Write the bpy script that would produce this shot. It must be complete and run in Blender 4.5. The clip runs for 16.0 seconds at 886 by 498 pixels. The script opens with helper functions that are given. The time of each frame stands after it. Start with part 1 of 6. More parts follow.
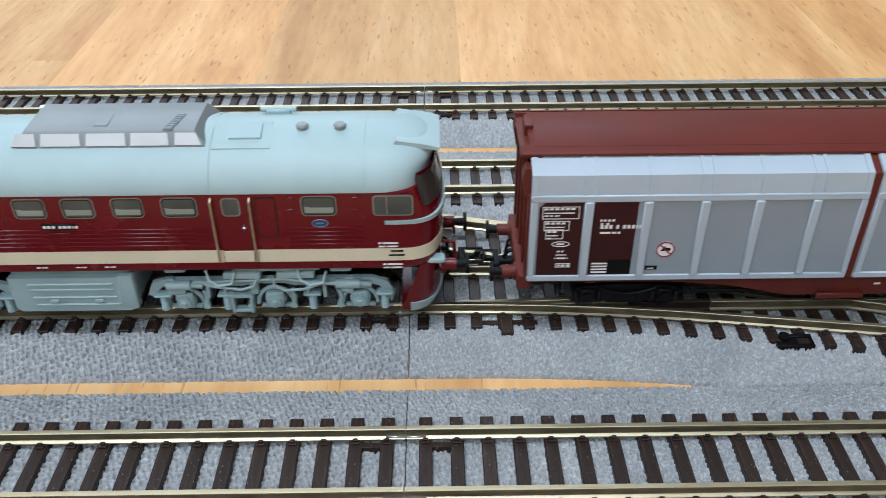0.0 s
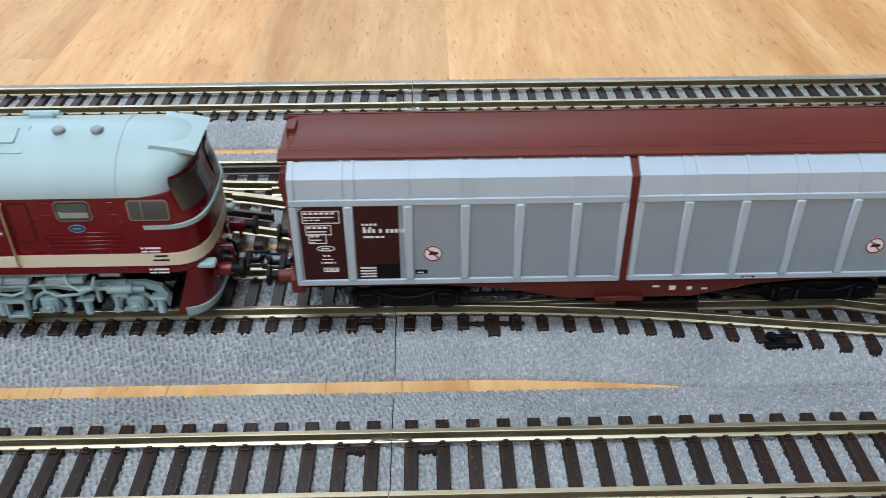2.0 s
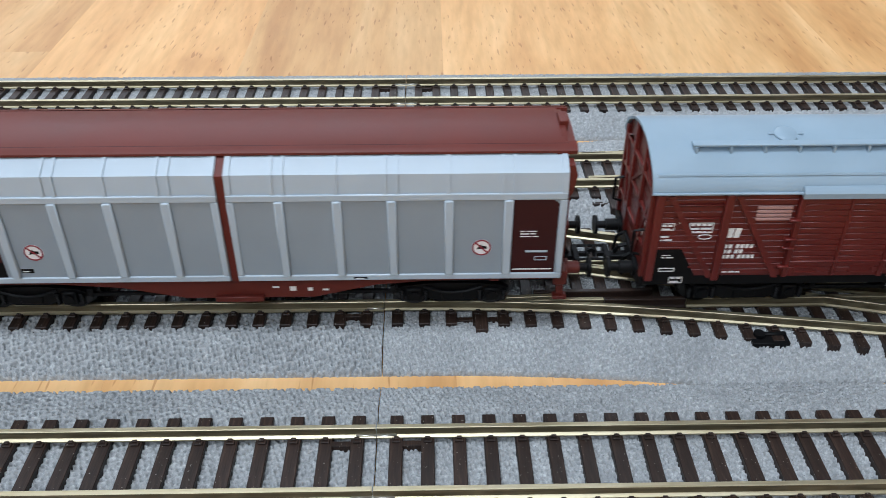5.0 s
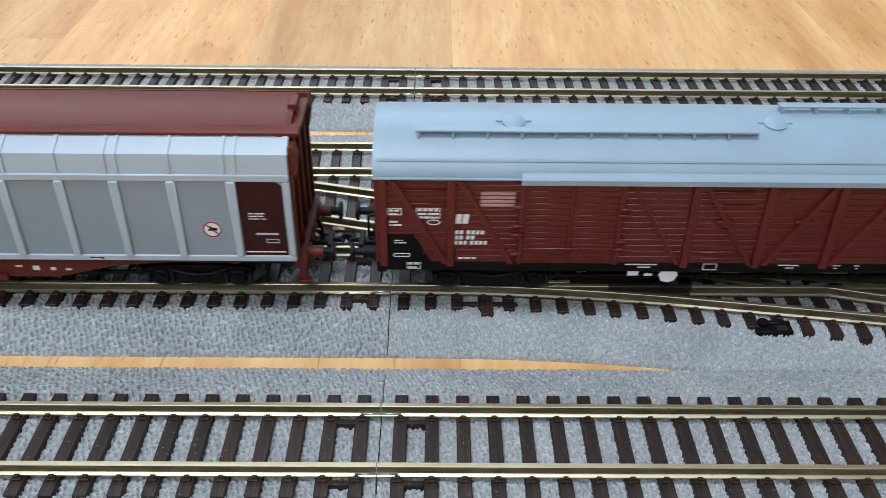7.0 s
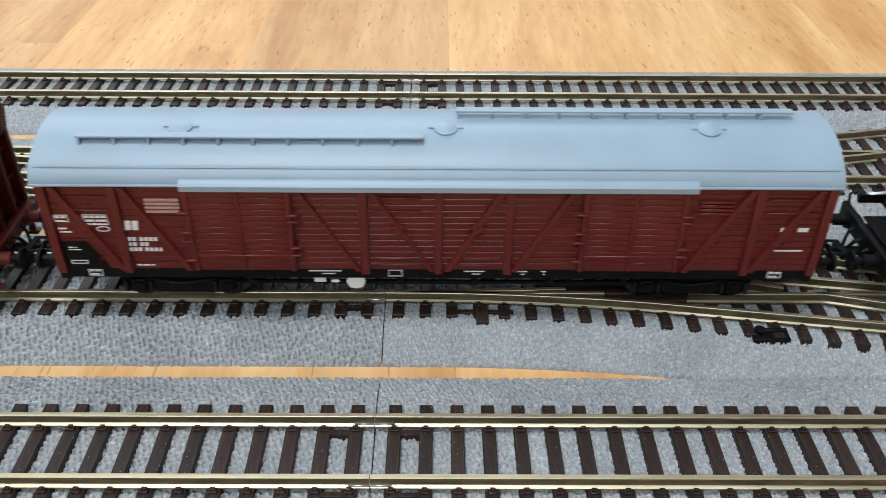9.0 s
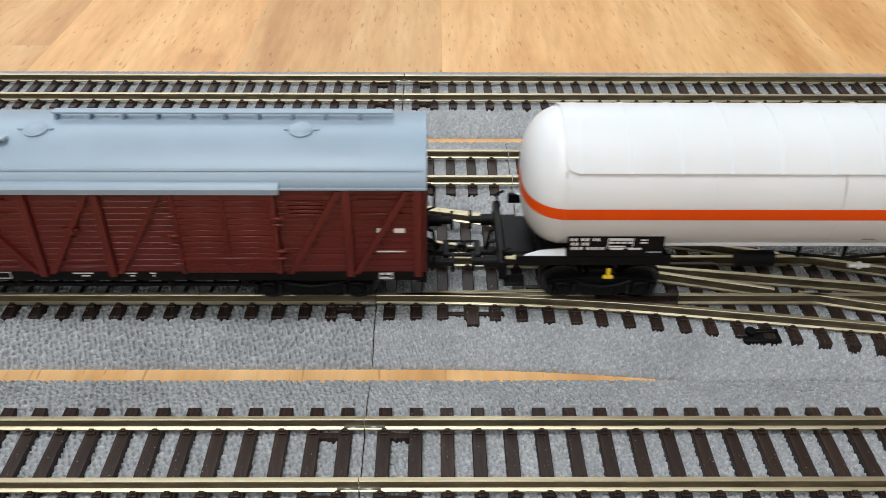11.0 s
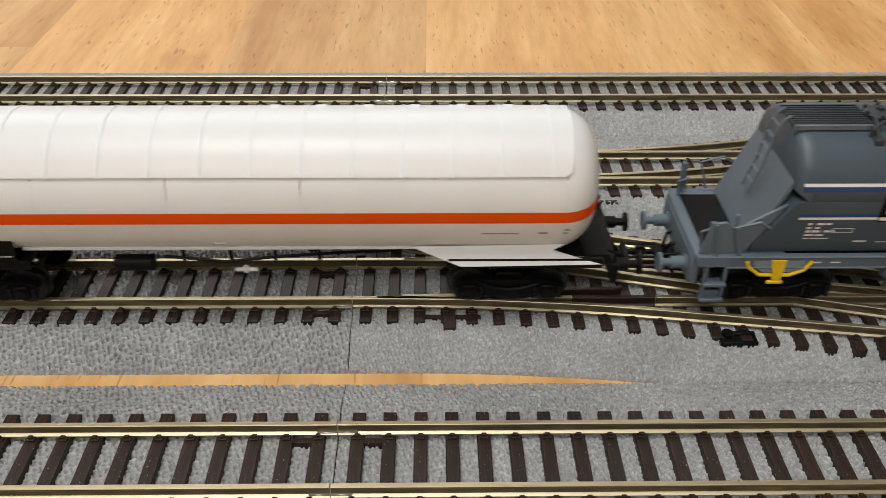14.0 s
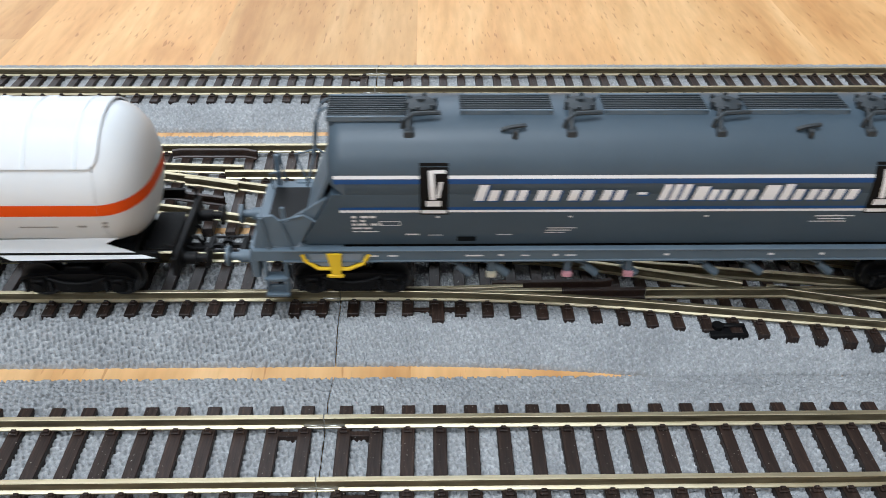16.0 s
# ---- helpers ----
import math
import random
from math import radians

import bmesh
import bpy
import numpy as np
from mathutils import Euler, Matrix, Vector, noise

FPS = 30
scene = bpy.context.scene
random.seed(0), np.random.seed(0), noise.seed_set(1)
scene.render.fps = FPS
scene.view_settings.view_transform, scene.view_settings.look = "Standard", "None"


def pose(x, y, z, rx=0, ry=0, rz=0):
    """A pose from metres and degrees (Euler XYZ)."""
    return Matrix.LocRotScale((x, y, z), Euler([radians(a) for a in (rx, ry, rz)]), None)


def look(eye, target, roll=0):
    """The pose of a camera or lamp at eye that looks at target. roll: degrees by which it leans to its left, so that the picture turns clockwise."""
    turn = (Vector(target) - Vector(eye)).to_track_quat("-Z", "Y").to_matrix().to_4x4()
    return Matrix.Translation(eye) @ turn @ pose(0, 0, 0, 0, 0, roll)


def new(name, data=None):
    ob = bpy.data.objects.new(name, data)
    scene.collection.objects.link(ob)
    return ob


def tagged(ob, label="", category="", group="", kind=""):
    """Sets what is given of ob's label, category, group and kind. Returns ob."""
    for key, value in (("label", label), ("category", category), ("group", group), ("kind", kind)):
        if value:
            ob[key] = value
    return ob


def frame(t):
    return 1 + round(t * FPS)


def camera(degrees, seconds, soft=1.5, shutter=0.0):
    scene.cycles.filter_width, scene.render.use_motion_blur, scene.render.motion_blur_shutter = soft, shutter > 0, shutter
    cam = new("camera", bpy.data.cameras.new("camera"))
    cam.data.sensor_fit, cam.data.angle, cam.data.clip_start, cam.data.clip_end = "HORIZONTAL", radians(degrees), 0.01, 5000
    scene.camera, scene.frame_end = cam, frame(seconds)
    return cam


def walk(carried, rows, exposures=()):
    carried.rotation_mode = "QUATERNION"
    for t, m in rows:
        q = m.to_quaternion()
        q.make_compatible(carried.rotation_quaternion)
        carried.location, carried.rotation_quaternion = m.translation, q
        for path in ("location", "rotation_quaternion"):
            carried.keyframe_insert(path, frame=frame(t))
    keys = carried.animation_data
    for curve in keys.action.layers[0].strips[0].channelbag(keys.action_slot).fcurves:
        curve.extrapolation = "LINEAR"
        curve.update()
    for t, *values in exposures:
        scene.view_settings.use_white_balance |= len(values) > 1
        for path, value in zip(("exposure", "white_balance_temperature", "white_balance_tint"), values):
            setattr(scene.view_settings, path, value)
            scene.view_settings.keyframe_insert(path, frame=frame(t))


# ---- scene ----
MM = 0.001
cam = camera(54.26, 16.0, 0.8, 0.5)


def view(x, y, z, tilt, turn, lean):
    """Camera pose: eye in millimetres; tilt down, turn to the left and lean in degrees."""
    p, a = radians(tilt), radians(turn)
    way = Vector((-math.sin(a) * math.cos(p), math.cos(a) * math.cos(p), -math.sin(p)))
    eye = Vector((x, y, z)) * MM
    return look(eye, eye + way, lean)


walk(cam, [
    (0, view(5.43, -89.40, 113.62, 34.667, -0.557, -0.345)),
    (0.5, view(6.21, -88.08, 114.85, 34.803, -0.756, -0.322)),
    (1, view(6.60, -88.10, 114.30, 34.855, -0.880, -0.325)),
    (1.5, view(6.24, -87.83, 114.98, 34.938, -1.060, -0.226)),
    (2, view(6.99, -87.84, 114.05, 35.035, -1.041, -0.303)),
    (2.5, view(7.73, -88.30, 113.78, 35.133, -1.094, -0.255)),
    (3, view(8.37, -88.57, 113.92, 35.249, -1.081, -0.282)),
    (3.5, view(9.03, -87.76, 114.33, 35.346, -1.124, -0.254)),
    (4, view(9.23, -87.62, 114.36, 35.385, -1.147, -0.215)),
    (6.5, view(9.58, -89.45, 112.49, 35.230, -0.603, 0.559)),
    (7, view(9.12, -90.98, 111.97, 35.192, -0.546, 0.696)),
    (7.5, view(9.45, -90.69, 112.63, 35.267, -0.401, 0.634)),
    (8, view(9.54, -89.96, 112.67, 35.226, -0.386, 0.624)),
    (8.5, view(10.05, -89.82, 112.78, 35.213, -0.448, 0.622)),
    (9, view(10.33, -89.14, 112.60, 35.222, -0.472, 0.519)),
    (11.5, view(12.23, -88.59, 112.94, 35.199, -0.670, 0.394)),
    (12, view(12.60, -88.37, 113.74, 35.256, -0.738, 0.391)),
    (12.5, view(13.15, -88.37, 113.44, 35.259, -0.751, 0.370)),
    (13, view(13.75, -88.40, 113.52, 35.226, -0.797, 0.288)),
    (13.5, view(14.04, -87.57, 113.55, 35.284, -0.882, 0.329)),
    (14, view(15.93, -87.69, 113.44, 35.389, -0.851, 0.297)),
    (14.5, view(16.41, -87.30, 112.59, 35.405, -1.048, 0.431)),
    (15, view(16.88, -86.74, 112.50, 35.511, -1.109, 0.447)),
    (15.5, view(16.66, -86.66, 112.91, 35.630, -1.224, 0.476)),
    (16, view(17.27, -86.96, 112.10, 35.686, -1.238, 0.447)),
], exposures=[(0, 0.16, 6000, 10), (8.0, 0.2, 6100, 10), (9.0, 0.22, 6350, 10), (11.5, 0.0, 6800, 13), (12.5, -0.15, 7050, 14), (13.5, -0.15, 7450, 15), (14.5, -0.05, 7600, 15), (15.0, 0.05, 7150, 15), (15.5, 0.15, 6650, 13), (16, 0.25, 6200, 11)])

# the way of the train along its track in millimetres
WAY = [(0, 0.0), (0.5, -9.7), (1, -19.5), (1.5, -29.5), (2, -39.9), (2.5, -50.7), (3, -62.1), (3.5, -73.9), (4, -85.7), (6.5, -147.0), (7, -160.0), (7.5, -173.3), (8, -187.4), (8.5, -202.8), (9, -218.4), (11.5, -307.6), (12, -325.4), (12.5, -344.3), (13, -364.1), (13.5, -384.0), (14, -403.6), (14.5, -423.0), (15, -442.5), (15.5, -462.3), (16, -483.2)]

# ---- light ----
world = bpy.data.worlds.new("sky")
scene.world = world
world.use_nodes = True
sky = world.node_tree.nodes.new("ShaderNodeTexSky")
sky.sky_type, sky.sun_disc = "NISHITA", False
sky.sun_elevation, sky.sun_rotation = radians(35), radians(200)
back = world.node_tree.nodes["Background"]
world.node_tree.links.new(sky.outputs[0], back.inputs[0])
back.inputs[1].default_value = 0.1


def window_light(name, m, w, h, power, colour):
    d = bpy.data.lights.new(name, "AREA")
    d.shape, d.size, d.size_y, d.energy, d.color = "RECTANGLE", w, h, power, colour
    ob = new(name, d)
    ob.matrix_world = m
    return ob


window_light("skylight_daylight", look((-0.35, -0.3, 2.42), (-0.35, -0.3, 0.0)), 1.0, 0.8, 41, (0.88, 0.95, 1.0))
window_light("window_daylight", look((-0.5, -1.68, 1.9), (-0.3, 0.0, 0.1)), 1.1, 0.6, 22, (0.88, 0.95, 1.0))
window_light("window_daylight", look((-0.6, 1.68, 1.4), (-0.3, 0.0, 0.3)), 2.1, 1.0, 22, (0.88, 0.95, 1.0))


# ---- materials ----
def nodes(name, rough=0.5, metal=0.0, spec=0.5):
    m = bpy.data.materials.new(name)
    m.use_nodes = True
    nt = m.node_tree
    b = nt.nodes["Principled BSDF"]
    b.inputs["Roughness"].default_value, b.inputs["Metallic"].default_value = rough, metal
    b.inputs["Specular IOR Level"].default_value = spec
    return m, nt, b


def N(nt, kind, **inputs):
    n = nt.nodes.new(kind)
    for k, v in inputs.items():
        n.inputs[k.replace("_", " ")].default_value = v
    return n


def ramp(nt, stops):
    r = nt.nodes.new("ShaderNodeValToRGB")
    e = r.color_ramp.elements
    for i, (p, c) in enumerate(stops):
        el = e[i] if i < 2 else e.new(p)
        el.position, el.color = p, (*c, 1)
    return r


def plastic(name, colour, rough=0.42, metal=0.0, vary=0.1, grain=900, bump=0.05, spec=0.45, dusty=0.3):
    """Painted model plastic: slight cloudy tone, fine grain relief and dust specks."""
    m, nt, b = nodes(name, rough, metal, spec)
    co = nt.nodes.new("ShaderNodeTexCoord")
    big = N(nt, "ShaderNodeTexNoise", Scale=90.0, Detail=4.0)
    fine = N(nt, "ShaderNodeTexNoise", Scale=float(grain), Detail=3.0)
    for n in (big, fine):
        nt.links.new(co.outputs["Object"], n.inputs["Vector"])
    c = Vector(colour)
    r = ramp(nt, [(0.3, tuple(c * (1 - vary))), (0.7, tuple(c * (1 + vary)))])
    nt.links.new(big.outputs[0], r.inputs[0])
    dust = ramp(nt, [(0.68, (0, 0, 0)), (0.8, (dusty, dusty, dusty))])
    nt.links.new(fine.outputs[0], dust.inputs[0])
    mix = nt.nodes.new("ShaderNodeMix")
    mix.data_type = "RGBA"
    mix.inputs[7].default_value = (*(c * 0.7 + Vector((0.3, 0.3, 0.29)) * 0.3), 1)
    nt.links.new(dust.outputs[0], mix.inputs[0])
    nt.links.new(r.outputs[0], mix.inputs[6])
    nt.links.new(mix.outputs[2], b.inputs["Base Color"])
    rr = N(nt, "ShaderNodeMapRange", To_Min=rough - 0.07, To_Max=rough + 0.09)
    nt.links.new(big.outputs[0], rr.inputs[0])
    nt.links.new(rr.outputs[0], b.inputs["Roughness"])
    bp = N(nt, "ShaderNodeBump", Strength=bump, Distance=0.0002)
    nt.links.new(fine.outputs[0], bp.inputs["Height"])
    nt.links.new(bp.outputs[0], b.inputs["Normal"])
    return m


def ballast_material():
    m, nt, b = nodes("grey_ballast_plastic", 0.75, 0, 0.3)
    co = nt.nodes.new("ShaderNodeTexCoord")
    n1 = N(nt, "ShaderNodeTexNoise", Scale=60.0, Detail=4.0)
    n2 = N(nt, "ShaderNodeTexNoise", Scale=1400.0, Detail=3.0, Roughness=0.7)
    n3 = N(nt, "ShaderNodeTexVoronoi", Scale=500.0)
    for n in (n1, n2, n3):
        nt.links.new(co.outputs["Object"], n.inputs["Vector"])
    r1 = ramp(nt, [(0.3, (0.29, 0.302, 0.31)), (0.7, (0.375, 0.388, 0.395))])
    nt.links.new(n1.outputs[0], r1.inputs[0])
    r2 = ramp(nt, [(0.3, (0.68, 0.68, 0.68)), (0.55, (1.0, 1.0, 1.0)), (0.78, (1.6, 1.6, 1.6))])
    nt.links.new(n2.outputs[0], r2.inputs[0])
    mul = nt.nodes.new("ShaderNodeMix")
    mul.data_type, mul.blend_type = "RGBA", "MULTIPLY"
    mul.inputs[0].default_value = 1
    nt.links.new(r1.outputs[0], mul.inputs[6])
    nt.links.new(r2.outputs[0], mul.inputs[7])
    nt.links.new(mul.outputs[2], b.inputs["Base Color"])
    bp = N(nt, "ShaderNodeBump", Strength=0.5, Distance=0.0002)
    nt.links.new(n2.outputs[0], bp.inputs["Height"])
    nt.links.new(bp.outputs[0], b.inputs["Normal"])
    return m


def sleeper_material():
    m, nt, b = nodes("dark_brown_sleeper_plastic", 0.5, 0, 0.36)
    co = nt.nodes.new("ShaderNodeTexCoord")
    mp = nt.nodes.new("ShaderNodeMapping")
    mp.inputs["Scale"].default_value = (2600, 220, 1500)
    nt.links.new(co.outputs["Object"], mp.inputs[0])
    n1 = N(nt, "ShaderNodeTexNoise", Scale=1.0, Detail=4.0)
    nt.links.new(mp.outputs[0], n1.inputs["Vector"])
    oi = nt.nodes.new("ShaderNodeObjectInfo")
    r = ramp(nt, [(0.25, (0.009, 0.005, 0.0037)), (0.55, (0.024, 0.0128, 0.009)), (0.85, (0.062, 0.036, 0.026))])
    nt.links.new(n1.outputs[0], r.inputs[0])
    hs = nt.nodes.new("ShaderNodeHueSaturation")
    mr = N(nt, "ShaderNodeMapRange", To_Min=0.8, To_Max=1.25)
    nt.links.new(oi.outputs["Random"], mr.inputs[0])
    nt.links.new(mr.outputs[0], hs.inputs["Value"])
    nt.links.new(r.outputs[0], hs.inputs["Color"])
    sp = N(nt, "ShaderNodeTexNoise", Scale=2400.0, Detail=1.5)
    off = nt.nodes.new("ShaderNodeVectorMath")
    off.operation = "ADD"
    nt.links.new(co.outputs["Object"], off.inputs[0])
    nt.links.new(oi.outputs["Random"], off.inputs[1])
    nt.links.new(off.outputs[0], sp.inputs["Vector"])
    sr = ramp(nt, [(0.71, (0, 0, 0)), (0.77, (0.75, 0.75, 0.75))])
    nt.links.new(sp.outputs[0], sr.inputs[0])
    sm = nt.nodes.new("ShaderNodeMix")
    sm.data_type = "RGBA"
    sm.inputs[7].default_value = (0.42, 0.40, 0.36, 1)
    nt.links.new(sr.outputs[0], sm.inputs[0])
    nt.links.new(hs.outputs[0], sm.inputs[6])
    nt.links.new(sm.outputs[2], b.inputs["Base Color"])
    bp = N(nt, "ShaderNodeBump", Strength=0.6, Distance=0.00012)
    nt.links.new(n1.outputs[0], bp.inputs["Height"])
    nt.links.new(bp.outputs[0], b.inputs["Normal"])
    return m


def rail_material():
    m, nt, b = nodes("brass_toned_rail_metal", 0.28, 1.0)
    co = nt.nodes.new("ShaderNodeTexCoord")
    mp = nt.nodes.new("ShaderNodeMapping")
    mp.inputs["Scale"].default_value = (60, 1500, 1500)
    nt.links.new(co.outputs["Object"], mp.inputs[0])
    n1 = N(nt, "ShaderNodeTexNoise", Scale=1.0, Detail=5.0)
    nt.links.new(mp.outputs[0], n1.inputs["Vector"])
    r = ramp(nt, [(0.3, (0.46, 0.395, 0.25)), (0.7, (0.62, 0.555, 0.40))])
    nt.links.new(n1.outputs[0], r.inputs[0])
    nt.links.new(r.outputs[0], b.inputs["Base Color"])
    mr = N(nt, "ShaderNodeMapRange", To_Min=0.36, To_Max=0.6)
    nt.links.new(n1.outputs[0], mr.inputs[0])
    nt.links.new(mr.outputs[0], b.inputs["Roughness"])
    return m


def wood_material():
    """Beech laminate: long soft grain along the stave, tone by stave."""
    m, nt, b = nodes("beech_laminate", 0.48, 0, 0.4)
    co = nt.nodes.new("ShaderNodeTexCoord")
    oi = nt.nodes.new("ShaderNodeObjectInfo")
    shift = nt.nodes.new("ShaderNodeVectorMath")
    shift.operation = "MULTIPLY_ADD"
    comb = nt.nodes.new("ShaderNodeCombineXYZ")
    for i in range(3):
        nt.links.new(oi.outputs["Random"], comb.inputs[i])
    shift.inputs[1].default_value = (7, 9, 5)
    nt.links.new(comb.outputs[0], shift.inputs[0])
    nt.links.new(co.outputs["Object"], shift.inputs[2])
    mp = nt.nodes.new("ShaderNodeMapping")
    mp.inputs["Scale"].default_value = (38, 5.5, 20)
    nt.links.new(shift.outputs[0], mp.inputs[0])
    n1 = N(nt, "ShaderNodeTexNoise", Scale=1.0, Detail=5.0, Roughness=0.55, Distortion=0.9)
    nt.links.new(mp.outputs[0], n1.inputs["Vector"])
    mp2 = nt.nodes.new("ShaderNodeMapping")
    mp2.inputs["Scale"].default_value = (420, 60, 100)
    nt.links.new(shift.outputs[0], mp2.inputs[0])
    n2 = N(nt, "ShaderNodeTexNoise", Scale=1.0, Detail=3.0)
    nt.links.new(mp2.outputs[0], n2.inputs["Vector"])
    r = ramp(nt, [(0.3, (0.56, 0.285, 0.105)), (0.5, (0.69, 0.395, 0.165)), (0.72, (0.80, 0.51, 0.245))])
    nt.links.new(n1.outputs[0], r.inputs[0])
    r2 = ramp(nt, [(0.3, (0.9, 0.88, 0.85)), (0.65, (1.04, 1.04, 1.04))])
    nt.links.new(n2.outputs[0], r2.inputs[0])
    mul = nt.nodes.new("ShaderNodeMix")
    mul.data_type, mul.blend_type = "RGBA", "MULTIPLY"
    mul.inputs[0].default_value = 1
    nt.links.new(r.outputs[0], mul.inputs[6])
    nt.links.new(r2.outputs[0], mul.inputs[7])
    hs = nt.nodes.new("ShaderNodeHueSaturation")
    mr = N(nt, "ShaderNodeMapRange", To_Min=0.84, To_Max=1.12)
    nt.links.new(oi.outputs["Random"], mr.inputs[0])
    nt.links.new(mr.outputs[0], hs.inputs["Value"])
    mp3 = nt.nodes.new("ShaderNodeMapping")
    mp3.inputs["Scale"].default_value = (900, 150, 100)
    nt.links.new(shift.outputs[0], mp3.inputs[0])
    n3 = N(nt, "ShaderNodeTexNoise", Scale=1.0, Detail=1.0)
    nt.links.new(mp3.outputs[0], n3.inputs["Vector"])
    r3 = ramp(nt, [(0.66, (1, 1, 1)), (0.74, (0.72, 0.62, 0.55))])
    nt.links.new(n3.outputs[0], r3.inputs[0])
    fleck = nt.nodes.new("ShaderNodeMix")
    fleck.data_type, fleck.blend_type = "RGBA", "MULTIPLY"
    fleck.inputs[0].default_value = 1
    nt.links.new(mul.outputs[2], fleck.inputs[6])
    nt.links.new(r3.outputs[0], fleck.inputs[7])
    nt.links.new(fleck.outputs[2], hs.inputs["Color"])
    nt.links.new(hs.outputs[0], b.inputs["Base Color"])
    bp = N(nt, "ShaderNodeBump", Strength=0.12, Distance=0.0003)
    nt.links.new(n2.outputs[0], bp.inputs["Height"])
    nt.links.new(bp.outputs[0], b.inputs["Normal"])
    return m


def wall_material(name, colour):
    m, nt, b = nodes(name, 0.85, 0, 0.2)
    co = nt.nodes.new("ShaderNodeTexCoord")
    n1 = N(nt, "ShaderNodeTexNoise", Scale=6.0, Detail=6.0)
    nt.links.new(co.outputs["Object"], n1.inputs["Vector"])
    c = Vector(colour)
    r = ramp(nt, [(0.3, tuple(c * 0.95)), (0.7, tuple(c * 1.03))])
    nt.links.new(n1.outputs[0], r.inputs[0])
    nt.links.new(r.outputs[0], b.inputs["Base Color"])
    return m


def rail_side_material():
    """Web and head side of a rail: shade coloured in as dull olive brown metal."""
    m, nt, b = nodes("shaded_rail_side", 0.55, 0.6)
    co = nt.nodes.new("ShaderNodeTexCoord")
    mp = nt.nodes.new("ShaderNodeMapping")
    mp.inputs["Scale"].default_value = (110, 900, 900)
    nt.links.new(co.outputs["Object"], mp.inputs[0])
    n1 = N(nt, "ShaderNodeTexNoise", Scale=1.0, Detail=5.0)
    nt.links.new(mp.outputs[0], n1.inputs["Vector"])
    r = ramp(nt, [(0.3, (0.10, 0.08, 0.048)), (0.7, (0.25, 0.21, 0.13))])
    nt.links.new(n1.outputs[0], r.inputs[0])
    nt.links.new(r.outputs[0], b.inputs["Base Color"])
    return m


RAIL_SIDE = rail_side_material()
BALLAST, SLEEPER, RAIL, WOOD = ballast_material(), sleeper_material(), rail_material(), wood_material()
WALL = wall_material("warm_grey_wall_paint", (0.40, 0.397, 0.39))
BLACK = plastic("black_plastic", (0.0035, 0.0035, 0.004), 0.5, vary=0.25, dusty=0.03, spec=0.16)
DARKGAP = plastic("dark_joint", (0.02, 0.02, 0.022), 0.8)
GUIDE = plastic("dark_brown_guide_rail_plastic", (0.035, 0.02, 0.015), 0.4, vary=0.2)
BROWN = plastic("oxide_brown_paint", (0.115, 0.0185, 0.0125), 0.46, spec=0.3, dusty=0.12)
BROWN_DARK = plastic("dark_brown_panel", (0.036, 0.006, 0.007), 0.5, spec=0.25, dusty=0.05)
# one silver paint in two tones: lit ribs and strips, shaded wall fields
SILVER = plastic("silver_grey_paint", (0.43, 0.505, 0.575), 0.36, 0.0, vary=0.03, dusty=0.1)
SILVER_SHADED = plastic("shaded_silver_grey_paint", (0.275, 0.325, 0.372), 0.42, 0.0, vary=0.03, dusty=0.1)
VANRED = plastic("oxide_red_paint", (0.118, 0.0145, 0.0115), 0.36, spec=0.42, dusty=0.1)
ROOFBLUE = plastic("light_blue_grey_paint", (0.275, 0.365, 0.445), 0.4, vary=0.05)
LOCORED = plastic("wine_red_paint", (0.135, 0.003, 0.008), 0.25, vary=0.06, spec=0.35, dusty=0.08)
LOCOROOF = plastic("pale_turquoise_grey_paint", (0.36, 0.48, 0.495), 0.48, vary=0.05)
LOCOFRAME = plastic("turquoise_grey_frame_paint", (0.32, 0.445, 0.465), 0.42, vary=0.08)
CREAM = plastic("cream_paint", (0.72, 0.66, 0.50), 0.35, vary=0.04)
WHITE = plastic("white_paint", (0.73, 0.765, 0.785), 0.36, vary=0.02, dusty=0.05)
WHITEPRINT = plastic("white_print", (0.8, 0.8, 0.8), 0.5, vary=0.04)
ORANGE = plastic("orange_stripe_paint", (0.82, 0.085, 0.003), 0.5, vary=0.03, spec=0.2, dusty=0.05)
HOPPERGREY = plastic("slate_grey_paint", (0.058, 0.086, 0.112), 0.42, vary=0.06, dusty=0.1)
HOPPERFRAME = plastic("blue_grey_paint", (0.105, 0.145, 0.18), 0.45, vary=0.1)
YELLOW = plastic("yellow_paint", (0.80, 0.52, 0.02), 0.4, vary=0.04)
BLUE = plastic("dark_blue_print", (0.005, 0.065, 0.22), 0.45, dusty=0.05)
GREYMETAL = plastic("grey_metal", (0.32, 0.33, 0.33), 0.35, 0.8)
GRILLE = plastic("aluminium_grille", (0.74, 0.77, 0.79), 0.3, 0.6, vary=0.04)
STEEL = plastic("blackened_wheel_metal", (0.05, 0.05, 0.052), 0.3, 0.9, dusty=0.1)
STEELGREY = plastic("nickel_metal", (0.55, 0.55, 0.52), 0.3, 1.0)
REDSIGN = plastic("red_print", (0.24, 0.015, 0.03), 0.5)
PINK = plastic("pink_print", (0.75, 0.35, 0.4), 0.5)
INTERIOR = plastic("pale_green_interior_plastic", (0.30, 0.33, 0.29), 0.6)


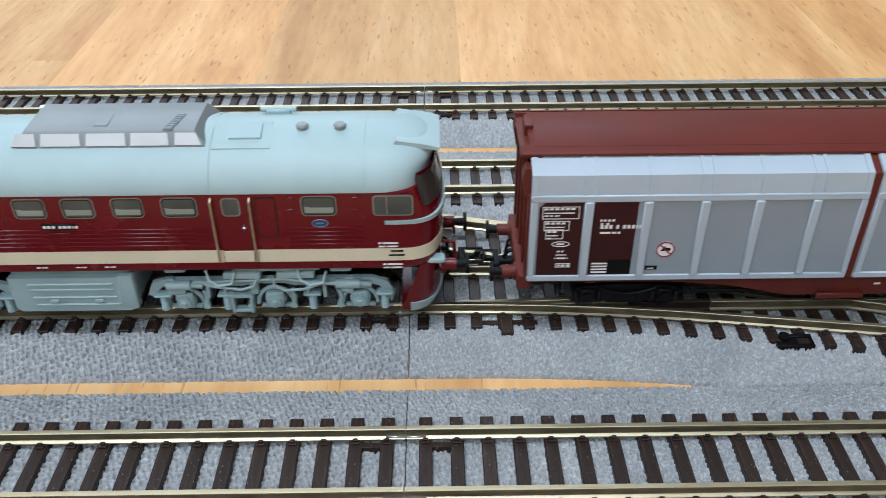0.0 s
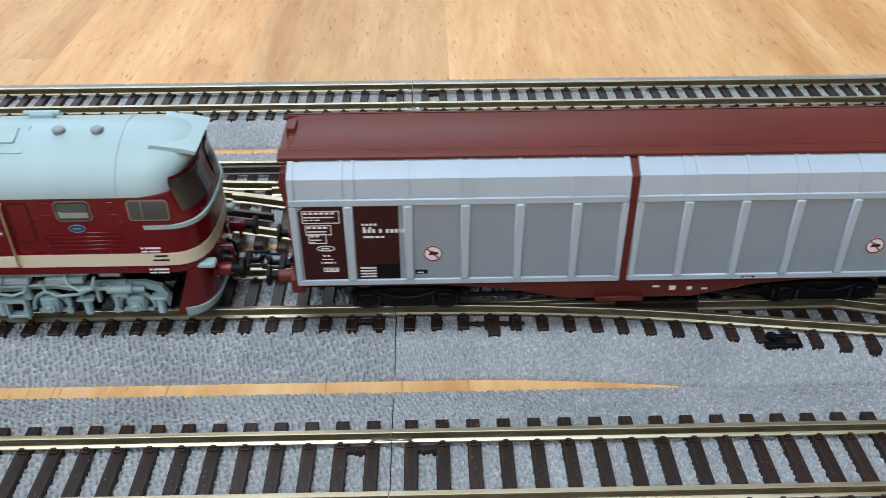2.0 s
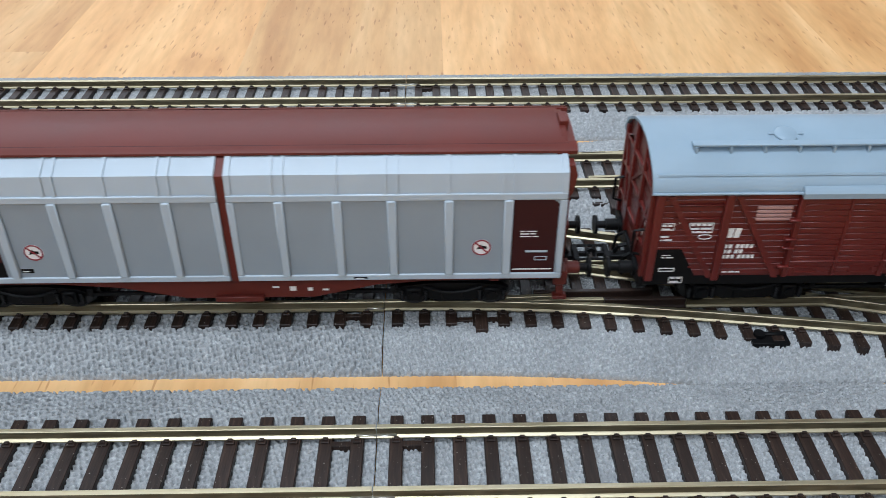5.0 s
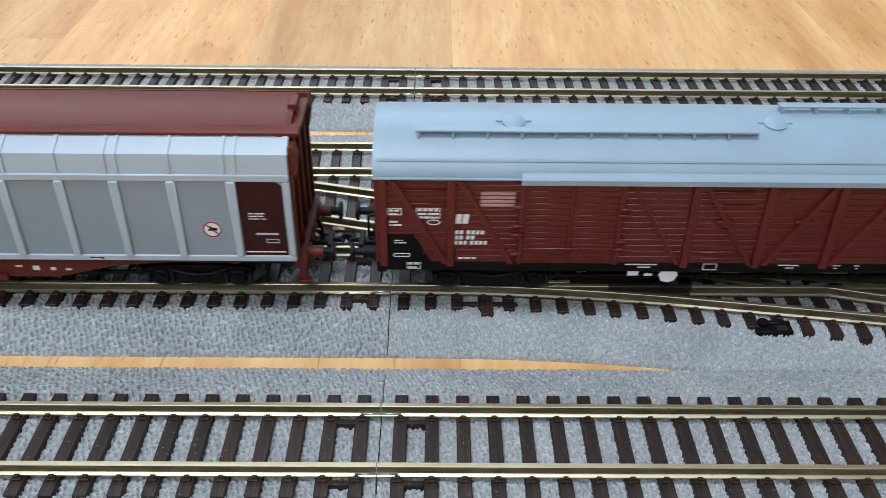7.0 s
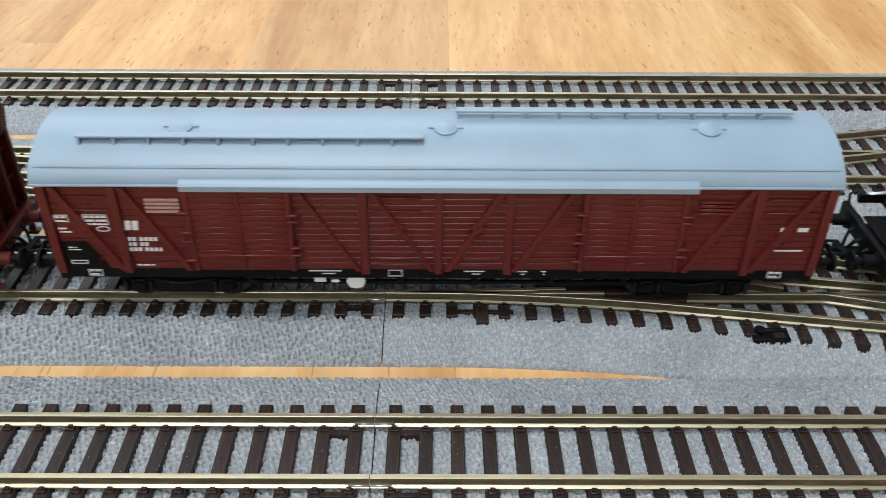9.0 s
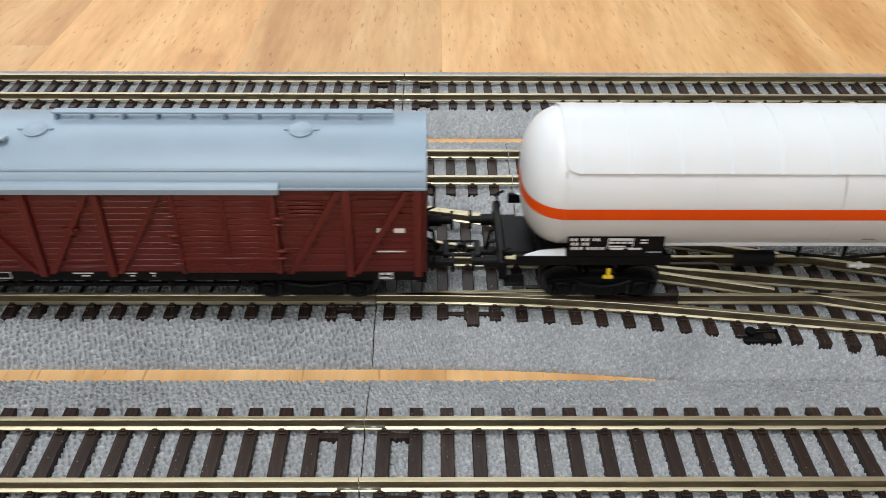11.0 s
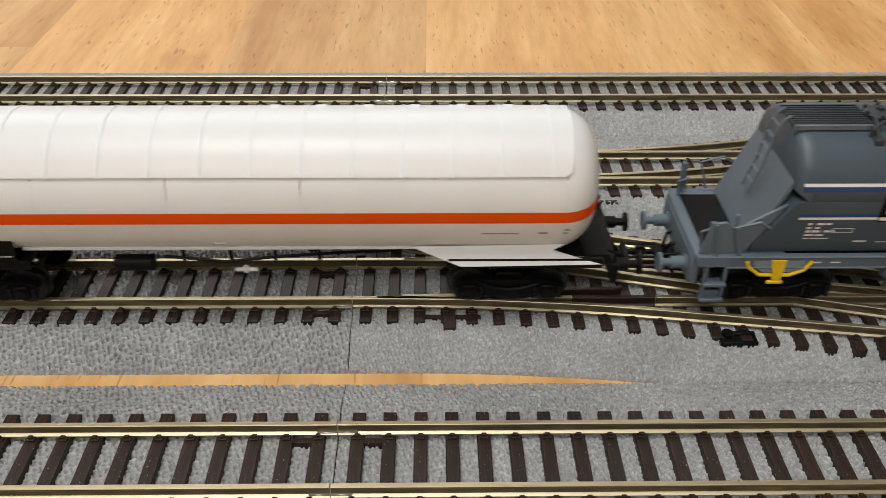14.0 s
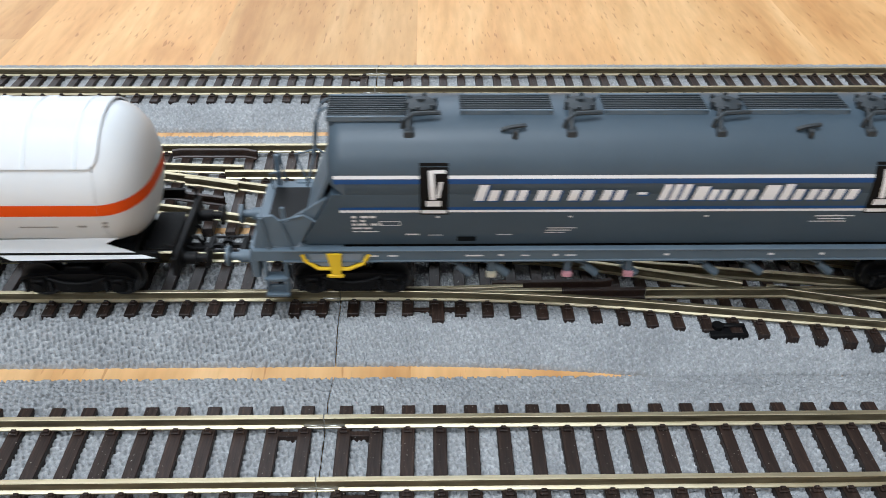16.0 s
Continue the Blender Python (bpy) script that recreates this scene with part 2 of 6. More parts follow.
# ---- mesh helpers: all in millimetres, scaled when linked ----
def part(name, bm, material, parent=None, label="", smooth=True, at=None):
    me = bpy.data.meshes.new(name)
    bmesh.ops.scale(bm, vec=(MM, MM, MM), verts=bm.verts)
    bmesh.ops.recalc_face_normals(bm, faces=bm.faces)
    bm.to_mesh(me)
    bm.free()
    me.materials.append(material)
    if smooth:
        me.shade_smooth()
        me.set_sharp_from_angle(angle=radians(38))
    ob = new(name, me)
    if parent:
        ob.parent = parent
    if at:
        ob.location = Vector(at) * MM
    if label:
        ob["label"] = label
    return ob


def share(name, me, parent, at, rz=0.0):
    """Another object on the same mesh."""
    ob = new(name, me)
    ob.parent = parent
    ob.location = Vector(at) * MM
    ob.rotation_euler = (0, 0, rz)
    return ob


def box(bm, x0, x1, y0, y1, z0, z1, bevel=0.0, seg=1):
    m = Matrix.Translation(((x0 + x1) / 2, (y0 + y1) / 2, (z0 + z1) / 2)) @ Matrix.Diagonal((x1 - x0, y1 - y0, z1 - z0, 1))
    vs = bmesh.ops.create_cube(bm, size=1, matrix=m)["verts"]
    if bevel:
        es = list({e for v in vs for e in v.link_edges})
        bmesh.ops.bevel(bm, geom=es, offset=bevel, segments=seg, profile=0.5, affect="EDGES", clamp_overlap=True)
    return bm


def cyl(bm, p0, p1, r, n=16, r2=None):
    p0, p1 = Vector(p0), Vector(p1)
    q = (p1 - p0).to_track_quat("Z", "Y").to_matrix().to_4x4()
    bmesh.ops.create_cone(bm, cap_ends=True, segments=n, radius1=r, radius2=r if r2 is None else r2,
                          depth=(p1 - p0).length, matrix=Matrix.Translation((p0 + p1) / 2) @ q)
    return bm


def tube(bm, pts, r, n=8):
    """A round rod bent along points."""
    pts = [Vector(p) for p in pts]
    rings = []
    for i, p in enumerate(pts):
        d = (pts[min(i + 1, len(pts) - 1)] - pts[max(i - 1, 0)]).normalized()
        a = d.orthogonal().normalized() if i == 0 else (rings[-1][1] - d * rings[-1][1].dot(d)).normalized()
        c = d.cross(a)
        rings.append(([bm.verts.new(p + r * (math.cos(k * math.tau / n) * a + math.sin(k * math.tau / n) * c)) for k in range(n)], a))
    for (r0, _), (r1, _) in zip(rings, rings[1:]):
        for k in range(n):
            bm.faces.new((r0[k], r0[(k + 1) % n], r1[(k + 1) % n], r1[k]))
    bm.faces.new(rings[0][0])
    bm.faces.new(rings[-1][0])
    return bm


def loft(bm, rings, closed=True, caps=True):
    """Faces between rings of points; each ring is a list of (x, y, z)."""
    vs = [[bm.verts.new(p) for p in ring] for ring in rings]
    n = len(vs[0])
    for a, b in zip(vs, vs[1:]):
        for k in range(n if closed else n - 1):
            bm.faces.new((a[k], a[(k + 1) % n], b[(k + 1) % n], b[k]))
    if caps and closed:
        bm.faces.new(vs[0])
        bm.faces.new(list(reversed(vs[-1])))
    return bm


def prism(bm, profile, x0, x1, caps=True):
    """A closed (y, z) profile drawn out along x."""
    return loft(bm, [[(x0, y, z) for y, z in profile], [(x1, y, z) for y, z in profile]], True, caps)


def plate(bm, outline, y0, y1):
    """A flat (x, z) outline with thickness from y0 to y1."""
    return loft(bm, [[(x, y0, z) for x, z in outline], [(x, y1, z) for x, z in outline]])


def empty(name, at, label, category, group=""):
    ob = new(name)
    ob.empty_display_size = 0.01
    ob.location = Vector(at) * MM
    return tagged(ob, label, category, group)


B = bmesh.new

# ---- room ----
def slab(name, x0, x1, y0, y1, z0, z1, material, label="", category=""):
    ob = part(name, box(B(), x0, x1, y0, y1, z0, z1), material, smooth=False)
    return tagged(ob, label, category, kind="structure")


RX, RY, RZ = 2000, 1700, 2400
bm = bmesh.new()
for a in ((-RX - 120, -860, -RY - 120, RY + 120), (160, RX + 120, -RY - 120, RY + 120), (-860, 160, -RY - 120, -710), (-860, 160, 110, RY + 120)):
    box(bm, a[0], a[1], a[2], a[3], RZ, RZ + 120)
tagged(part("ceiling", bm, WALL, smooth=False), "plain pale grey ceiling with a skylight opening", "ceiling", kind="structure")
slab("wall_east", RX, RX + 120, -RY, RY, 0, RZ, WALL, "plain pale grey painted wall", "wall")
slab("wall_west", -RX - 120, -RX, -RY, RY, 0, RZ, WALL, "plain pale grey painted wall", "wall")


def window_wall(name, number, y0, y1, wx0, wx1, wz0, wz1, yin):
    """A wall with one opening through it, and the window frame in the opening."""
    bm = B()
    for a in ((-RX - 120, wx0, 0, RZ), (wx1, RX + 120, 0, RZ), (wx0, wx1, 0, wz0), (wx0, wx1, wz1, RZ)):
        box(bm, a[0], a[1], y0, y1, a[2], a[3])
    tagged(part(name, bm, WALL, smooth=False), "plain pale grey painted wall with a window", "wall", kind="structure")
    w = new(number)
    w.location = Vector(((wx0 + wx1) / 2, yin, wz0)) * MM
    tagged(w, "white framed window letting daylight in", "window", kind="structure")
    wd, ht = wx1 - wx0, wz1 - wz0
    bm = B()
    for a in ((-wd / 2, -wd / 2 + 50, 0, ht), (wd / 2 - 50, wd / 2, 0, ht), (-wd / 2 + 50, wd / 2 - 50, 0, 50), (-wd / 2 + 50, wd / 2 - 50, ht - 50, ht), (-25, 25, 50, ht - 50)):
        box(bm, a[0], a[1], -25, 25, a[2], a[3], 4)
    part("window_frame", bm, WHITE, w)


window_wall("wall_south", "window_2", -RY - 120, -RY, -1100, 100, 1550, 2250, -RY - 60)
window_wall("wall_north", "window_1", RY, RY + 120, -1700, 500, 850, 1950, RY + 60)

# laminate floor: a base sheet and staves lying on it
floor_ob = slab("floor", -RX - 120, RX + 120, -RY - 120, RY + 120, -60, -4, DARKGAP, "beech laminate floor of pale staves", "floor")


def lay_floor():
    rng = random.Random(4)
    w = 66.0
    meshes = {}
    near, far = [], []
    i0 = -31
    for i in range(i0, 32):
        x0 = -118 + i * w
        y = -RY + rng.uniform(-380, 0)
        if abs(x0) < 400:
            y = -700 + rng.uniform(0, 300)
            far.append((x0, -RY, y))
        if i == 0:
            y = -245
        if i == -1:
            y = -250
        while y < RY:
            ln = rng.choice((380, 440, 480, 520))
            if x0 > -2040:
                (near if abs(x0) < 400 and y < 700 else far).append((x0, max(y, -RY), min(y + ln, RY)))
            y += ln
    for x0, y0, y1 in near:
        key = round(y1 - y0)
        if key not in meshes:
            bm = box(B(), 0.0, w, 0.0, y1 - y0, -4, 0, 0.02)
            ob = part("stave", bm, WOOD, floor_ob, smooth=False, at=(x0, y0, 0))
            meshes[key] = ob.data
        else:
            share("stave", meshes[key], floor_ob, (x0, y0, 0))
    bm = B()
    for x0, y0, y1 in far:
        box(bm, x0 + 0.05, x0 + w - 0.05, y0 + 0.05, y1 - 0.05, -4, 0)
    ob = part("far_staves", bm, WOOD, floor_ob, smooth=False)
    ob["kind"] = "stuff"


lay_floor()

# ---- tracks ----
G2 = 6.45           # half the distance between rail heads
HEAD, TIE, BED = 6.6, 4.4, 3.7
YA, YB, YC, YD = 6.45, 52.75, 98.9, 145.2
PITCH = 5.27
EDGE = 21.25


def mixed(a, b, seed):
    """Hash of whole numbers to 0..1."""
    h = (a.astype(np.int64) * 374761393 + b.astype(np.int64) * 668265263 + seed * 974711) & 0xFFFFFFFF
    h = ((h ^ (h >> 13)) * 1274126177) & 0xFFFFFFFF
    return (h ^ (h >> 16)) / 4294967296.0


def pebbles(x, y, size, seed):
    """Height 0 to 1 of the moulded stone relief: dimples round jittered seeds on a hashed grid."""
    gx, gy = (0.94 * x + 0.34 * y) / (0.86 * size), (0.94 * y - 0.34 * x) / (0.86 * size)
    ix, iy = np.floor(gx).astype(int), np.floor(gy).astype(int)
    best = np.full(x.shape, 9.0)
    second = np.full(x.shape, 9.0)
    tone = np.zeros(x.shape)
    for dx in (-1, 0, 1):
        for dy in (-1, 0, 1):
            a, b = ix + dx, iy + dy
            h, h2 = mixed(a, b, seed), mixed(b, a, seed + 77)
            d = np.hypot(a + 0.5 + 0.5 * (h - 0.5) - gx, b + 0.5 + 0.5 * (h2 - 0.5) - gy)
            closer = d < best
            second = np.where(closer, best, np.minimum(second, d))
            tone = np.where(closer, (h * 37.7) % 1, tone)
            best = np.where(closer, d, best)
    pit = np.clip(1.2 - (best / (0.33 + 0.1 * tone)) ** 2, 0, 1) ** 0.65
    return 0.94 - 0.9 * pit * (0.65 + 0.35 * tone) + 0.06 * np.clip((second - best) * 1.9, 0, 1)


def bed(name, x0, x1, y_lo, y_hi, mid, parent, step, size, seed, depth=1.45, label=""):
    """Moulded ballast: y_lo(x), y_hi(x) are its edges, mid(x, y) the distance from the nearest track's middle."""
    xs = [x0]
    while xs[-1] < x1 - 0.5 * step:
        xs.append(min(x1, xs[-1] + (step if -118 < xs[-1] < 128 else max(step, 0.8))))
    nx = len(xs)
    ny = max(2, int((y_hi((x0 + x1) / 2) - y_lo((x0 + x1) / 2)) / step))
    xs = np.array(xs)
    lo, hi = np.array([y_lo(v) for v in xs]), np.array([y_hi(v) for v in xs])
    f = np.linspace(0, 1, ny)
    X = np.repeat(xs[:, None], ny, 1)
    Y = lo[:, None] + (hi - lo)[:, None] * f[None]
    d = mid(X, Y)
    out = np.minimum(np.minimum(Y - lo[:, None], hi[:, None] - Y), 9.0)
    z = np.minimum(BED, 0.9 + (BED - 0.9) * np.clip(out / 8.2, 0, 1))
    p = pebbles(X, Y, size, seed)
    z = z - depth * 0.8 + depth * p * np.where(d < 10.5, 0.62, 1.0)
    z = np.maximum(z, 0.12)
    edge = (out < step * 0.5)
    wob = 0.2 * (pebbles(X, Y, size, seed + 3) - 0.5)
    Y = np.where(edge, Y + wob, Y)
    z = np.where(edge, 0.0, z)
    co = np.stack([X, Y, z], -1).reshape(-1, 3) * MM
    i = np.arange(nx * ny).reshape(nx, ny)
    q = np.stack([i[:-1, :-1], i[1:, :-1], i[1:, 1:], i[:-1, 1:]], -1).reshape(-1, 4)
    me = bpy.data.meshes.new(name)
    me.vertices.add(len(co))
    me.vertices.foreach_set("co", co.ravel())
    me.loops.add(q.size)
    me.loops.foreach_set("vertex_index", q.ravel())
    me.polygons.add(len(q))
    me.polygons.foreach_set("loop_start", np.arange(0, q.size, 4))
    me.polygons.foreach_set("use_smooth", np.ones(len(q), bool))
    me.update()
    me.materials.append(BALLAST)
    ob = new(name, me)
    ob.parent = parent
    if label:
        ob["label"] = label
    return ob


RAILP = [(-0.8, 0), (-0.8, 0.25), (-0.25, 0.5), (-0.25, 1.45), (-0.46, 1.62), (-0.46, 2.1), (-0.36, 2.2),
         (0.36, 2.2), (0.46, 2.1), (0.46, 1.62), (0.25, 1.45), (0.25, 0.5), (0.8, 0.25), (0.8, 0)]


# slimmer foot where the rail is moulded into a turnout
TURNP = [(math.copysign(min(abs(y), 0.62), y), z) for y, z in RAILP]


def rail(pts, parent, name="rail", material=None, profile=None, z=TIE):
    """A rail drawn along plan points (x, y)."""
    bm = B()
    rings = []
    for i, (x, y) in enumerate(pts):
        a, b = pts[max(i - 1, 0)], pts[min(i + 1, len(pts) - 1)]
        d = Vector((b[0] - a[0], b[1] - a[1])).normalized()
        n = Vector((-d.y, d.x))
        rings.append([(x + n.x * o, y + n.y * o, z + h) for o, h in (profile or (RAILP if parent.name.startswith("track") else TURNP))])
    loft(bm, rings)
    ob = part(name, bm, material or RAIL, parent)
    # web and head side get the darker metal that imitates their dark reflections
    if material is None:
        ob.data.materials.append(RAIL_SIDE)
        n = len(RAILP)
        for i, p in enumerate(ob.data.polygons):
            if i < n * (len(pts) - 1) and i % n in (2, 3, 4, 8, 9, 10):
                p.material_index = 1
    return ob


TIES = {}


def tie_mesh(length, chairs):
    """A sleeper with its rail chairs."""
    key = (round(length, 1), chairs)
    if key not in TIES:
        bm = B()
        h = length / 2
        box(bm, -1.12, 1.12, -h, h, 2.2, TIE, 0.12)
        for y in chairs:
            for sgn in (-1, 1):
                c = y + sgn * 1.35
                box(bm, -0.72, 0.72, c - 0.5, c + 0.5, TIE, TIE + 0.42, 0.1)
                box(bm, -0.42, 0.42, c - 0.28 - 0.15 * sgn, c + 0.28 - 0.15 * sgn, TIE + 0.42, TIE + 0.8, 0.1)
        bmesh.ops.scale(bm, vec=(MM, MM, MM), verts=bm.verts)
        me = bpy.data.meshes.new("sleeper")
        bm.to_mesh(me)
        bm.free()
        me.materials.append(SLEEPER)
        TIES[key] = me
    return TIES[key]


def straight(x0, x1, yc, step, size, seed, first, label, edges=(EDGE, EDGE), joiner_left=False, joiner_right=False):
    """A straight piece of bedded track: bed, two rails, sleepers from the x given."""
    t = empty("track_section", (0, yc, 0), label, "model track", "straight pieces of track")
    bed("ballast_bed", x0 + 0.08, x1 - 0.08, lambda x: -edges[0], lambda x: edges[1], lambda X, Y: np.abs(Y), t, step, size, seed)
    for y in (-G2, G2):
        rail([(x0 + 0.1, y), ((x0 + x1) / 2, y), (x1 - 0.1, y)], t)
    n0, n1 = math.ceil((x0 + 0.9 - first) / PITCH), math.floor((x1 - 0.9 - first) / PITCH)
    for i in range(n0, n1 + 1):
        share("sleeper", tie_mesh(22.0, (-G2, G2)), t, (first + i * PITCH, 0, 0))
    for flag, x in ((joiner_left, x0), (joiner_right, x1)):
        if flag:
            s = 1 if flag == joiner_left and x == x0 else -1
            for y in (-G2, G2):
                bm = box(B(), min(x, x + s * 3.4), max(x, x + s * 3.4), y - 0.62, y + 0.62, TIE - 0.05, TIE + 0.62, 0.1)
                part("rail_joiner", bm, STEELGREY, t)
                c = math.copysign(abs(y) - 1.75, y)
                bm = box(B(), min(x + s * 3.2, x + s * 8.6), max(x + s * 3.2, x + s * 8.6), c - 0.55, c + 0.55, 2.4, TIE - 0.03, 0.1)
                part("sleeper_bridge", bm, SLEEPER, t)
                c = math.copysign(abs(y) + 1.75, y)
                bm = box(B(), min(x + s * 3.2, x + s * 8.6), max(x + s * 3.2, x + s * 8.6), c - 0.45, c + 0.45, 2.4, TIE - 0.03, 0.1)
                part("sleeper_bridge", bm, SLEEPER, t)
    return t


LBL = "bedded model track, grey ballast, brown sleepers, brass-toned rails"
straight(-250, 0, YA, 0.17, 1.14, 1, -3.2, LBL, joiner_right=True)
straight(0, 250, YA, 0.17, 1.0, 2, 3.3, LBL, joiner_left=True)
straight(-250, 0, YB, 0.17, 1.14, 3, -3.4, LBL, joiner_right=True)
straight(-250, 2.5, YD, 0.45, 1.0, 4, -1.2, LBL, joiner_right=True)
straight(2.5, 250, YD, 0.45, 1.0, 5, 6.2, LBL, joiner_left=True)


def double_slip():
    """Double slip on the train's track, crossed by a line from the next track."""
    t = empty("double_slip", (0, YB, 0), "double slip turnout in grey ballast with brass-toned rails", "model turnout")
    k = 0.241
    xr1 = lambda x: 91.8 - k * (x + 45.4) - YB
    xr2 = lambda x: 78.45 - k * (x + 45.4) - YB

    def lo(x):
        e = -EDGE
        if x > 8:
            e = -EDGE - 0.0013 * (x - 8) ** 2
        if x > 55:
            e = max(e, -25.0)
        if x > 74:
            e = -25.05 + min(0.4, (x - 74) * 0.025)
        return max(e, -25.05)
    bed("ballast_bed", 0.1, 150, lo, lambda x: 24.9, lambda X, Y: np.minimum(np.abs(Y), np.abs(Y - 0.5 * (91.8 + 78.45) + k * (X + 45.4) + YB)), t, 0.17, 0.78, 8, depth=1.05)
    for y in (-G2, G2):
        if y < 0:
            rail([(0.1, y), (20, y), (43.6, y)], t)
            rail([(43.9, y), (60, y)], t, "guide_rail", GUIDE)
            rail([(60.3, y), (88, y), (150, y)], t)
        else:
            rail([(0.1, y), (75, y), (150, y)], t)
    # crossing line
    for f, a, b in ((xr1, 0, 86), (xr1, 88, 150), (xr2, 0, 36), (xr2, 38, 80), (xr2, 84.5, 150)):
        rail([(a, f(a)), ((a + b) / 2, f((a + b) / 2)), (b, f(b))], t)
    # slip curves
    def slip(x):
        return -G2 - (x - 4) ** 2 * 0.00125 if x < 60 else -G2 - 3.92 - (x - 60) * 0.14
    rail([(x, slip(x) - 0.02) for x in range(5, 151, 5)], t, "slip_rail")
    rail([(x, slip(x) + 12.9) for x in range(10, 121, 5)], t, "slip_rail")
    rail([(x, xr1(x) - 0.9) for x in range(5, 30, 6)], t, "slip_rail")
    rail([(30, -3.9), (52, -3.7), (54, -3.2)], t, "guide_rail", GUIDE)
    rail([(48, 4.0), (70, 4.0)], t, "guide_rail", GUIDE)
    # point blade and its slide chairs
    rail([(10, -5.9), (24, -5.6), (36, -5.1)], t, "point_blade")
    x = 2.7
    while x < 150:
        y0 = min(-11.0, slip(max(x, 5)) - 4.6)
        y1 = max(11.0, min(24.0, xr1(x) + 4.4))
        ln = y1 - y0
        share("sleeper", tie_mesh(ln, tuple(round(v - (y0 + y1) / 2, 1) for v in (slip(max(x, 5)), G2))), t, (x, (y0 + y1) / 2, 0), -0.02 * max(0, (x - 30) / 60))
        x += 5.3 if int(x) % 3 else 5.0
    bm = box(B(), 18, 20.4, -13.2, -7, 2.2, 4.5, 0.12)
    box(bm, 13.2, 25.4, -9.6, -8.6, 2.2, 3.9, 0.1)
    part("tie_bar", bm, SLEEPER, t)
    bm = box(B(), 70.6, 77.8, -17.8, -15.0, 1.6, 4.25, 0.12)
    cyl(bm, (72.3, -15.6, 4.1), (72.3, -15.6, 5.0), 1.1, 14)
    box(bm, 73, 77.6, -15.8, -14.8, 4.2, 4.8, 0.2)
    part("point_lever", bm, BLACK, t, "black plastic point lever in a pocket")
    return t


double_slip()


def c_track():
    """The next track with a turnout that leads to the double slip and one that leads to the far track."""
    t = empty("turnout", (0, YC, 0), "model turnout in grey ballast with brown sleepers and brass-toned rails", "model turnout", "turnouts")
    bed("ballast_bed", -250, 30.4, lambda x: -EDGE, lambda x: EDGE, lambda X, Y: np.abs(Y), t, 0.4, 1.0, 11)
    k = 0.241
    a1 = lambda x: 91.8 - k * (x + 45.4) - YC if x > -70 else 97.7 - YC + (x + 70) * -0.12
    a2 = lambda x: 78.45 - k * (x + 45.4) - YC if x > -38 else (76.7 - YC - 0.20 * (x + 38) if x > -75 else 84.1 - YC - 0.13 * (x + 75))
    rail([(-250, G2), (-120, G2), (30.4, G2)], t)
    rail([(-250, -G2), (-160, -G2), (-42, -G2)], t)
    rail([(-31, -G2), (0, -G2), (30.4, -G2)], t)
    rail([(x, a1(x)) for x in (-100, -80, -60, -48, -30, -9, -0.3)], t)
    rail([(x, a2(x)) for x in (-110, -90, -75, -60, -43, -38, -25, -10, -0.3)], t)
    rail([(-49, -2.7), (-40, -3.4), (-27, -4.1)], t, "wing_rail")
    rail([(-40, -9.2), (-36, -9.9), (-27, -12.4)], t, "wing_rail")
    rail([(-46, 3.6), (-44, 4.1), (-28, 4.0), (-25, 3.0)], t, "guide_rail", GUIDE)
    rail([(-44, -15.6), (-42, -15.4), (-29, -18.4)], t, "guide_rail", GUIDE)
    x = -327.0
    while x < 30:
        y0 = -11.0
        if -90 < x < 4:
            y0 = min(-11, a2(x) - 4.2)
        share("sleeper", tie_mesh(11.0 - y0, (round(G2 - (11 + y0) / 2, 1), round(-G2 - (11 + y0) / 2, 1))), t, (x, (11 + y0) / 2, 0), 0.03 if -60 < x < 4 else 0)
        x += PITCH
    t2 = empty("turnout", (0, YC, 0), "model turnout in grey ballast with brown sleepers and brass-toned rails", "model turnout", "turnouts")
    bed("ballast_bed", 30.6, 250, lambda x: -EDGE, lambda x: 24.9 if x > 70 else EDGE + max(0, (x - 40) * 0.12), lambda X, Y: np.abs(Y), t2, 0.4, 1.0, 12)
    dv = lambda x: 0 if x < 38 else ((x - 38) ** 2 / 600 if x < 98 else 6 + (x - 98) * 0.2)
    for y in (-G2, G2):
        rail([(30.6, y), (100, y), (330, y)], t2)
        rail([(x, y + dv(x) + (0.0 if y > 0 else 1.0)) for x in range(48, 200, 6)], t2)
    x = 33.5
    while x < 250:
        y1 = 11 + min(dv(x), 14)
        share("sleeper", tie_mesh(11 + y1, (round(G2 - (y1 - 11) / 2, 1), round(-G2 - (y1 - 11) / 2, 1))), t2, (x, (y1 - 11) / 2, 0))
        x += PITCH
    bm = box(B(), 52, 55, -16, -7, 2.2, 4.2, 0.12)
    box(bm, 48, 60, -13.5, -12.3, 2.2, 3.8, 0.1)
    part("tie_bar", bm, SLEEPER, t2)


c_track()

# ---- rolling stock: local millimetres, x along the track, near side at negative y, z over the rail head ----
WHEELS = []


def wheelset(thing, x, r=3.85):
    """Two flanged wheels on an axle, turning with the way."""
    bm = B()
    cyl(bm, (0, -7.2, 0), (0, 7.2, 0), 0.7, 10)
    for s in (-1, 1):
        cyl(bm, (0, s * 5.5, 0), (0, s * 5.9, 0), r + 0.6, 28)
        cyl(bm, (0, s * 5.9, 0), (0, s * 7.4, 0), r, 28)
        cyl(bm, (0, s * 7.4, 0), (0, s * 7.7, 0), 1.3, 12)
        for k in range(3):
            a = k * math.tau / 3
            cyl(bm, (2.4 * math.cos(a), s * 7.3, 2.4 * math.sin(a)), (2.4 * math.cos(a), s * 7.5, 2.4 * math.sin(a)), 0.35, 8)
    ob = part("wheelset", bm, STEEL, thing, "blackened metal wheels on an axle", at=(x, 0, r))
    WHEELS.append((ob, x, r))
    return ob


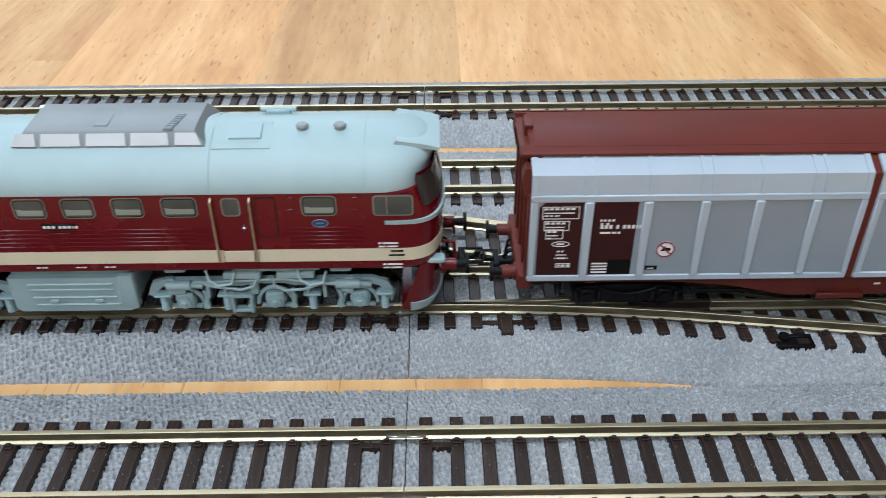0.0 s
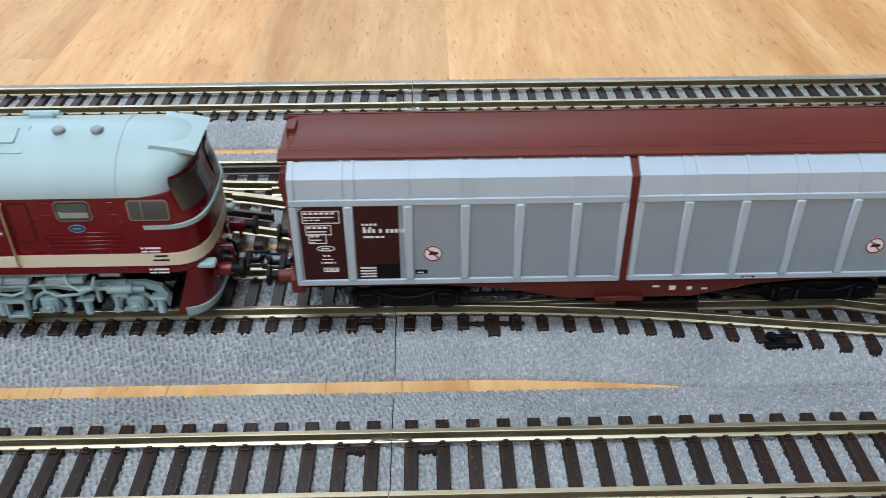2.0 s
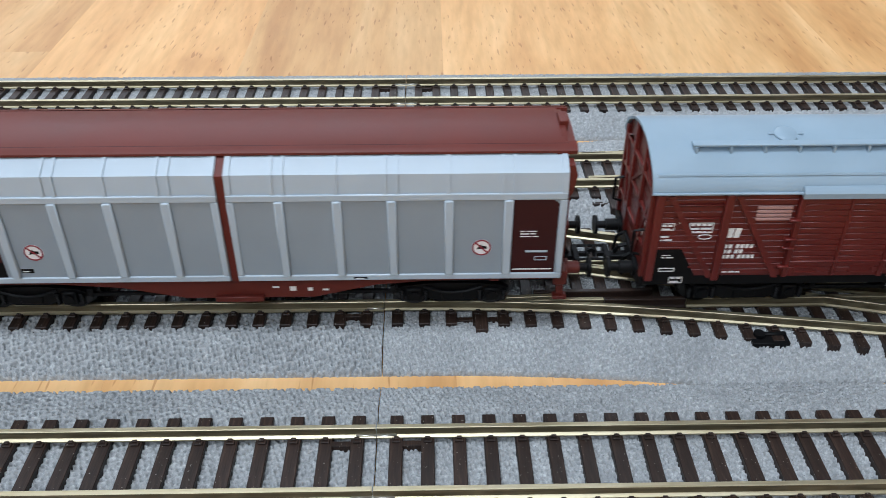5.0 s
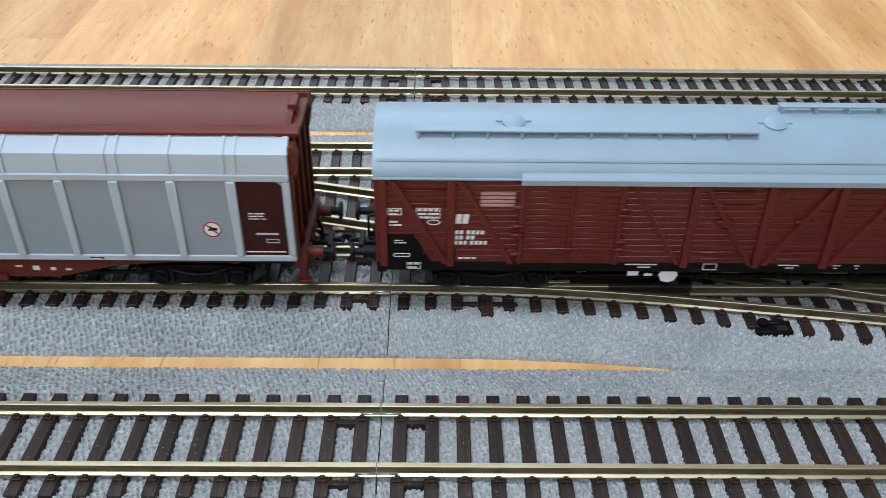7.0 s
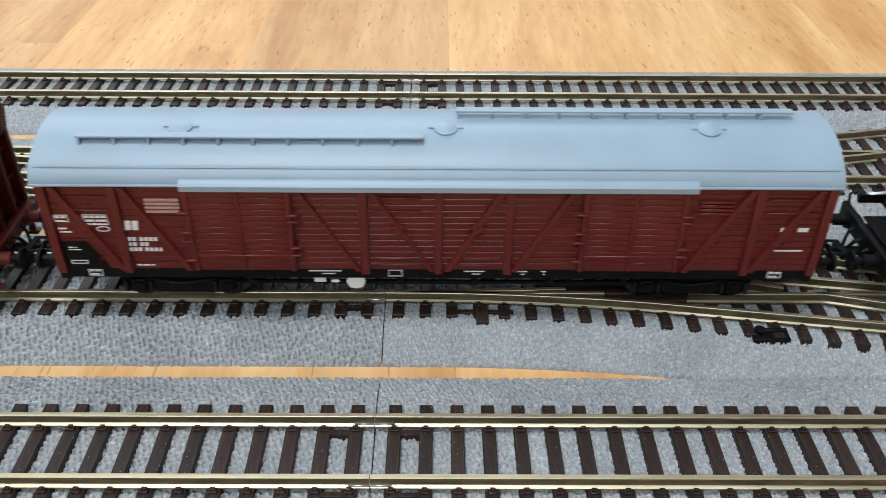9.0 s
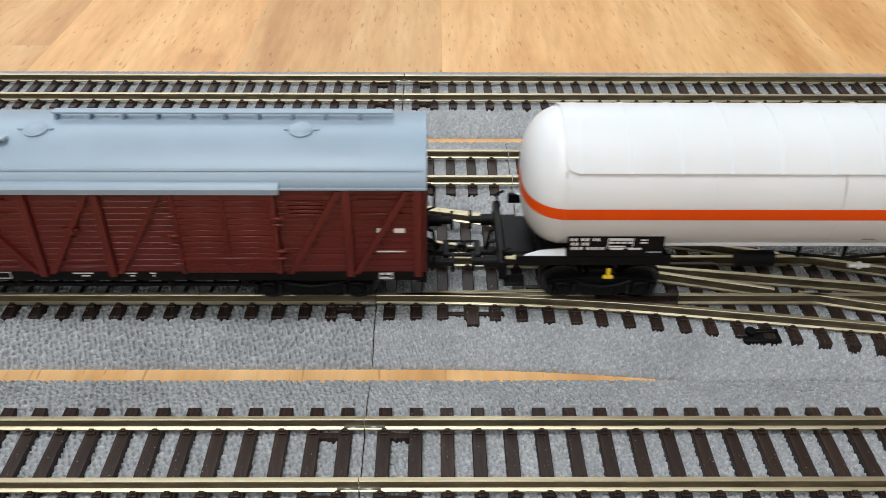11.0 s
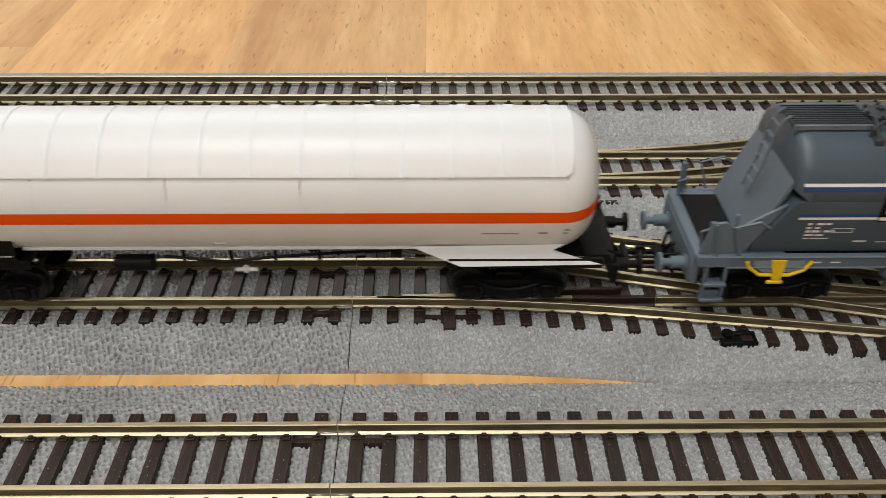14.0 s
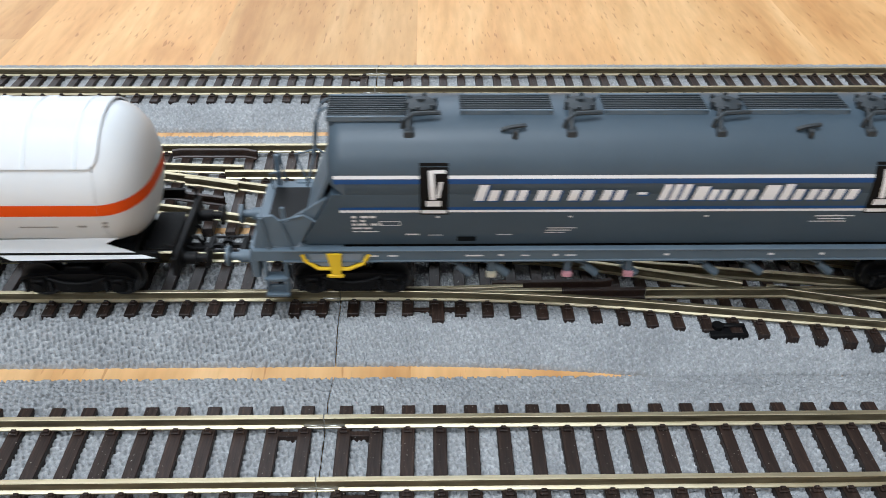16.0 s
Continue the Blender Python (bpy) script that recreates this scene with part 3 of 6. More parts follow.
def coil(bm, x, y, z0, z1, r, n=5):
    """A coil spring turned as one ribbed body."""
    rings = []
    for i in range(n * 4 + 1):
        z = z0 + (z1 - z0) * i / (n * 4)
        q = r * (0.86 + 0.14 * math.cos(i * math.pi / 2)) if i % 4 else r * 0.68
        rings.append([(x + q * math.cos(k * math.tau / 10), y + q * math.sin(k * math.tau / 10), z) for k in range(10)])
    loft(bm, rings)


def goods_bogie(thing, x, base, material=None):
    """Pressed-frame two-axle bogie."""
    material = material or BLACK
    h = base / 2
    for s in (-1, 1):
        y = s * 8.6
        bm = B()
        out = [(-h - 3.2, 4.9), (-h - 2.6, 3.2), (-h + 2.4, 3.0), (-h + 4.2, 1.9), (h - 4.2, 1.9), (h - 2.4, 3.0), (h + 2.6, 3.2), (h + 3.2, 4.9), (h + 1.6, 5.7), (3, 6.3), (-3, 6.3), (-h - 1.6, 5.7)]
        plate(bm, [(x + a, z) for a, z in out], y - 0.55, y + 0.55)
        part("side_frame", bm, material, thing)
        for a in (-h, h):
            bm = box(B(), x + a - 1.5, x + a + 1.5, y - 1.2 if s < 0 else y - 0.2, y + 0.2 if s < 0 else y + 1.2, 2.2, 5.3, 0.3)
            cyl(bm, (x + a, y, 3.85), (x + a, y + s * 1.6, 3.85), 0.95, 12)
            part("axle_box", bm, material, thing)
            for d in (-2.3, 2.3):
                bm = B()
                coil(bm, x + a + d, y + s * 0.7, 2.4, 4.9, 0.62)
                part("spring", bm, material, thing)
        bm = B()
        box(bm, x - 2.2, x + 2.2, y - 0.9, y + 0.9, 2.3, 4.2, 0.25)
        tube(bm, [(x - h + 2, y + s * 0.9, 5.6), (x - 2.5, y + s * 1.0, 4.6), (x, y + s * 1.0, 4.3), (x + 2.5, y + s * 1.0, 4.6), (x + h - 2, y + s * 0.9, 5.6)], 0.3, 6)
        part("brake_rigging", bm, material, thing)
    part("bolster", box(B(), x - 2.5, x + 2.5, -8.1, 8.1, 4.4, 7.2, 0.3), material, thing)
    wheelset(thing, x - h)
    wheelset(thing, x + h)


def buffers(thing, x, way, z, material, head=None, y=7.3, reach=5.2):
    for s in (-1, 1):
        bm = B()
        cyl(bm, (x, s * y, z), (x + way * reach * 0.55, s * y, z), 1.25, 14)
        cyl(bm, (x, s * y, z), (x + way * 0.5, s * y, z), 1.8, 14)
        part("buffer_sleeve", bm, material, thing)
        bm = B()
        cyl(bm, (x + way * reach * 0.55, s * y, z), (x + way * reach * 0.9, s * y, z), 0.8, 12)
        cyl(bm, (x + way * reach * 0.88, s * y, z), (x + way * reach, s * y, z), 1.95, 18)
        part("buffer_head", bm, head or material, thing)


def coupler(thing, x, way, z=6.2, reach=9.0):
    """Model coupling: shank, hook and raised bow."""
    bm = B()
    box(bm, min(x - way * 3, x + way * reach * 0.55), max(x - way * 3, x + way * reach * 0.55), -1.0, 1.0, z - 0.5, z + 0.6, 0.15)
    box(bm, min(x + way * reach * 0.45, x + way * reach * 0.62), max(x + way * reach * 0.45, x + way * reach * 0.62), -2.6, 2.6, z - 0.5, z + 1.1, 0.2)
    part("coupling_shank", bm, BLACK, thing)
    bm = B()
    a, b = x + way * reach * 0.5, x + way * reach * 1.02
    tube(bm, [(a, -2.4, z + 0.8), (b, -2.3, z + 0.9), (b + way * 0.5, 0, z + 1.0), (b, 2.3, z + 0.9), (a, 2.4, z + 0.8)], 0.3, 6)
    part("coupling_bow", bm, BLACK, thing)
    bm = B()
    plate(bm, [(x + way * reach * 0.5, z), (x + way * reach * 0.9, z), (x + way * reach * 0.98, z + 1.9), (x + way * reach * 0.86, z + 1.7), (x + way * reach * 0.8, z + 0.9), (x + way * reach * 0.5, z + 0.9)], -0.35, 0.35)
    part("coupling_hook", bm, BLACK, thing)
    bm = B()
    for s in (-1, 1):
        tube(bm, [(x, s * 3.6, z + 3.2), (x + way * 1.4, s * 3.6, z + 2.4), (x + way * 1.9, s * 3.4, z - 0.6), (x + way * 1.2, s * 3.2, z - 2.2)], 0.35, 6)
    tube(bm, [(x, 0, z + 2.8), (x + way * 1.6, 0, z + 2.4), (x + way * 2.4, 0.3, z + 0.8), (x + way * 1.8, 0.6, z - 0.9)], 0.42, 6)
    part("brake_hose", bm, BLACK, thing)


def bars(thing, x0, z, rows, y, material=None, name="lettering", lean=0.0):
    """Small printed bars that stand for unreadable writing: rows of (shift, widths, height)."""
    bm = B()
    zz = z
    for shift, widths, h in rows:
        xx = x0 + shift
        for w in widths:
            if w > 0:
                plate(bm, [(xx, zz), (xx + w, zz), (xx + w + lean * h, zz + h), (xx + lean * h, zz + h)], y - 0.05, y + 0.02)
            xx += abs(w) + 0.25
        zz -= h + 0.35
    return part(name, bm, material or WHITEPRINT, thing, smooth=False)


def framed(thing, x0, x1, z0, z1, y, material=None):
    """A printed box outline."""
    bm = B()
    t = 0.14
    for a in ((x0, x1, z0, z0 + t), (x0, x1, z1 - t, z1), (x0, x0 + t, z0 + t, z1 - t), (x1 - t, x1, z0 + t, z1 - t)):
        box(bm, a[0], a[1], y - 0.05, y + 0.02, a[2], a[3])
    return part("printed_frame", bm, material or WHITEPRINT, thing, smooth=False)


def hump_sign(thing, x, z, y):
    """Round white sign with a red ring and bar."""
    bm = cyl(B(), (x, y - 0.06, z), (x, y + 0.02, z), 1.75, 28)
    d = part("sign_disc", bm, WHITEPRINT, thing, "round white warning sign with red ring")
    bm = B()
    ring = [(x + 1.72 * math.cos(a), y - 0.1, z + 1.72 * math.sin(a)) for a in [k * math.tau / 28 for k in range(28)]]
    inner = [(x + 1.45 * math.cos(a), y - 0.1, z + 1.45 * math.sin(a)) for a in [k * math.tau / 28 for k in range(28)]]
    loft(bm, [ring, inner, [(px, py + 0.06, pz) for px, py, pz in inner], [(px, py + 0.06, pz) for px, py, pz in ring], ring], True, False)
    part("sign_ring", bm, REDSIGN, d)
    bm = B()
    plate(bm, [(x - 0.9, z - 0.35), (x + 1.0, z - 0.2), (x + 0.9, z + 0.35), (x + 0.1, z + 0.35), (x - 0.1, z + 0.75), (x - 0.6, z + 0.2)], y - 0.09, y)
    part("sign_mark", bm, BLACK, d)
    bm = B()
    plate(bm, [(x - 1.2, z + 1.0), (x - 1.0, z + 1.2), (x + 1.2, z - 1.0), (x + 1.0, z - 1.2)], y - 0.12, y)
    part("sign_bar", bm, REDSIGN, d)


def mirror(profile):
    """Close a near-side (y, z) profile with its far-side mirror image."""
    return profile + [(-y, z) for y, z in reversed(profile) if abs(y) > 1e-6]


# ---- diesel locomotive ----
def nose_ring(w, f, z, r=8.5, e=3.0, n=16):
    """Plan outline of the locomotive at one height, both ends rounded."""
    pts = []
    for end in (1, -1):
        for i in range(n + 1):
            a = -math.pi / 2 + math.pi * i / n
            c, s = math.cos(a), math.sin(a)
            x = f - r + r * abs(c) ** (2 / e)
            y = w * math.copysign(abs(s) ** (2 / e), s)
            pts.append((end * x, end * y, z))
    return pts


def loco():
    L = empty("diesel_locomotive", (-62.5, YB, HEAD), "red model diesel locomotive with pale turquoise roof and frames", "model locomotive")
    W = 12.4
    body = part("lower_body", loft(B(), [nose_ring(W - 0.1, 68.8, 13.2), nose_ring(W, 69.1, 13.6), nose_ring(W, 69.2, 14.9)]), LOCORED, L)
    part("cream_band", loft(B(), [nose_ring(W + 0.06, 69.3, 14.9), nose_ring(W + 0.06, 69.35, 17.6)]), CREAM, L, "cream waist band")
    part("body_side", loft(B(), [nose_ring(W, 69.2, 17.6), nose_ring(W, 69.3, 22), nose_ring(W, 69.1, 24.8), nose_ring(W, 68.0, 27), nose_ring(W - 0.02, 66.9, 29.45)]), LOCORED, L, "wine red body side")
    # pale stripe round both noses only
    for end in (1, -1):
        bm = B()
        pts = [p for p in nose_ring(W + 0.16, 69.75, 22.8) if p[0] * end > 60]
        pts = [(end * 59.2, pts[0][1] if end * pts[0][1] < 0 else pts[0][1], 22.8)] + pts + [(end * 59.2, pts[-1][1], 22.8)]
        inner = [(p[0] * 0.993, p[1] * 0.985, p[2]) for p in pts]
        rings = [[(a[0], a[1], 22.8), (a[0], a[1], 23.6), (b[0], b[1], 23.6), (b[0], b[1], 22.8)] for a, b in zip(pts, inner)]
        loft(bm, rings)
        part("pale_stripe", bm, LOCOROOF, L, "pale stripe under the cab windows")
    levels = [(W + 0.12, 67.2, 29.4), (W + 0.08, 67.2, 30.0), (12.1, 67.3, 31.1), (11.4, 67.6, 32.4), (10.2, 68.0, 33.7), (8.4, 67.6, 35.0), (6.0, 65.5, 36.2), (3.2, 61.0, 37.1), (1.0, 55.0, 37.5)]
    part("roof", loft(B(), [nose_ring(w, f, z, 10.0, 2.5, 20) for w, f, z in levels]), LOCOROOF, L, "pale turquoise curved roof")
    for x in (28.4, 55.4, -28.4, -55.4):
        bm = B()
        arc = [(-W - 0.18, 29.4), (-W - 0.16, 30.1), (-12.2, 31.2), (-11.5, 32.5), (-10.3, 33.8), (-8.5, 35.1), (-6.1, 36.3), (-3.3, 37.2), (0, 37.6)]
        prism(bm, mirror(arc), x - 0.16, x + 0.16)
        part("roof_seam", bm, LOCOROOF, L)
    for end in (1, -1):
        # windscreen surround and panes
        bm = B()
        rows = []
        for z, f in ((25.0, 69.2), (27.2, 68.6), (29.45, 68.0), (31.5, 67.75), (32.6, 67.9)):
            rows.append([p for p in nose_ring(W + 0.04, f + 0.12, z, 9.0, 2.8, 24) if p[0] * end > 60.4 + (z - 25) * 0.5])
        n = min(len(r) for r in rows)
        rows = [r[(len(r) - n) // 2:(len(r) - n) // 2 + n] for r in rows]
        loft(bm, rows, False)
        part("windscreen_surround", bm, LOCORED, L)
        for s in (-1, 1):
            bm = B()
            pr = []
            for z, f in ((25.8, 69.1), (27.4, 68.7), (29.5, 68.15), (31.2, 67.9), (32.0, 67.95)):
                ring = nose_ring(W + 0.1, f + 0.2, z, 9.0, 2.8, 48)
                pr.append([p for p in ring if p[0] * end > 62.5 and 0.7 < p[1] * s < 11.4])
            n = min(len(r) for r in pr)
            loft(bm, [r[:n] if s * end > 0 else r[-n:] for r in pr], False)
            part("windscreen", bm, BLACKGLASS, L, "dark windscreen pane")
        bm = B()
        plate(bm, [(end * 60.5, 35.6), (end * 68.5, 34.4), (end * 68.8, 34.95), (end * 66.5, 35.6), (end * 61, 36.45)], -6.6, 6.6)
        part("roof_visor", bm, LOCOROOF, L)
        bm = B()
        loft(bm, [nose_ring(W - 0.8, 68.0, 2.6, 7.5), nose_ring(W - 0.4, 68.9, 5.0, 7.5), nose_ring(W - 0.2, 69.0, 13.3, 7.5)])
        bmesh.ops.bisect_plane(bm, geom=bm.verts[:] + bm.edges[:] + bm.faces[:], plane_co=(end * 60.2, 0, 0), plane_no=(-end, 0, 0.35 * 1), clear_outer=True)
        part("apron", bm, LOCORED, L)
        bm = B()
        loft(bm, [nose_ring(W - 0.75, 68.3, 2.3, 7.5), nose_ring(W - 0.35, 69.3, 4.6, 7.5)])
        bmesh.ops.bisect_plane(bm, geom=bm.verts[:] + bm.edges[:] + bm.faces[:], plane_co=(end * 63.0, 0, 4), plane_no=(-end, 0, 0.0), clear_outer=True)
        part("rail_guard", bm, LOCOROOF, L, "pale turquoise rail guard")
        for s in (-1, 1):
            bm = box(B(), min(end * 65.6, end * 69.6), max(end * 65.6, end * 69.6), s * 9.6 - 1.2, s * 9.6 + 1.2, 12.8, 13.9, 0.3)
            part("footstep", bm, LOCOROOF, L)
        buffers(L, end * 68.8, end, 10.4, LOCORED, BLACK, 7.4, 5.4)
        coupler(L, end * 68.5, end, 6.4, 8.5)
        bm = B()
        for s in (-1, 1):
            tube(bm, [(end * 68.6, s * 4, 13.5), (end * 71.4, s * 4, 13.2), (end * 71.6, s * 4, 9.8)], 0.35, 6)
        part("hand_rail", bm, LOCORED, L)
    # fan cowl
    bm = B()
    prism(bm, mirror([(-7.0, 35.4), (-6.6, 36.3), (-5.7, 38.3), (-5.3, 38.6), (0, 38.75)]), -5.4, 27.6)
    for v in bm.verts:
        if v.co.z > 37.5:
            v.co.x += -1.6 if v.co.x > 0 else 1.6
    part("fan_cowl", bm, GREYROOF, L, "grey roof fan housing")
    for a, b in ((-6.2, -1.8), (-1.0, 6.0), (6.9, 13.9), (14.7, 21.4), (22.4, 27.1)):
        for s in (-1, 1):
            bm = B()
            i0, i1 = (1.0 if a < -5 else 0.15), (1.0 if b > 26 else 0.15)
            loft(bm, [[(a, s * 6.95, 36.2), (b, s * 6.95, 36.2), (b - i1, s * 5.95, 38.15), (a + i0, s * 5.95, 38.15)],
                      [(a, s * 6.3, 36.0), (b, s * 6.3, 36.0), (b - i1, s * 5.4, 37.8), (a + i0, s * 5.4, 37.8)]])
            part("air_grille", bm, GRILLE, L, "bright aluminium air grille")
    bm = B()
    for i in range(9):
        box(bm, 20.5 + i * 0.15, 22.2 + i * 0.15, -5.8 + i * 0.68, -5.4 + i * 0.68, 38.4, 38.95, 0.08)
    part("cowl_slots", bm, GREYROOF, L)
    part("cowl_cover", box(B(), 8.0, 10.4, -4.2, 0.5, 38.5, 38.85, 0.1), GREYROOF, L)
    for x0, x1, y0, y1 in ((28.8, 39.0, -7.4, -1.0), (31.6, 37.2, -5.4, -1.6)):
        zr = lambda y: float(np.interp(-abs(y), [-12.52, -12.1, -11.4, -10.2, -8.4, -6.0, -3.2, -1.0], [29.4, 31.1, 32.4, 33.7, 35.0, 36.2, 37.1, 37.5]))
        bm = B()
        loft(bm, [[(x0, y0, zr(y0) + q), (x1, y0, zr(y0) + q), (x1, y1, zr(y1) + q), (x0, y1, zr(y1) + q)] for q in (-0.6, 0.22 if x0 < 30 else 0.38)])
        part("roof_hatch", bm, LOCOROOF, L)
    for x in (44.3, 51.0):
        bm = cyl(B(), (x, -2.6, 36.8), (x, -2.6, 37.7), 1.0, 16)
        cyl(bm, (x, -2.6, 37.7), (x, -2.6, 38.0), 1.15, 16, 0.9)
        part("exhaust", bm, GREYROOF, L)
    bm = box(B(), 37.0, 41.5, 3.0, 4.6, 36.6, 38.0, 0.3)
    cyl(bm, (36, 3.8, 37.8), (42.5, 3.8, 37.8), 0.5, 10)
    part("air_horn", bm, LOCOROOF, L)
    # side fittings, both sides
    for s in (-1, 1):
        y = s * W

        def side_plate(name, x0, x1, z0, z1, material, proud, parent, r=0.35, label=""):
            a, b = (y - 0.05, y + s * proud) if s > 0 else (y + s * proud, y + 0.05)
            return part(name, box(B(), x0, x1, a, b, z0, z1, min(r, abs(b - a) * 0.45)), material, parent, label)
        def side_round(name, x0, x1, z0, z1, r, material, proud, parent, label=""):
            """A thin plate with rounded corners on the body side."""
            out = []
            for cx, cz, a0 in ((x1 - r, z1 - r, 0), (x0 + r, z1 - r, 90), (x0 + r, z0 + r, 180), (x1 - r, z0 + r, 270)):
                out += [(cx + r * math.cos(radians(a0 + q)), cz + r * math.sin(radians(a0 + q))) for q in (0, 22.5, 45, 67.5, 90)]
            bm = B()
            plate(bm, out, *sorted((y - s * 0.05, y + s * proud)))
            return part(name, bm, material, parent, label)
        wins = [(-6.3, -0.5), (2.2, 8.0), (11.0, 16.6), (19.7, 26.0), (44.2, 50.5)]
        for a, b in wins + [(-12.9 - 2, -9.2 - 2), (-26, -19.7), (-38, -32), (-50.5, -44.2)]:
            w = side_round("side_window", a, b, 24.8, 28.9, 0.9, GREYMETAL, 0.16, L, "window with a bright metal frame")
            side_round("gasket", a + 0.2, b - 0.2, 25.0, 28.7, 0.75, BLACK, 0.18, w)
            side_round("pane", a + 0.42, b - 0.42, 25.2, 28.5, 0.6, PANE, 0.2, w)
            side_plate("blind", a + 0.5, b - 0.5, 25.4, 25.4 + 1.3, INTERIOR, 0.215, w)
            bm = B()
            yy = y + s * 0.24
            plate(bm, [(a + 0.6, 26.6), (b - 0.6, 25.9), (b - 0.6, 26.05), (a + 0.6, 26.8)], min(yy, yy - s * 0.05), max(yy, yy - s * 0.05))
            part("interior_rail", bm, INTERIOR, w)
        for e in (1, -1):
            a, b = sorted((e * 56.8, e * 64.0))
            w = side_round("cab_window", a, b, 24.7, 28.9, 0.7, GREYMETAL, 0.16, L, "cab side window with metal frame")
            side_round("pane", a + 0.26, b - 0.26, 24.96, 28.64, 0.5, PANE, 0.2, w)
            m = e * 59.3
            side_plate("mullion", m - 0.2, m + 0.2, 25.0, 28.8, GREYMETAL, 0.26, w)
            # entrance door with its glass, handle and rails
            a, b = sorted((e * 29.2, e * 34.9))
            d = side_plate("entrance_door", a, b, 14.0, 29.1, LOCORED, 0.1, L)
            side_round("door_window", a + 1.0, a + 4.3, 24.9, 28.7, 0.8, GREYMETAL, 0.16, d)
            side_round("pane", a + 1.25, a + 4.05, 25.15, 28.45, 0.6, PANE, 0.2, d)
            side_plate("door_handle", b - 1.6, b - 0.7, 22.3, 22.7, GREYMETAL, 0.55, d)
            side_plate("door_handle_plate", b - 1.3, b - 1.0, 21.8, 23.2, GREYMETAL, 0.35, d)
            side_plate("cream_patch", a + 0.1, b - 0.1, 15.0, 17.5, CREAM, 0.18, d)
            for xx in (e * 28.5, e * 35.3):
                bm = B()
                tube(bm, [(xx, y + s * 0.05, 28.6), (xx, y + s * 0.75, 28.2), (xx, y + s * 0.75, 15.6), (xx, y + s * 0.05, 15.2)], 0.22, 6)
                part("hand_rail", bm, RAIL, L, "thin brass hand rail")
            a, b = sorted((e * 36.1, e * 39.7))
            pr_ = side_round("recessed_panel", a - 0.1, b + 0.1, 20.4, 28.7, 0.7, PANELRIM, 0.1, L, "panel with a dark rounded outline")
            side_round("panel_field", a + 0.22, b - 0.22, 20.72, 28.38, 0.5, LOCORED, 0.13, pr_)
            for z in (28.4, 26.0):
                for c in (41.5, 53.0):
                    aa, bb = sorted((e * c, e * (c + 1.9)))
                    side_plate("rib", aa, bb, z, z + 0.22, LOCORED, 0.2, L)
            for k in range(5):
                z = 18.6 + k * 0.88
                for c0, c1 in ((41.3, 55.0), (0.0, 27.5)):
                    aa, bb = sorted((e * c0, e * c1))
                    side_plate("rib", aa, bb, z, z + 0.3, LOCORED, 0.18, L, 0.1)
        n = side_plate("number_plate", -2.3, 3.8, 22.6, 23.7, BLACK, 0.3, L, label="black plate with pale raised bars")
        bars(n, -1.9, 22.9, [(0, (0.55, 0.55, 0.55, -0.15, 0.55, 0.55, 0.55, 0.25, 0.5), 0.5)], y + s * 0.33)
        side_plate("maker_plate", -1.2, 2.6, 21.5, 21.85, DARKRED, 0.22, L)
        bm = cyl(B(), (47.3, y, 23.3), (47.3, y + s * 0.2, 23.3), 1.0, 24)
        bmesh.ops.scale(bm, vec=(1.45, 1, 0.78), space=Matrix.Translation((-47.3, -y, -23.3)), verts=bm.verts)
        bd = part("badge", bm, BLUE, L, "small blue oval badge with pale rim")
        bm = B()
        tube(bm, [(47.3 + 1.42 * math.cos(k * math.tau / 24), y + s * 0.2, 23.3 + 0.76 * math.sin(k * math.tau / 24)) for k in range(25)], 0.09, 5)
        box(bm, 46.6, 48.0, min(y + s * 0.15, y + s * 0.24), max(y + s * 0.15, y + s * 0.24), 23.15, 23.45)
        part("badge_rim", bm, GREYMETAL, bd)
        for x, z in ((57.5, 18.6), (58.2, 13.9)):
            bars(L, x, z, [(0, (0.5, 2.8), 0.35), (0, (1.2, 2.0), 0.3)], y + s * 0.1 if s > 0 else y - 0.08)
        for x in (-5.5, 1.7, 7.0):
            bars(L, x, 14.0, [(0, (0.8, 0.9), 0.22)], y - 0.03 if s < 0 else y + 0.05)
        side_plate("vent", 59.6, 62.0, 16.8, 17.2, BLACK, 0.12, L)
        side_plate("vent", 59.2, 62.2, 15.9, 16.3, BLACK, 0.12, L)
        for a in (-40, 40):
            part("side_tank", cyl(B(), (a - 10, s * 10.3, 12.6), (a + 6, s * 10.3, 12.6), 1.0, 12), LOCOROOF, L)
        # fuel tank between the bogies
        bm = B()
        o = [(-12.2, 4.2), (-11.2, 3.4), (9.6, 3.4), (10.8, 4.2), (10.8, 10.6), (9.4, 11.2), (-12.2, 11.2)]
        plate(bm, o, s * 11.0 - 0.7, s * 11.0 + 0.7)
        ft = part("fuel_tank", bm, LOCOFRAME, L)
        for z, a, b in ((9.6, -8.8, 7.2), (8.4, -8.8, 7.2), (6.6, -8.4, 7.4), (4.9, -8.0, 7.8)):
            y0, y1 = sorted((s * 11.6, s * 12.05))
            part("tank_rib", box(B(), a, b, y0, y1, z, z + 0.32, 0.1), LOCOROOF, ft)
        for a in (-5.2, 3.2):
            y0, y1 = sorted((s * 11.6, s * 12.1))
            part("tank_bracket", box(B(), a, a + 1.7, y0, y1, 5.6, 6.4, 0.12), LOCOROOF, ft)
        bm = box(B(), 7.8, 11.2, s * 10.6 - 1.2, s * 10.6 + 1.2, 3.6, 11.6, 0.6, 2)
        part("tank_end", bm, LOCOFRAME, ft)
    part("tank_core", box(B(), -12, 10.5, -10.6, 10.6, 3.6, 13.2, 0.5), LOCOFRAME, L)
    part("underframe", box(B(), -66, 66, -9.8, 9.8, 11.4, 13.4), BLACK, L)
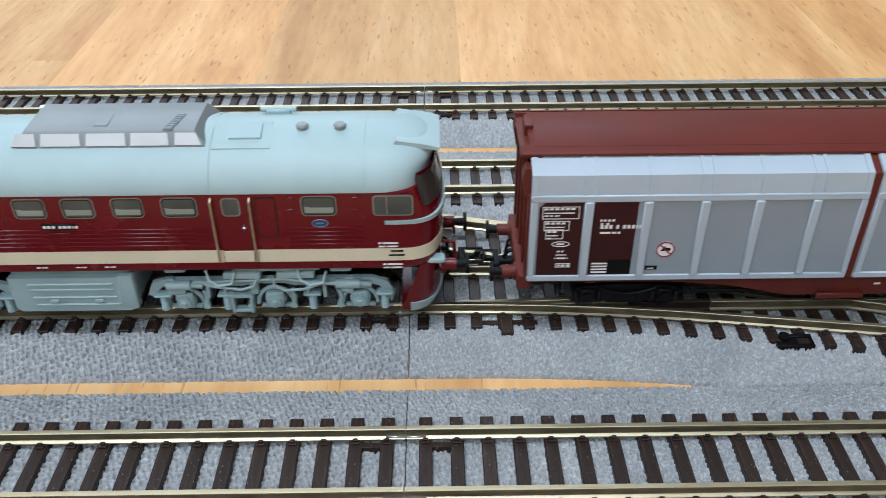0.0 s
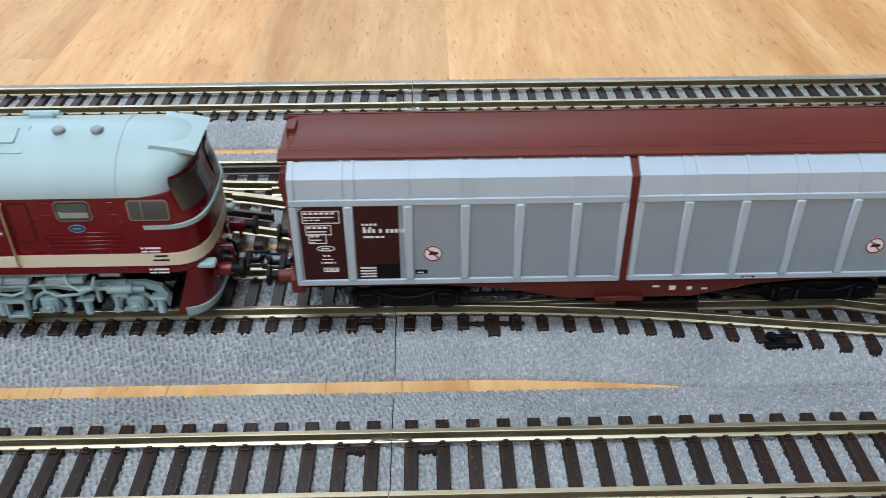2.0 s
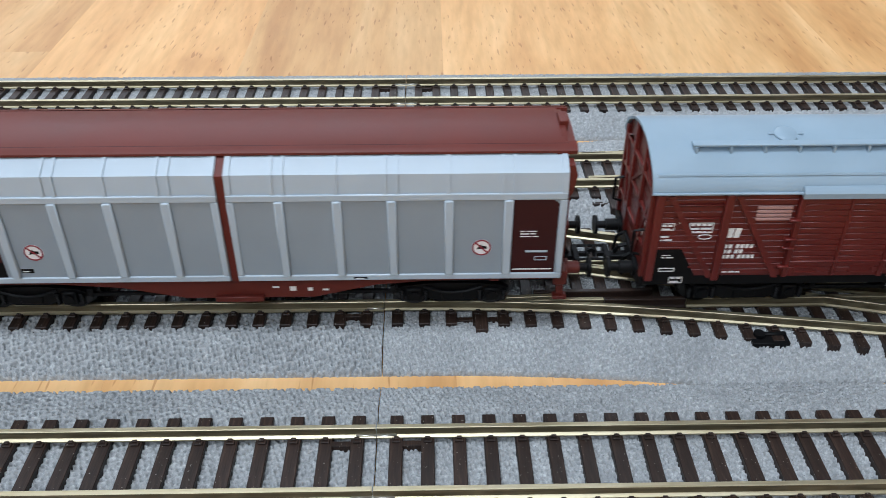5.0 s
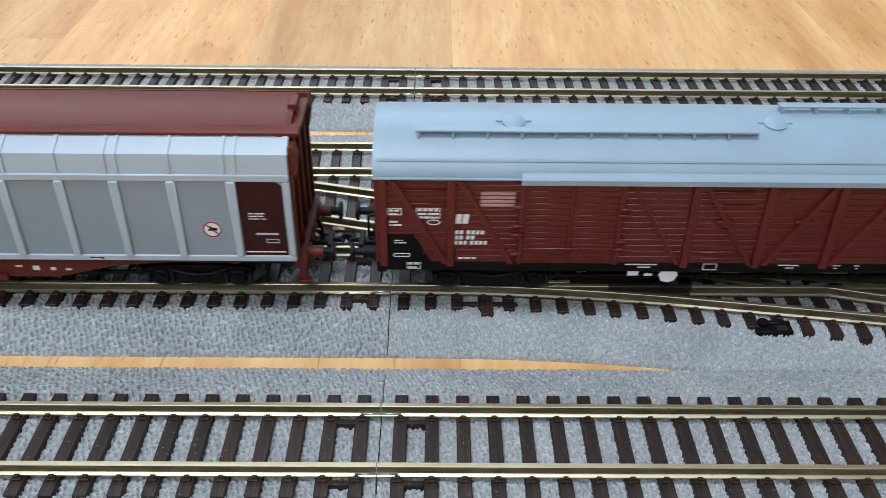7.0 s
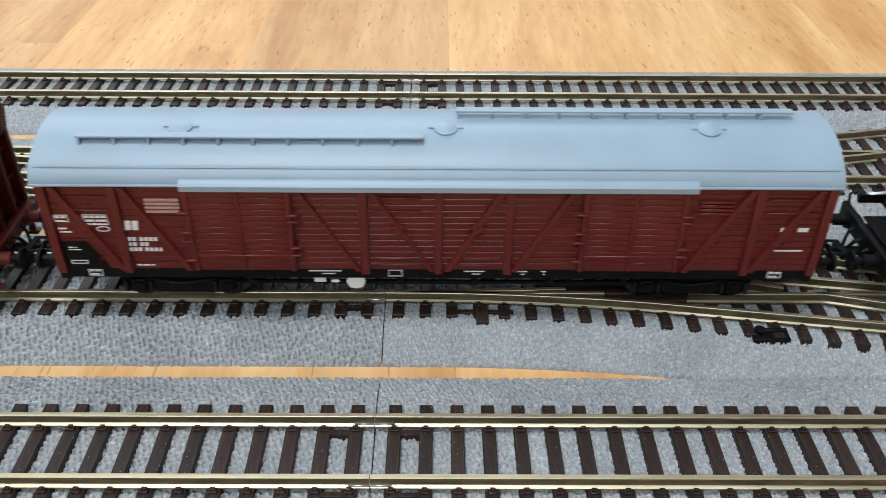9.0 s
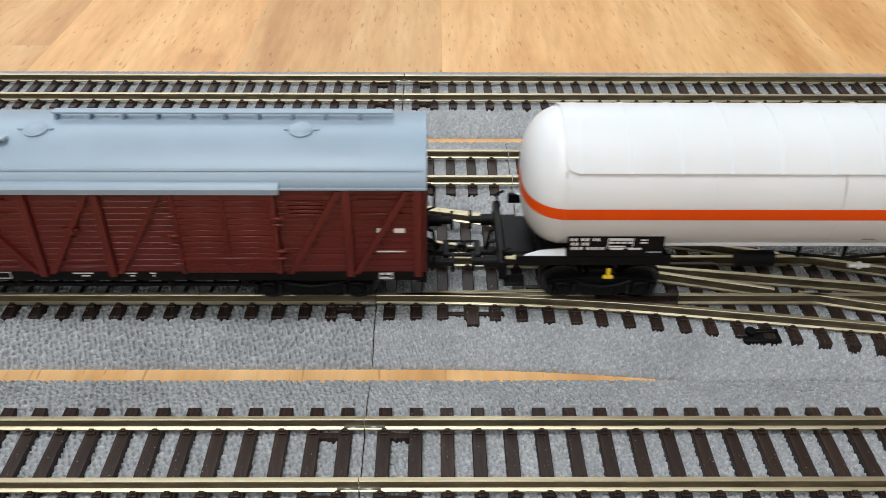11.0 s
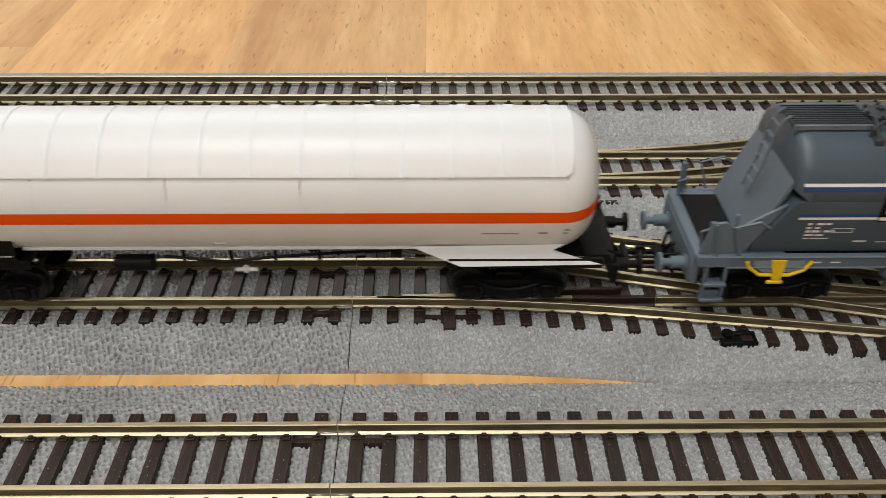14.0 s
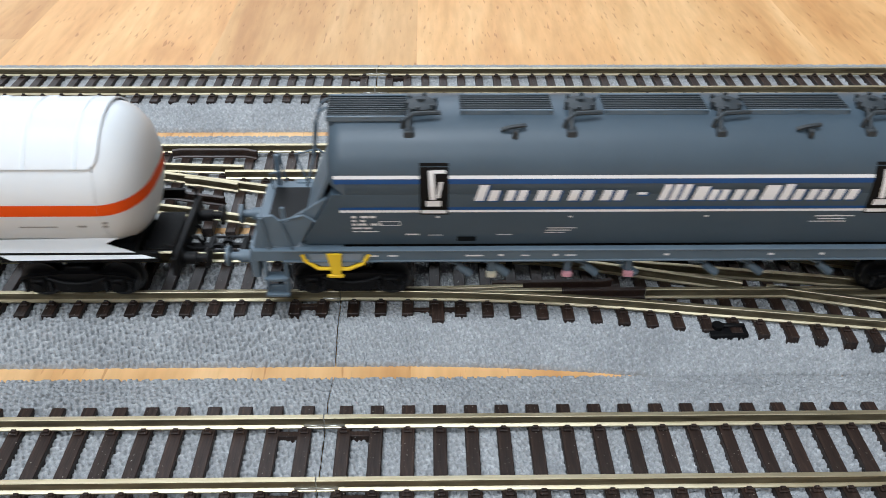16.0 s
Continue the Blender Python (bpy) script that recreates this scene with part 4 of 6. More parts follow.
    for e in (1, -1):
        c = e * 36.0
        axles = (c - 16.4, c + 0.9, c + 17.2) if e > 0 else (c - 17.2, c - 0.9, c + 16.4)
        for x in axles:
            wheelset(L, x, 4.3)
        for s in (-1, 1):
            y = s * 9.3
            bm = B()
            prof = [(c - 23.4, 5.6), (c - 22.2, 8.4), (c - 19.5, 9.2), (c + 19.5, 9.2), (c + 22.6, 8.2), (c + 24.0, 5.6), (c + 23.2, 3.2), (c + 22.4, 5.4), (c + 21.0, 7.2), (c + 18.6, 8.0),
                    (c + 12, 7.4), (c + 5, 7.5), (c + 3, 8.0), (c - 3, 8.0), (c - 5, 7.5), (c - 13, 7.4), (c - 18, 8.0), (c - 20.5, 7.4), (c - 22.4, 5.2)]
            plate(bm, prof, y - 0.5, y + 0.5)
            part("bogie_frame", bm, LOCOFRAME, L, "pale turquoise bogie frame")
            for x in axles:
                bm = B()
                cyl(bm, (x, y - s * 0.4, 4.3), (x, y + s * 0.5, 4.3), 2.0, 18)
                box(bm, x - 2.9, x + 2.9, min(y - s * 0.4, y + s * 0.4), max(y - s * 0.4, y + s * 0.4), 2.1, 2.9, 0.15)
                tube(bm, [(x + 3.4 * math.cos(a), y + s * 0.3, 3.2 + 3.9 * math.sin(a)) for a in [math.pi * k / 10 for k in range(11)]], 0.42, 6)
                box(bm, x - 1.7, x + 1.7, min(y, y + s * 1.3), max(y, y + s * 1.3), 2.6, 6.2, 0.35)
                cyl(bm, (x, y, 4.3), (x, y + s * 1.9, 4.3), 1.15, 14)
                box(bm, x - 0.5, x + 0.5, min(y, y + s * 2.2), max(y, y + s * 2.2), 3.9, 4.8, 0.15)
                part("axle_box", bm, LOCOFRAME, L)
            for x in (c - 20.3, c - 8.2, c + 8.2, c + 22.0):
                bm = B()
                coil(bm, x, y + s * 1.1, 2.6, 5.9, 1.0, 5)
                sp = part("coil_spring", bm, LOCOFRAME, L)
                part("spring_cup", box(B(), x - 1.6, x + 1.6, min(y, y + s * 2.1), max(y, y + s * 2.1), 5.9, 6.4, 0.15), LOCOFRAME, sp)
            for x in (c - 10.0, c + 9.0):
                bm = box(B(), x - 2.4, x + 2.4, min(y, y + s * 1.7), max(y, y + s * 1.7), 8.7, 9.3, 0.1)
                for d in (-1.6, 1.6):
                    box(bm, x + d - 0.35, x + d + 0.35, min(y, y + s * 1.4), max(y, y + s * 1.4), 5.2, 8.9, 0.1)
                part("hanger_bracket", bm, LOCOFRAME, L)
            bm = box(B(), c - 7.4, c - 3.4, min(y, y + s * 1.6), max(y, y + s * 1.6), 1.9, 2.5, 0.12)
            for x in (c - 7.2, c - 3.6):
                box(bm, x - 0.3, x + 0.3, min(y, y + s * 1.6), max(y, y + s * 1.6), 1.6, 6.2, 0.1)
            box(bm, c - 7.6, c - 3.2, min(y, y + s * 1.8), max(y, y + s * 1.8), 5.4, 6.3, 0.12)
            part("sand_box_step", bm, LOCOFRAME, L)
            for x, d in ((c - 17, 1), (c + 15, 1)):
                bm = B()
                cyl(bm, (x - 2.2, y + s * 1.3, 8.4), (x + 2.4, y + s * 1.3, 8.4), 1.0, 14)
                cyl(bm, (x + 2.4, y + s * 1.3, 8.4), (x + 4.6, y + s * 1.3, 8.2), 0.6, 10)
                box(bm, x - 1.2, x + 1.2, min(y, y + s * 1.6), max(y, y + s * 1.6), 6.4, 7.8, 0.2)
                part("brake_cylinder", bm, LOCOFRAME, L)
            bm = B()
            yy = y + s * 1.9
            tube(bm, [(c - 13, yy, 9.8), (c - 10.5, yy, 8.5), (c - 5, yy, 7.6), (c - 2.6, yy, 8.4), (c - 1.6, yy, 10.4)], 0.3, 6)
            tube(bm, [(c + 1.0, yy, 10.8), (c + 1.3, yy, 8.6), (c + 3.2, yy, 7.3), (c + 7, yy, 7.6), (c + 10, yy, 8.8), (c + 13.5, yy, 9.0)], 0.3, 6)
            tube(bm, [(c - 14, yy - s * 0.3, 9.2), (c - 2, yy - s * 0.3, 9.6), (c + 3, yy - s * 0.2, 9.9), (c + 8, yy - s * 0.2, 9.0), (c + 14, yy, 8.6)], 0.28, 6)
            part("sand_pipe", bm, LOCOROOF, L)
            for x in (c - 12.6, c - 4.0, c + 4.2, c + 13.2):
                bm = B()
                tube(bm, [(x, y + s * 0.5, 6.6), (x + 0.5, y + s * 0.8, 5.0), (x + 0.2, y + s * 0.9, 3.4)], 0.5, 8)
                cyl(bm, (x + 0.2, y + s * 0.2, 3.2), (x + 0.2, y + s * 1.3, 3.2), 0.7, 10)
                part("brake_hanger", bm, LOCOFRAME, L)
            # boxes, brackets and air lines hung under the body edge
            for x0, x1, z0, z1 in ((-19, -15, 11.6, 12.8), (-1.5, 5.0, 11.7, 12.9), (12.0, 16, 11.5, 12.7)):
                y0, y1 = sorted((s * 9.4, s * 11.2))
                part("equipment_box", box(B(), c + x0, c + x1, y0, y1, z0, z1, 0.25), LOCOFRAME, L)
            for x in (-11, 6):
                bm = tube(B(), [(c + x, s * 11.6, 12.6), (c + x + 0.4, s * 12.2, 10.6), (c + x + 2.2, s * 12.4, 9.4), (c + x + 4.6, s * 12.3, 9.8), (c + x + 5.4, s * 11.8, 12.2)], 0.26, 6)
                part("air_hose", bm, LOCOROOF, L)
            for x in (-18.5, -2.8, 15.4):
                y0, y1 = sorted((y, y + s * 1.2))
                part("frame_bracket", box(B(), c + x - 0.8, c + x + 0.8, y0, y1, 5.8, 9.6, 0.2), LOCOFRAME, L)
        part("bogie_core", box(B(), c - 20, c + 20, -4.8, 4.8, 3.4, 11.0, 0.6), BLACK, L)
        bm = B()
        for x in (c - 8, c + 2):
            box(bm, x, x + 7, -11.6, -9.6, 10.3, 11.6, 0.2)
        part("valance", bm, LOCOROOF, L)
    return L


BLACKGLASS = plastic("dark_windscreen_glass", (0.05, 0.045, 0.04), 0.1, vary=0.2, bump=0.0)
PANE = plastic("smoky_window_pane", (0.085, 0.09, 0.08), 0.1, vary=0.3, bump=0.0)
GREYROOF = plastic("mid_grey_roof_paint", (0.25, 0.28, 0.29), 0.5, vary=0.1)
PANELRIM = plastic("dark_panel_joint_paint", (0.03, 0.002, 0.004), 0.45)
DARKRED = plastic("dark_wine_red_paint", (0.09, 0.004, 0.008), 0.35)


# ---- sliding-wall wagon ----
def sliding_wall_wagon():
    H = empty("sliding_wall_wagon", (82.7, YB, HEAD), "silver-grey sliding-wall goods wagon with brown roof", "model wagon")
    E = 60.4
    roof = [(-8.45, 34.0), (-8.4, 34.5), (-8.0, 34.85), (-7.0, 35.2), (-5.0, 35.65), (-2.6, 36.0), (0, 36.1)]
    under = [(-7.6, 33.7)]
    R_ = part("roof", prism(B(), mirror(under + roof), -E + 0.4, E - 0.4), BROWN, H, "glossy brown roof")
    # roof ends: gutters reach further than the ridge
    for e in (1, -1):
        bm = B()
        prism(bm, mirror([(-7.6, 33.7), (-8.7, 33.9), (-8.7, 34.6), (-8.1, 35.0), (-6.4, 35.3), (-6.2, 34.6), (0, 34.9)]), min(e * (E - 2), e * (E + 1.7)), max(e * (E - 2), e * (E + 1.7)))
        part("roof_end", bm, BROWN, H)
        bm = B()
        box(bm, min(e * (E - 0.9), e * (E + 0.7)), max(e * (E - 0.9), e * (E + 0.7)), -2.0, 2.0, 33.6, 36.9, 0.12)
        prism(bm, mirror([(-6.6, 34.9), (-5.0, 35.72), (-2.6, 36.08), (0, 36.2)]), min(e * (E - 0.9), e * (E + 0.2)), max(e * (E - 0.9), e * (E + 0.2)))
        part("roof_end_lip", bm, BROWN, H)
        # end wall with ribs
        bm = B()
        prof = mirror([(-11.6, 9.8), (-11.6, 27.5), (-11.2, 31.9), (-7.7, 33.8)])
        prism(bm, prof, min(e * (E - 2.6), e * (E - 1.4)), max(e * (E - 2.6), e * (E - 1.4)))
        ew = part("end_wall", bm, BROWN, H)
        for y in (-11.2, -6, 0, 6, 11.2):
            part("end_rib", box(B(), min(e * (E - 1.5), e * (E + 0.5)), max(e * (E - 1.5), e * (E + 0.5)), y - 0.55, y + 0.55, 9.9, 33.2 if abs(y) < 10 else 28, 0.15), BROWN, ew)
        for z in (16, 22.5, 28.5):
            part("end_rib", box(B(), min(e * (E - 1.5), e * (E - 0.6)), max(e * (E - 1.5), e * (E - 0.6)), -11.0, 11.0, z, z + 0.8, 0.15), BROWN, ew)
        for y in (-12.0, 12.0):
            bm = B()
            plate(bm, [(e * (E + 0.05), 26.0), (e * (E + 1.0), 27.4), (e * (E + 1.6), 31.0), (e * (E + 1.0), 33.2), (e * (E + 0.05), 33.0)], min(y * 0.93, y * 0.72), max(y * 0.93, y * 0.72))
            part("end_bracket", bm, BROWN, ew)
        part("buffer_beam", box(B(), min(e * (E - 1), e * (E + 1.6)), max(e * (E - 1), e * (E + 1.6)), -11, 11, 6.8, 10.0, 0.25), BROWN, H)
        for y in ((-9.6, 9.6) if e > 0 else (9.6,)):
            bm = box(B(), min(e * (E - 0.8), e * (E + 1.9)), max(e * (E - 0.8), e * (E + 1.9)), y - 0.9, y + 0.9, 3.0, 3.7, 0.12)
            box(bm, min(e * (E - 0.2), e * (E + 1.2)), max(e * (E - 0.2), e * (E + 1.2)), y - 0.3, y + 0.3, 3.6, 7.0, 0.1)
            part("footstep", bm, BROWN, H)
        buffers(H, e * (E + 1.5), e, 8.4, BROWN, BLACK, 7.3, 5.0)
        coupler(H, e * (E + 0.8), e, 5.8, 7.5)
        goods_bogie(H, e * 40.5, 15.0)
        for y in (-10.6, 10.6):
            part("lamp_bracket", box(B(), e * 48.2 - 0.9, e * 48.2 + 0.9, y - 0.8, y + 0.8, 8.2, 9.5, 0.2), BROWN, H)
    # two sliding walls a side, ribbed
    prof = [(-12.5, 9.9), (-12.5, 27.7), (-12.05, 32.15), (-7.9, 34.2), (-7.5, 33.75), (-11.4, 31.8), (-11.7, 27.7), (-11.7, 9.9)]
    for s in (1, -1):
        pf = [(s * y, z) for y, z in prof]
        for a, b in ((-E, -0.75), (0.75, E)):
            dr = part("sliding_wall", prism(B(), pf, a, b), SILVER, H, "silver-grey sliding wall with pressed ribs")
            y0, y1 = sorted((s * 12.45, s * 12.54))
            # darker copy of the silver: shade of the upright wall put into colour
            part("panel_field", box(B(), a + 1.2, b - 1.2, y0, y1, 11.2, 27.1), SILVER_SHADED, dr, "silver-grey field between the ribs, its shade painted darker")
            ribs = [v for v in (9.8, 19.9, 29.5, 39.6, 50.1)]
            xs = [v if a > 0 else -v for v in ribs]
            for x in xs:
                y0, y1 = sorted((s * 12.45, s * 13.15))
                part("rib", box(B(), x - 0.8, x + 0.8, y0, y1, 11.2, 27.2, 0.2), SILVER, dr)
                wide = abs(x) in (9.8, 29.5, 50.1)
                for d in ((-1.0, 1.0) if wide else (0.0,)):
                    bm = B()
                    loft(bm, [[(x + d - 0.28, s * yy, zz) for yy, zz in ((12.2, 28.3), (12.72, 28.5), (12.3, 32.3), (8.1, 34.38), (7.8, 33.9), (11.6, 31.8))],
                              [(x + d + 0.28, s * yy, zz) for yy, zz in ((12.2, 28.3), (12.72, 28.5), (12.3, 32.3), (8.1, 34.38), (7.8, 33.9), (11.6, 31.8))]])
                    part("upper_rib", bm, SILVER, dr)
            for z0, z1 in ((9.9, 11.2), (27.1, 28.5)):
                y0, y1 = sorted((s * 12.4, s * 12.85))
                part("rail_strip", box(B(), a + 0.02, b - 0.02, y0, y1, z0, z1, 0.18), SILVER, dr)
            for x in (a + 0.6, b - 0.6):
                y0, y1 = sorted((s * 12.4, s * 12.85))
                part("end_strip", box(B(), x - 0.6, x + 0.6, y0, y1, 11.2, 27.1, 0.15), SILVER, dr)
                bm = B()
                loft(bm, [[(x - 0.5, s * yy, zz) for yy, zz in ((12.2, 28.3), (12.7, 28.5), (12.28, 32.3), (8.1, 34.36), (7.8, 33.9), (11.6, 31.8))],
                          [(x + 0.5, s * yy, zz) for yy, zz in ((12.2, 28.3), (12.7, 28.5), (12.28, 32.3), (8.1, 34.36), (7.8, 33.9), (11.6, 31.8))]])
                part("upper_rib", bm, SILVER, dr)
        # dark lettered panels
        y = s * 12.5

        def field(outline):
            bm = B()
            plate(bm, outline, min(y, y + s * 0.09), max(y, y + s * 0.09))
            return part("dark_panel", bm, BROWN_DARK, H, "dark brown lettered panel")
        field([(-58.9, 11.25), (-51.0, 11.25), (-51.0, 27.0), (-57.9, 27.0), (-58.9, 26.0)])
        field([(-49.2, 11.25), (-41.3, 11.25), (-41.3, 27.0), (-49.2, 27.0)])
        field([(50.95, 11.25), (59.0, 11.25), (59.0, 26.2), (58.0, 27.05), (50.95, 27.05)])
        bm = B()
        plate(bm, [(-45.6, 11.3), (-41.35, 11.3), (-41.35, 14.6), (-45.6, 14.6)], min(y, y + s * 0.12), max(y, y + s * 0.12))
        part("slate", bm, BLACK, H)
        yy = y - 0.1 if s < 0 else y + 0.12
        for i, z in enumerate((25.0, 22.0, 20.2)):
            w = (6.6, 4.6, 3.2)[i]
            framed(H, -58.3 + i * 0.4, -58.3 + i * 0.4 + w, z - 0.9 - (0.5 if i == 0 else 0), z + 1.2, yy)
            bars(H, -58.0 + i * 0.4, z + 0.5, [(0, (0.7,) * (6, 4, 2)[i], 0.4), (0, (w - 1.2,), 0.22), (0, (0.8, 0.6, 0.9)[:3 - i], 0.22)], yy)
        bm = B()
        tube(bm, [(-54.6 + 1.6 * math.cos(k * math.tau / 12), yy, 18.2 + 0.55 * math.sin(k * math.tau / 12)) for k in range(13)], 0.09, 4)
        part("printed_oval", bm, WHITEPRINT, H)
        bars(H, -55.4, 18.05, [(0, (1.4,), 0.3)], yy)
        bars(H, -55.2, 16.4, [(0, (0.5, 0.5), 0.35), (-0.2, (2.0,), 0.18)], yy)
        bars(H, -55.6, 14.9, [(0, (0.2, 1.6, 0.2), 0.3)], yy)
        framed(H, -55.3, -52.6, 13.0, 13.9, yy)
        bars(H, -54.9, 13.25, [(0, (0.4, 0.7, 0.6), 0.35)], yy)
        bars(H, -47.9, 23.0, [(0, (0.4, 0.5, 0.5, 0.5), 0.42), (0.2, (0.4, -0.1, 0.5), 0.42), (0.2, (0.55, 0.55, 0.55, -0.2, 0.5, -0.2, 0.55, 0.55, 0.55, 0.3, 0.35), 0.75), (0.2, (1.9, 0.8, 0.5), 0.4)], yy)
        bars(H, -48.6, 13.6, [(0, (2.9,), 0.3)] * 4, yy)
        bars(H, 52.4, 20.3, [(0, (0.9, 1.8), 0.2), (0, (1.6, 0.9), 0.2), (0, (2.0, 1.0), 0.14)], yy)
        bars(H, 53.5, 15.8, [(0, (4.0,), 0.42)], yy, SILVER)
        framed(H, 55.2, 57.5, 14.0, 14.9, yy, SILVER)
        bars(H, 51.3, 11.9, [(0, (7.2,), 0.22)], yy)
        hump_sign(H, -35.3, 16.7, y if s < 0 else y + 0.1)
        hump_sign(H, 45.5, 16.9, y if s < 0 else y + 0.1)
        pl = part("plate", box(B(), -38.6, -36.3, min(y, y + s * 0.12), max(y, y + s * 0.12), 12.2, 13.1, 0.04), BLACK, H)
        bars(pl, -38.2, 12.5, [(0, (1.2,), 0.18)], yy - 0.04 if s < 0 else yy)
        pl = part("plate", box(B(), 22.0, 24.6, min(y * 1.03, y), max(y * 1.03, y), 10.3, 10.75, 0.04), BLACK, H)
        bars(pl, 22.4, 10.42, [(0, (1.6,), 0.16)], s * 12.98)
        # sole bar with its fish-belly truss
        bm = B()
        plate(bm, [(-E, 8.4), (-34, 8.2), (-22, 7.2), (-10, 4.6), (14, 4.6), (26, 7.4), (36, 8.2), (E, 8.4), (E, 9.8), (-E, 9.8)], s * 10.4 - 0.45, s * 10.4 + 0.45)
        part("sole_bar", bm, BROWN, H)
        bm = box(B(), -4.5, 4.6, s * 11.1 - 0.7, s * 11.1 + 0.7, 4.2, 5.4, 0.15)
        part("step_board", bm, BROWN, H)
        bars(H, 6.4, 6.9, [(0, (1.2,), 0.4)], s * 10.92)
        for x, w, h in ((9.6, 1.2, 1.0), (13.0, 0.9, 0.7), (15.8, 1.1, 0.4)):
            bars(H, x, 6.2, [(0, (w,), h)], s * 10.92)
        y0, y1 = sorted((s * 11.4, s * 12.35))
        part("centre_post", box(B(), -0.74, 0.74, y0 if s > 0 else s * 12.15, y1 if s < 0 else s * 12.15, 9.6, 32.0), BROWN, H)
        bm = B()
        loft(bm, [[(-0.7, s * yy_, zz) for yy_, zz in ((12.1, 31.9), (7.9, 34.1), (7.6, 33.4), (11.4, 31.6))], [(0.7, s * yy_, zz) for yy_, zz in ((12.1, 31.9), (7.9, 34.1), (7.6, 33.4), (11.4, 31.6))]])
        part("centre_post", bm, BROWN, H)
    part("floor_frame", box(B(), -E + 1, E - 1, -10.2, 10.2, 7.6, 9.85), BLACK, H)
    for s in (-1, 1):
        part("gutter", prism(B(), [(s * 8.1, 34.2), (s * 8.75, 34.2), (s * 8.75, 34.62), (s * 8.1, 35.02), (s * 7.2, 35.25), (s * 7.2, 34.9)], -E - 1.6, E + 1.6), BROWN, H)
        # dark brown strip draws the shadow line of the seam above the gutter
        part("roof_seam", prism(B(), [(s * 7.25, 34.9), (s * 7.25, 35.22), (s * 7.08, 35.27), (s * 7.08, 34.9)], -E - 0.4, E + 0.4), BROWN_DARK, H)
    brake_gear(H, -32, 32)
    for x, r in ((-14, 2.0), (6, 1.7)):
        part("air_cylinder", cyl(B(), (x, -3, 5.6), (x + 9, -3, 5.6), r, 16), BLACK, H)
    return H


def brake_gear(thing, x0, x1):
    """Black rods, beams and cross levers slung low between the bogies."""
    for y in (-8.4, -5.2, 3.0):
        part("brake_rod", box(B(), x0, x1, y - 0.35, y + 0.35, 3.6, 4.4, 0.12), BLACK, thing)
    n = 6
    for k in range(n):
        x = x0 + 3 + (x1 - x0 - 6) * k / (n - 1)
        part("cross_lever", box(B(), x - 0.6, x + 0.6, -9.2, 5.0, 4.4, 5.6, 0.15), BLACK, thing)
        part("lever_hanger", box(B(), x - 0.35, x + 0.35, -8.8, -8.0, 3.4, 8.4, 0.1), BLACK, thing)
    part("centre_beam", box(B(), x0, x1, -3.2, 3.2, 4.6, 8.2, 0.2), BLACK, thing)


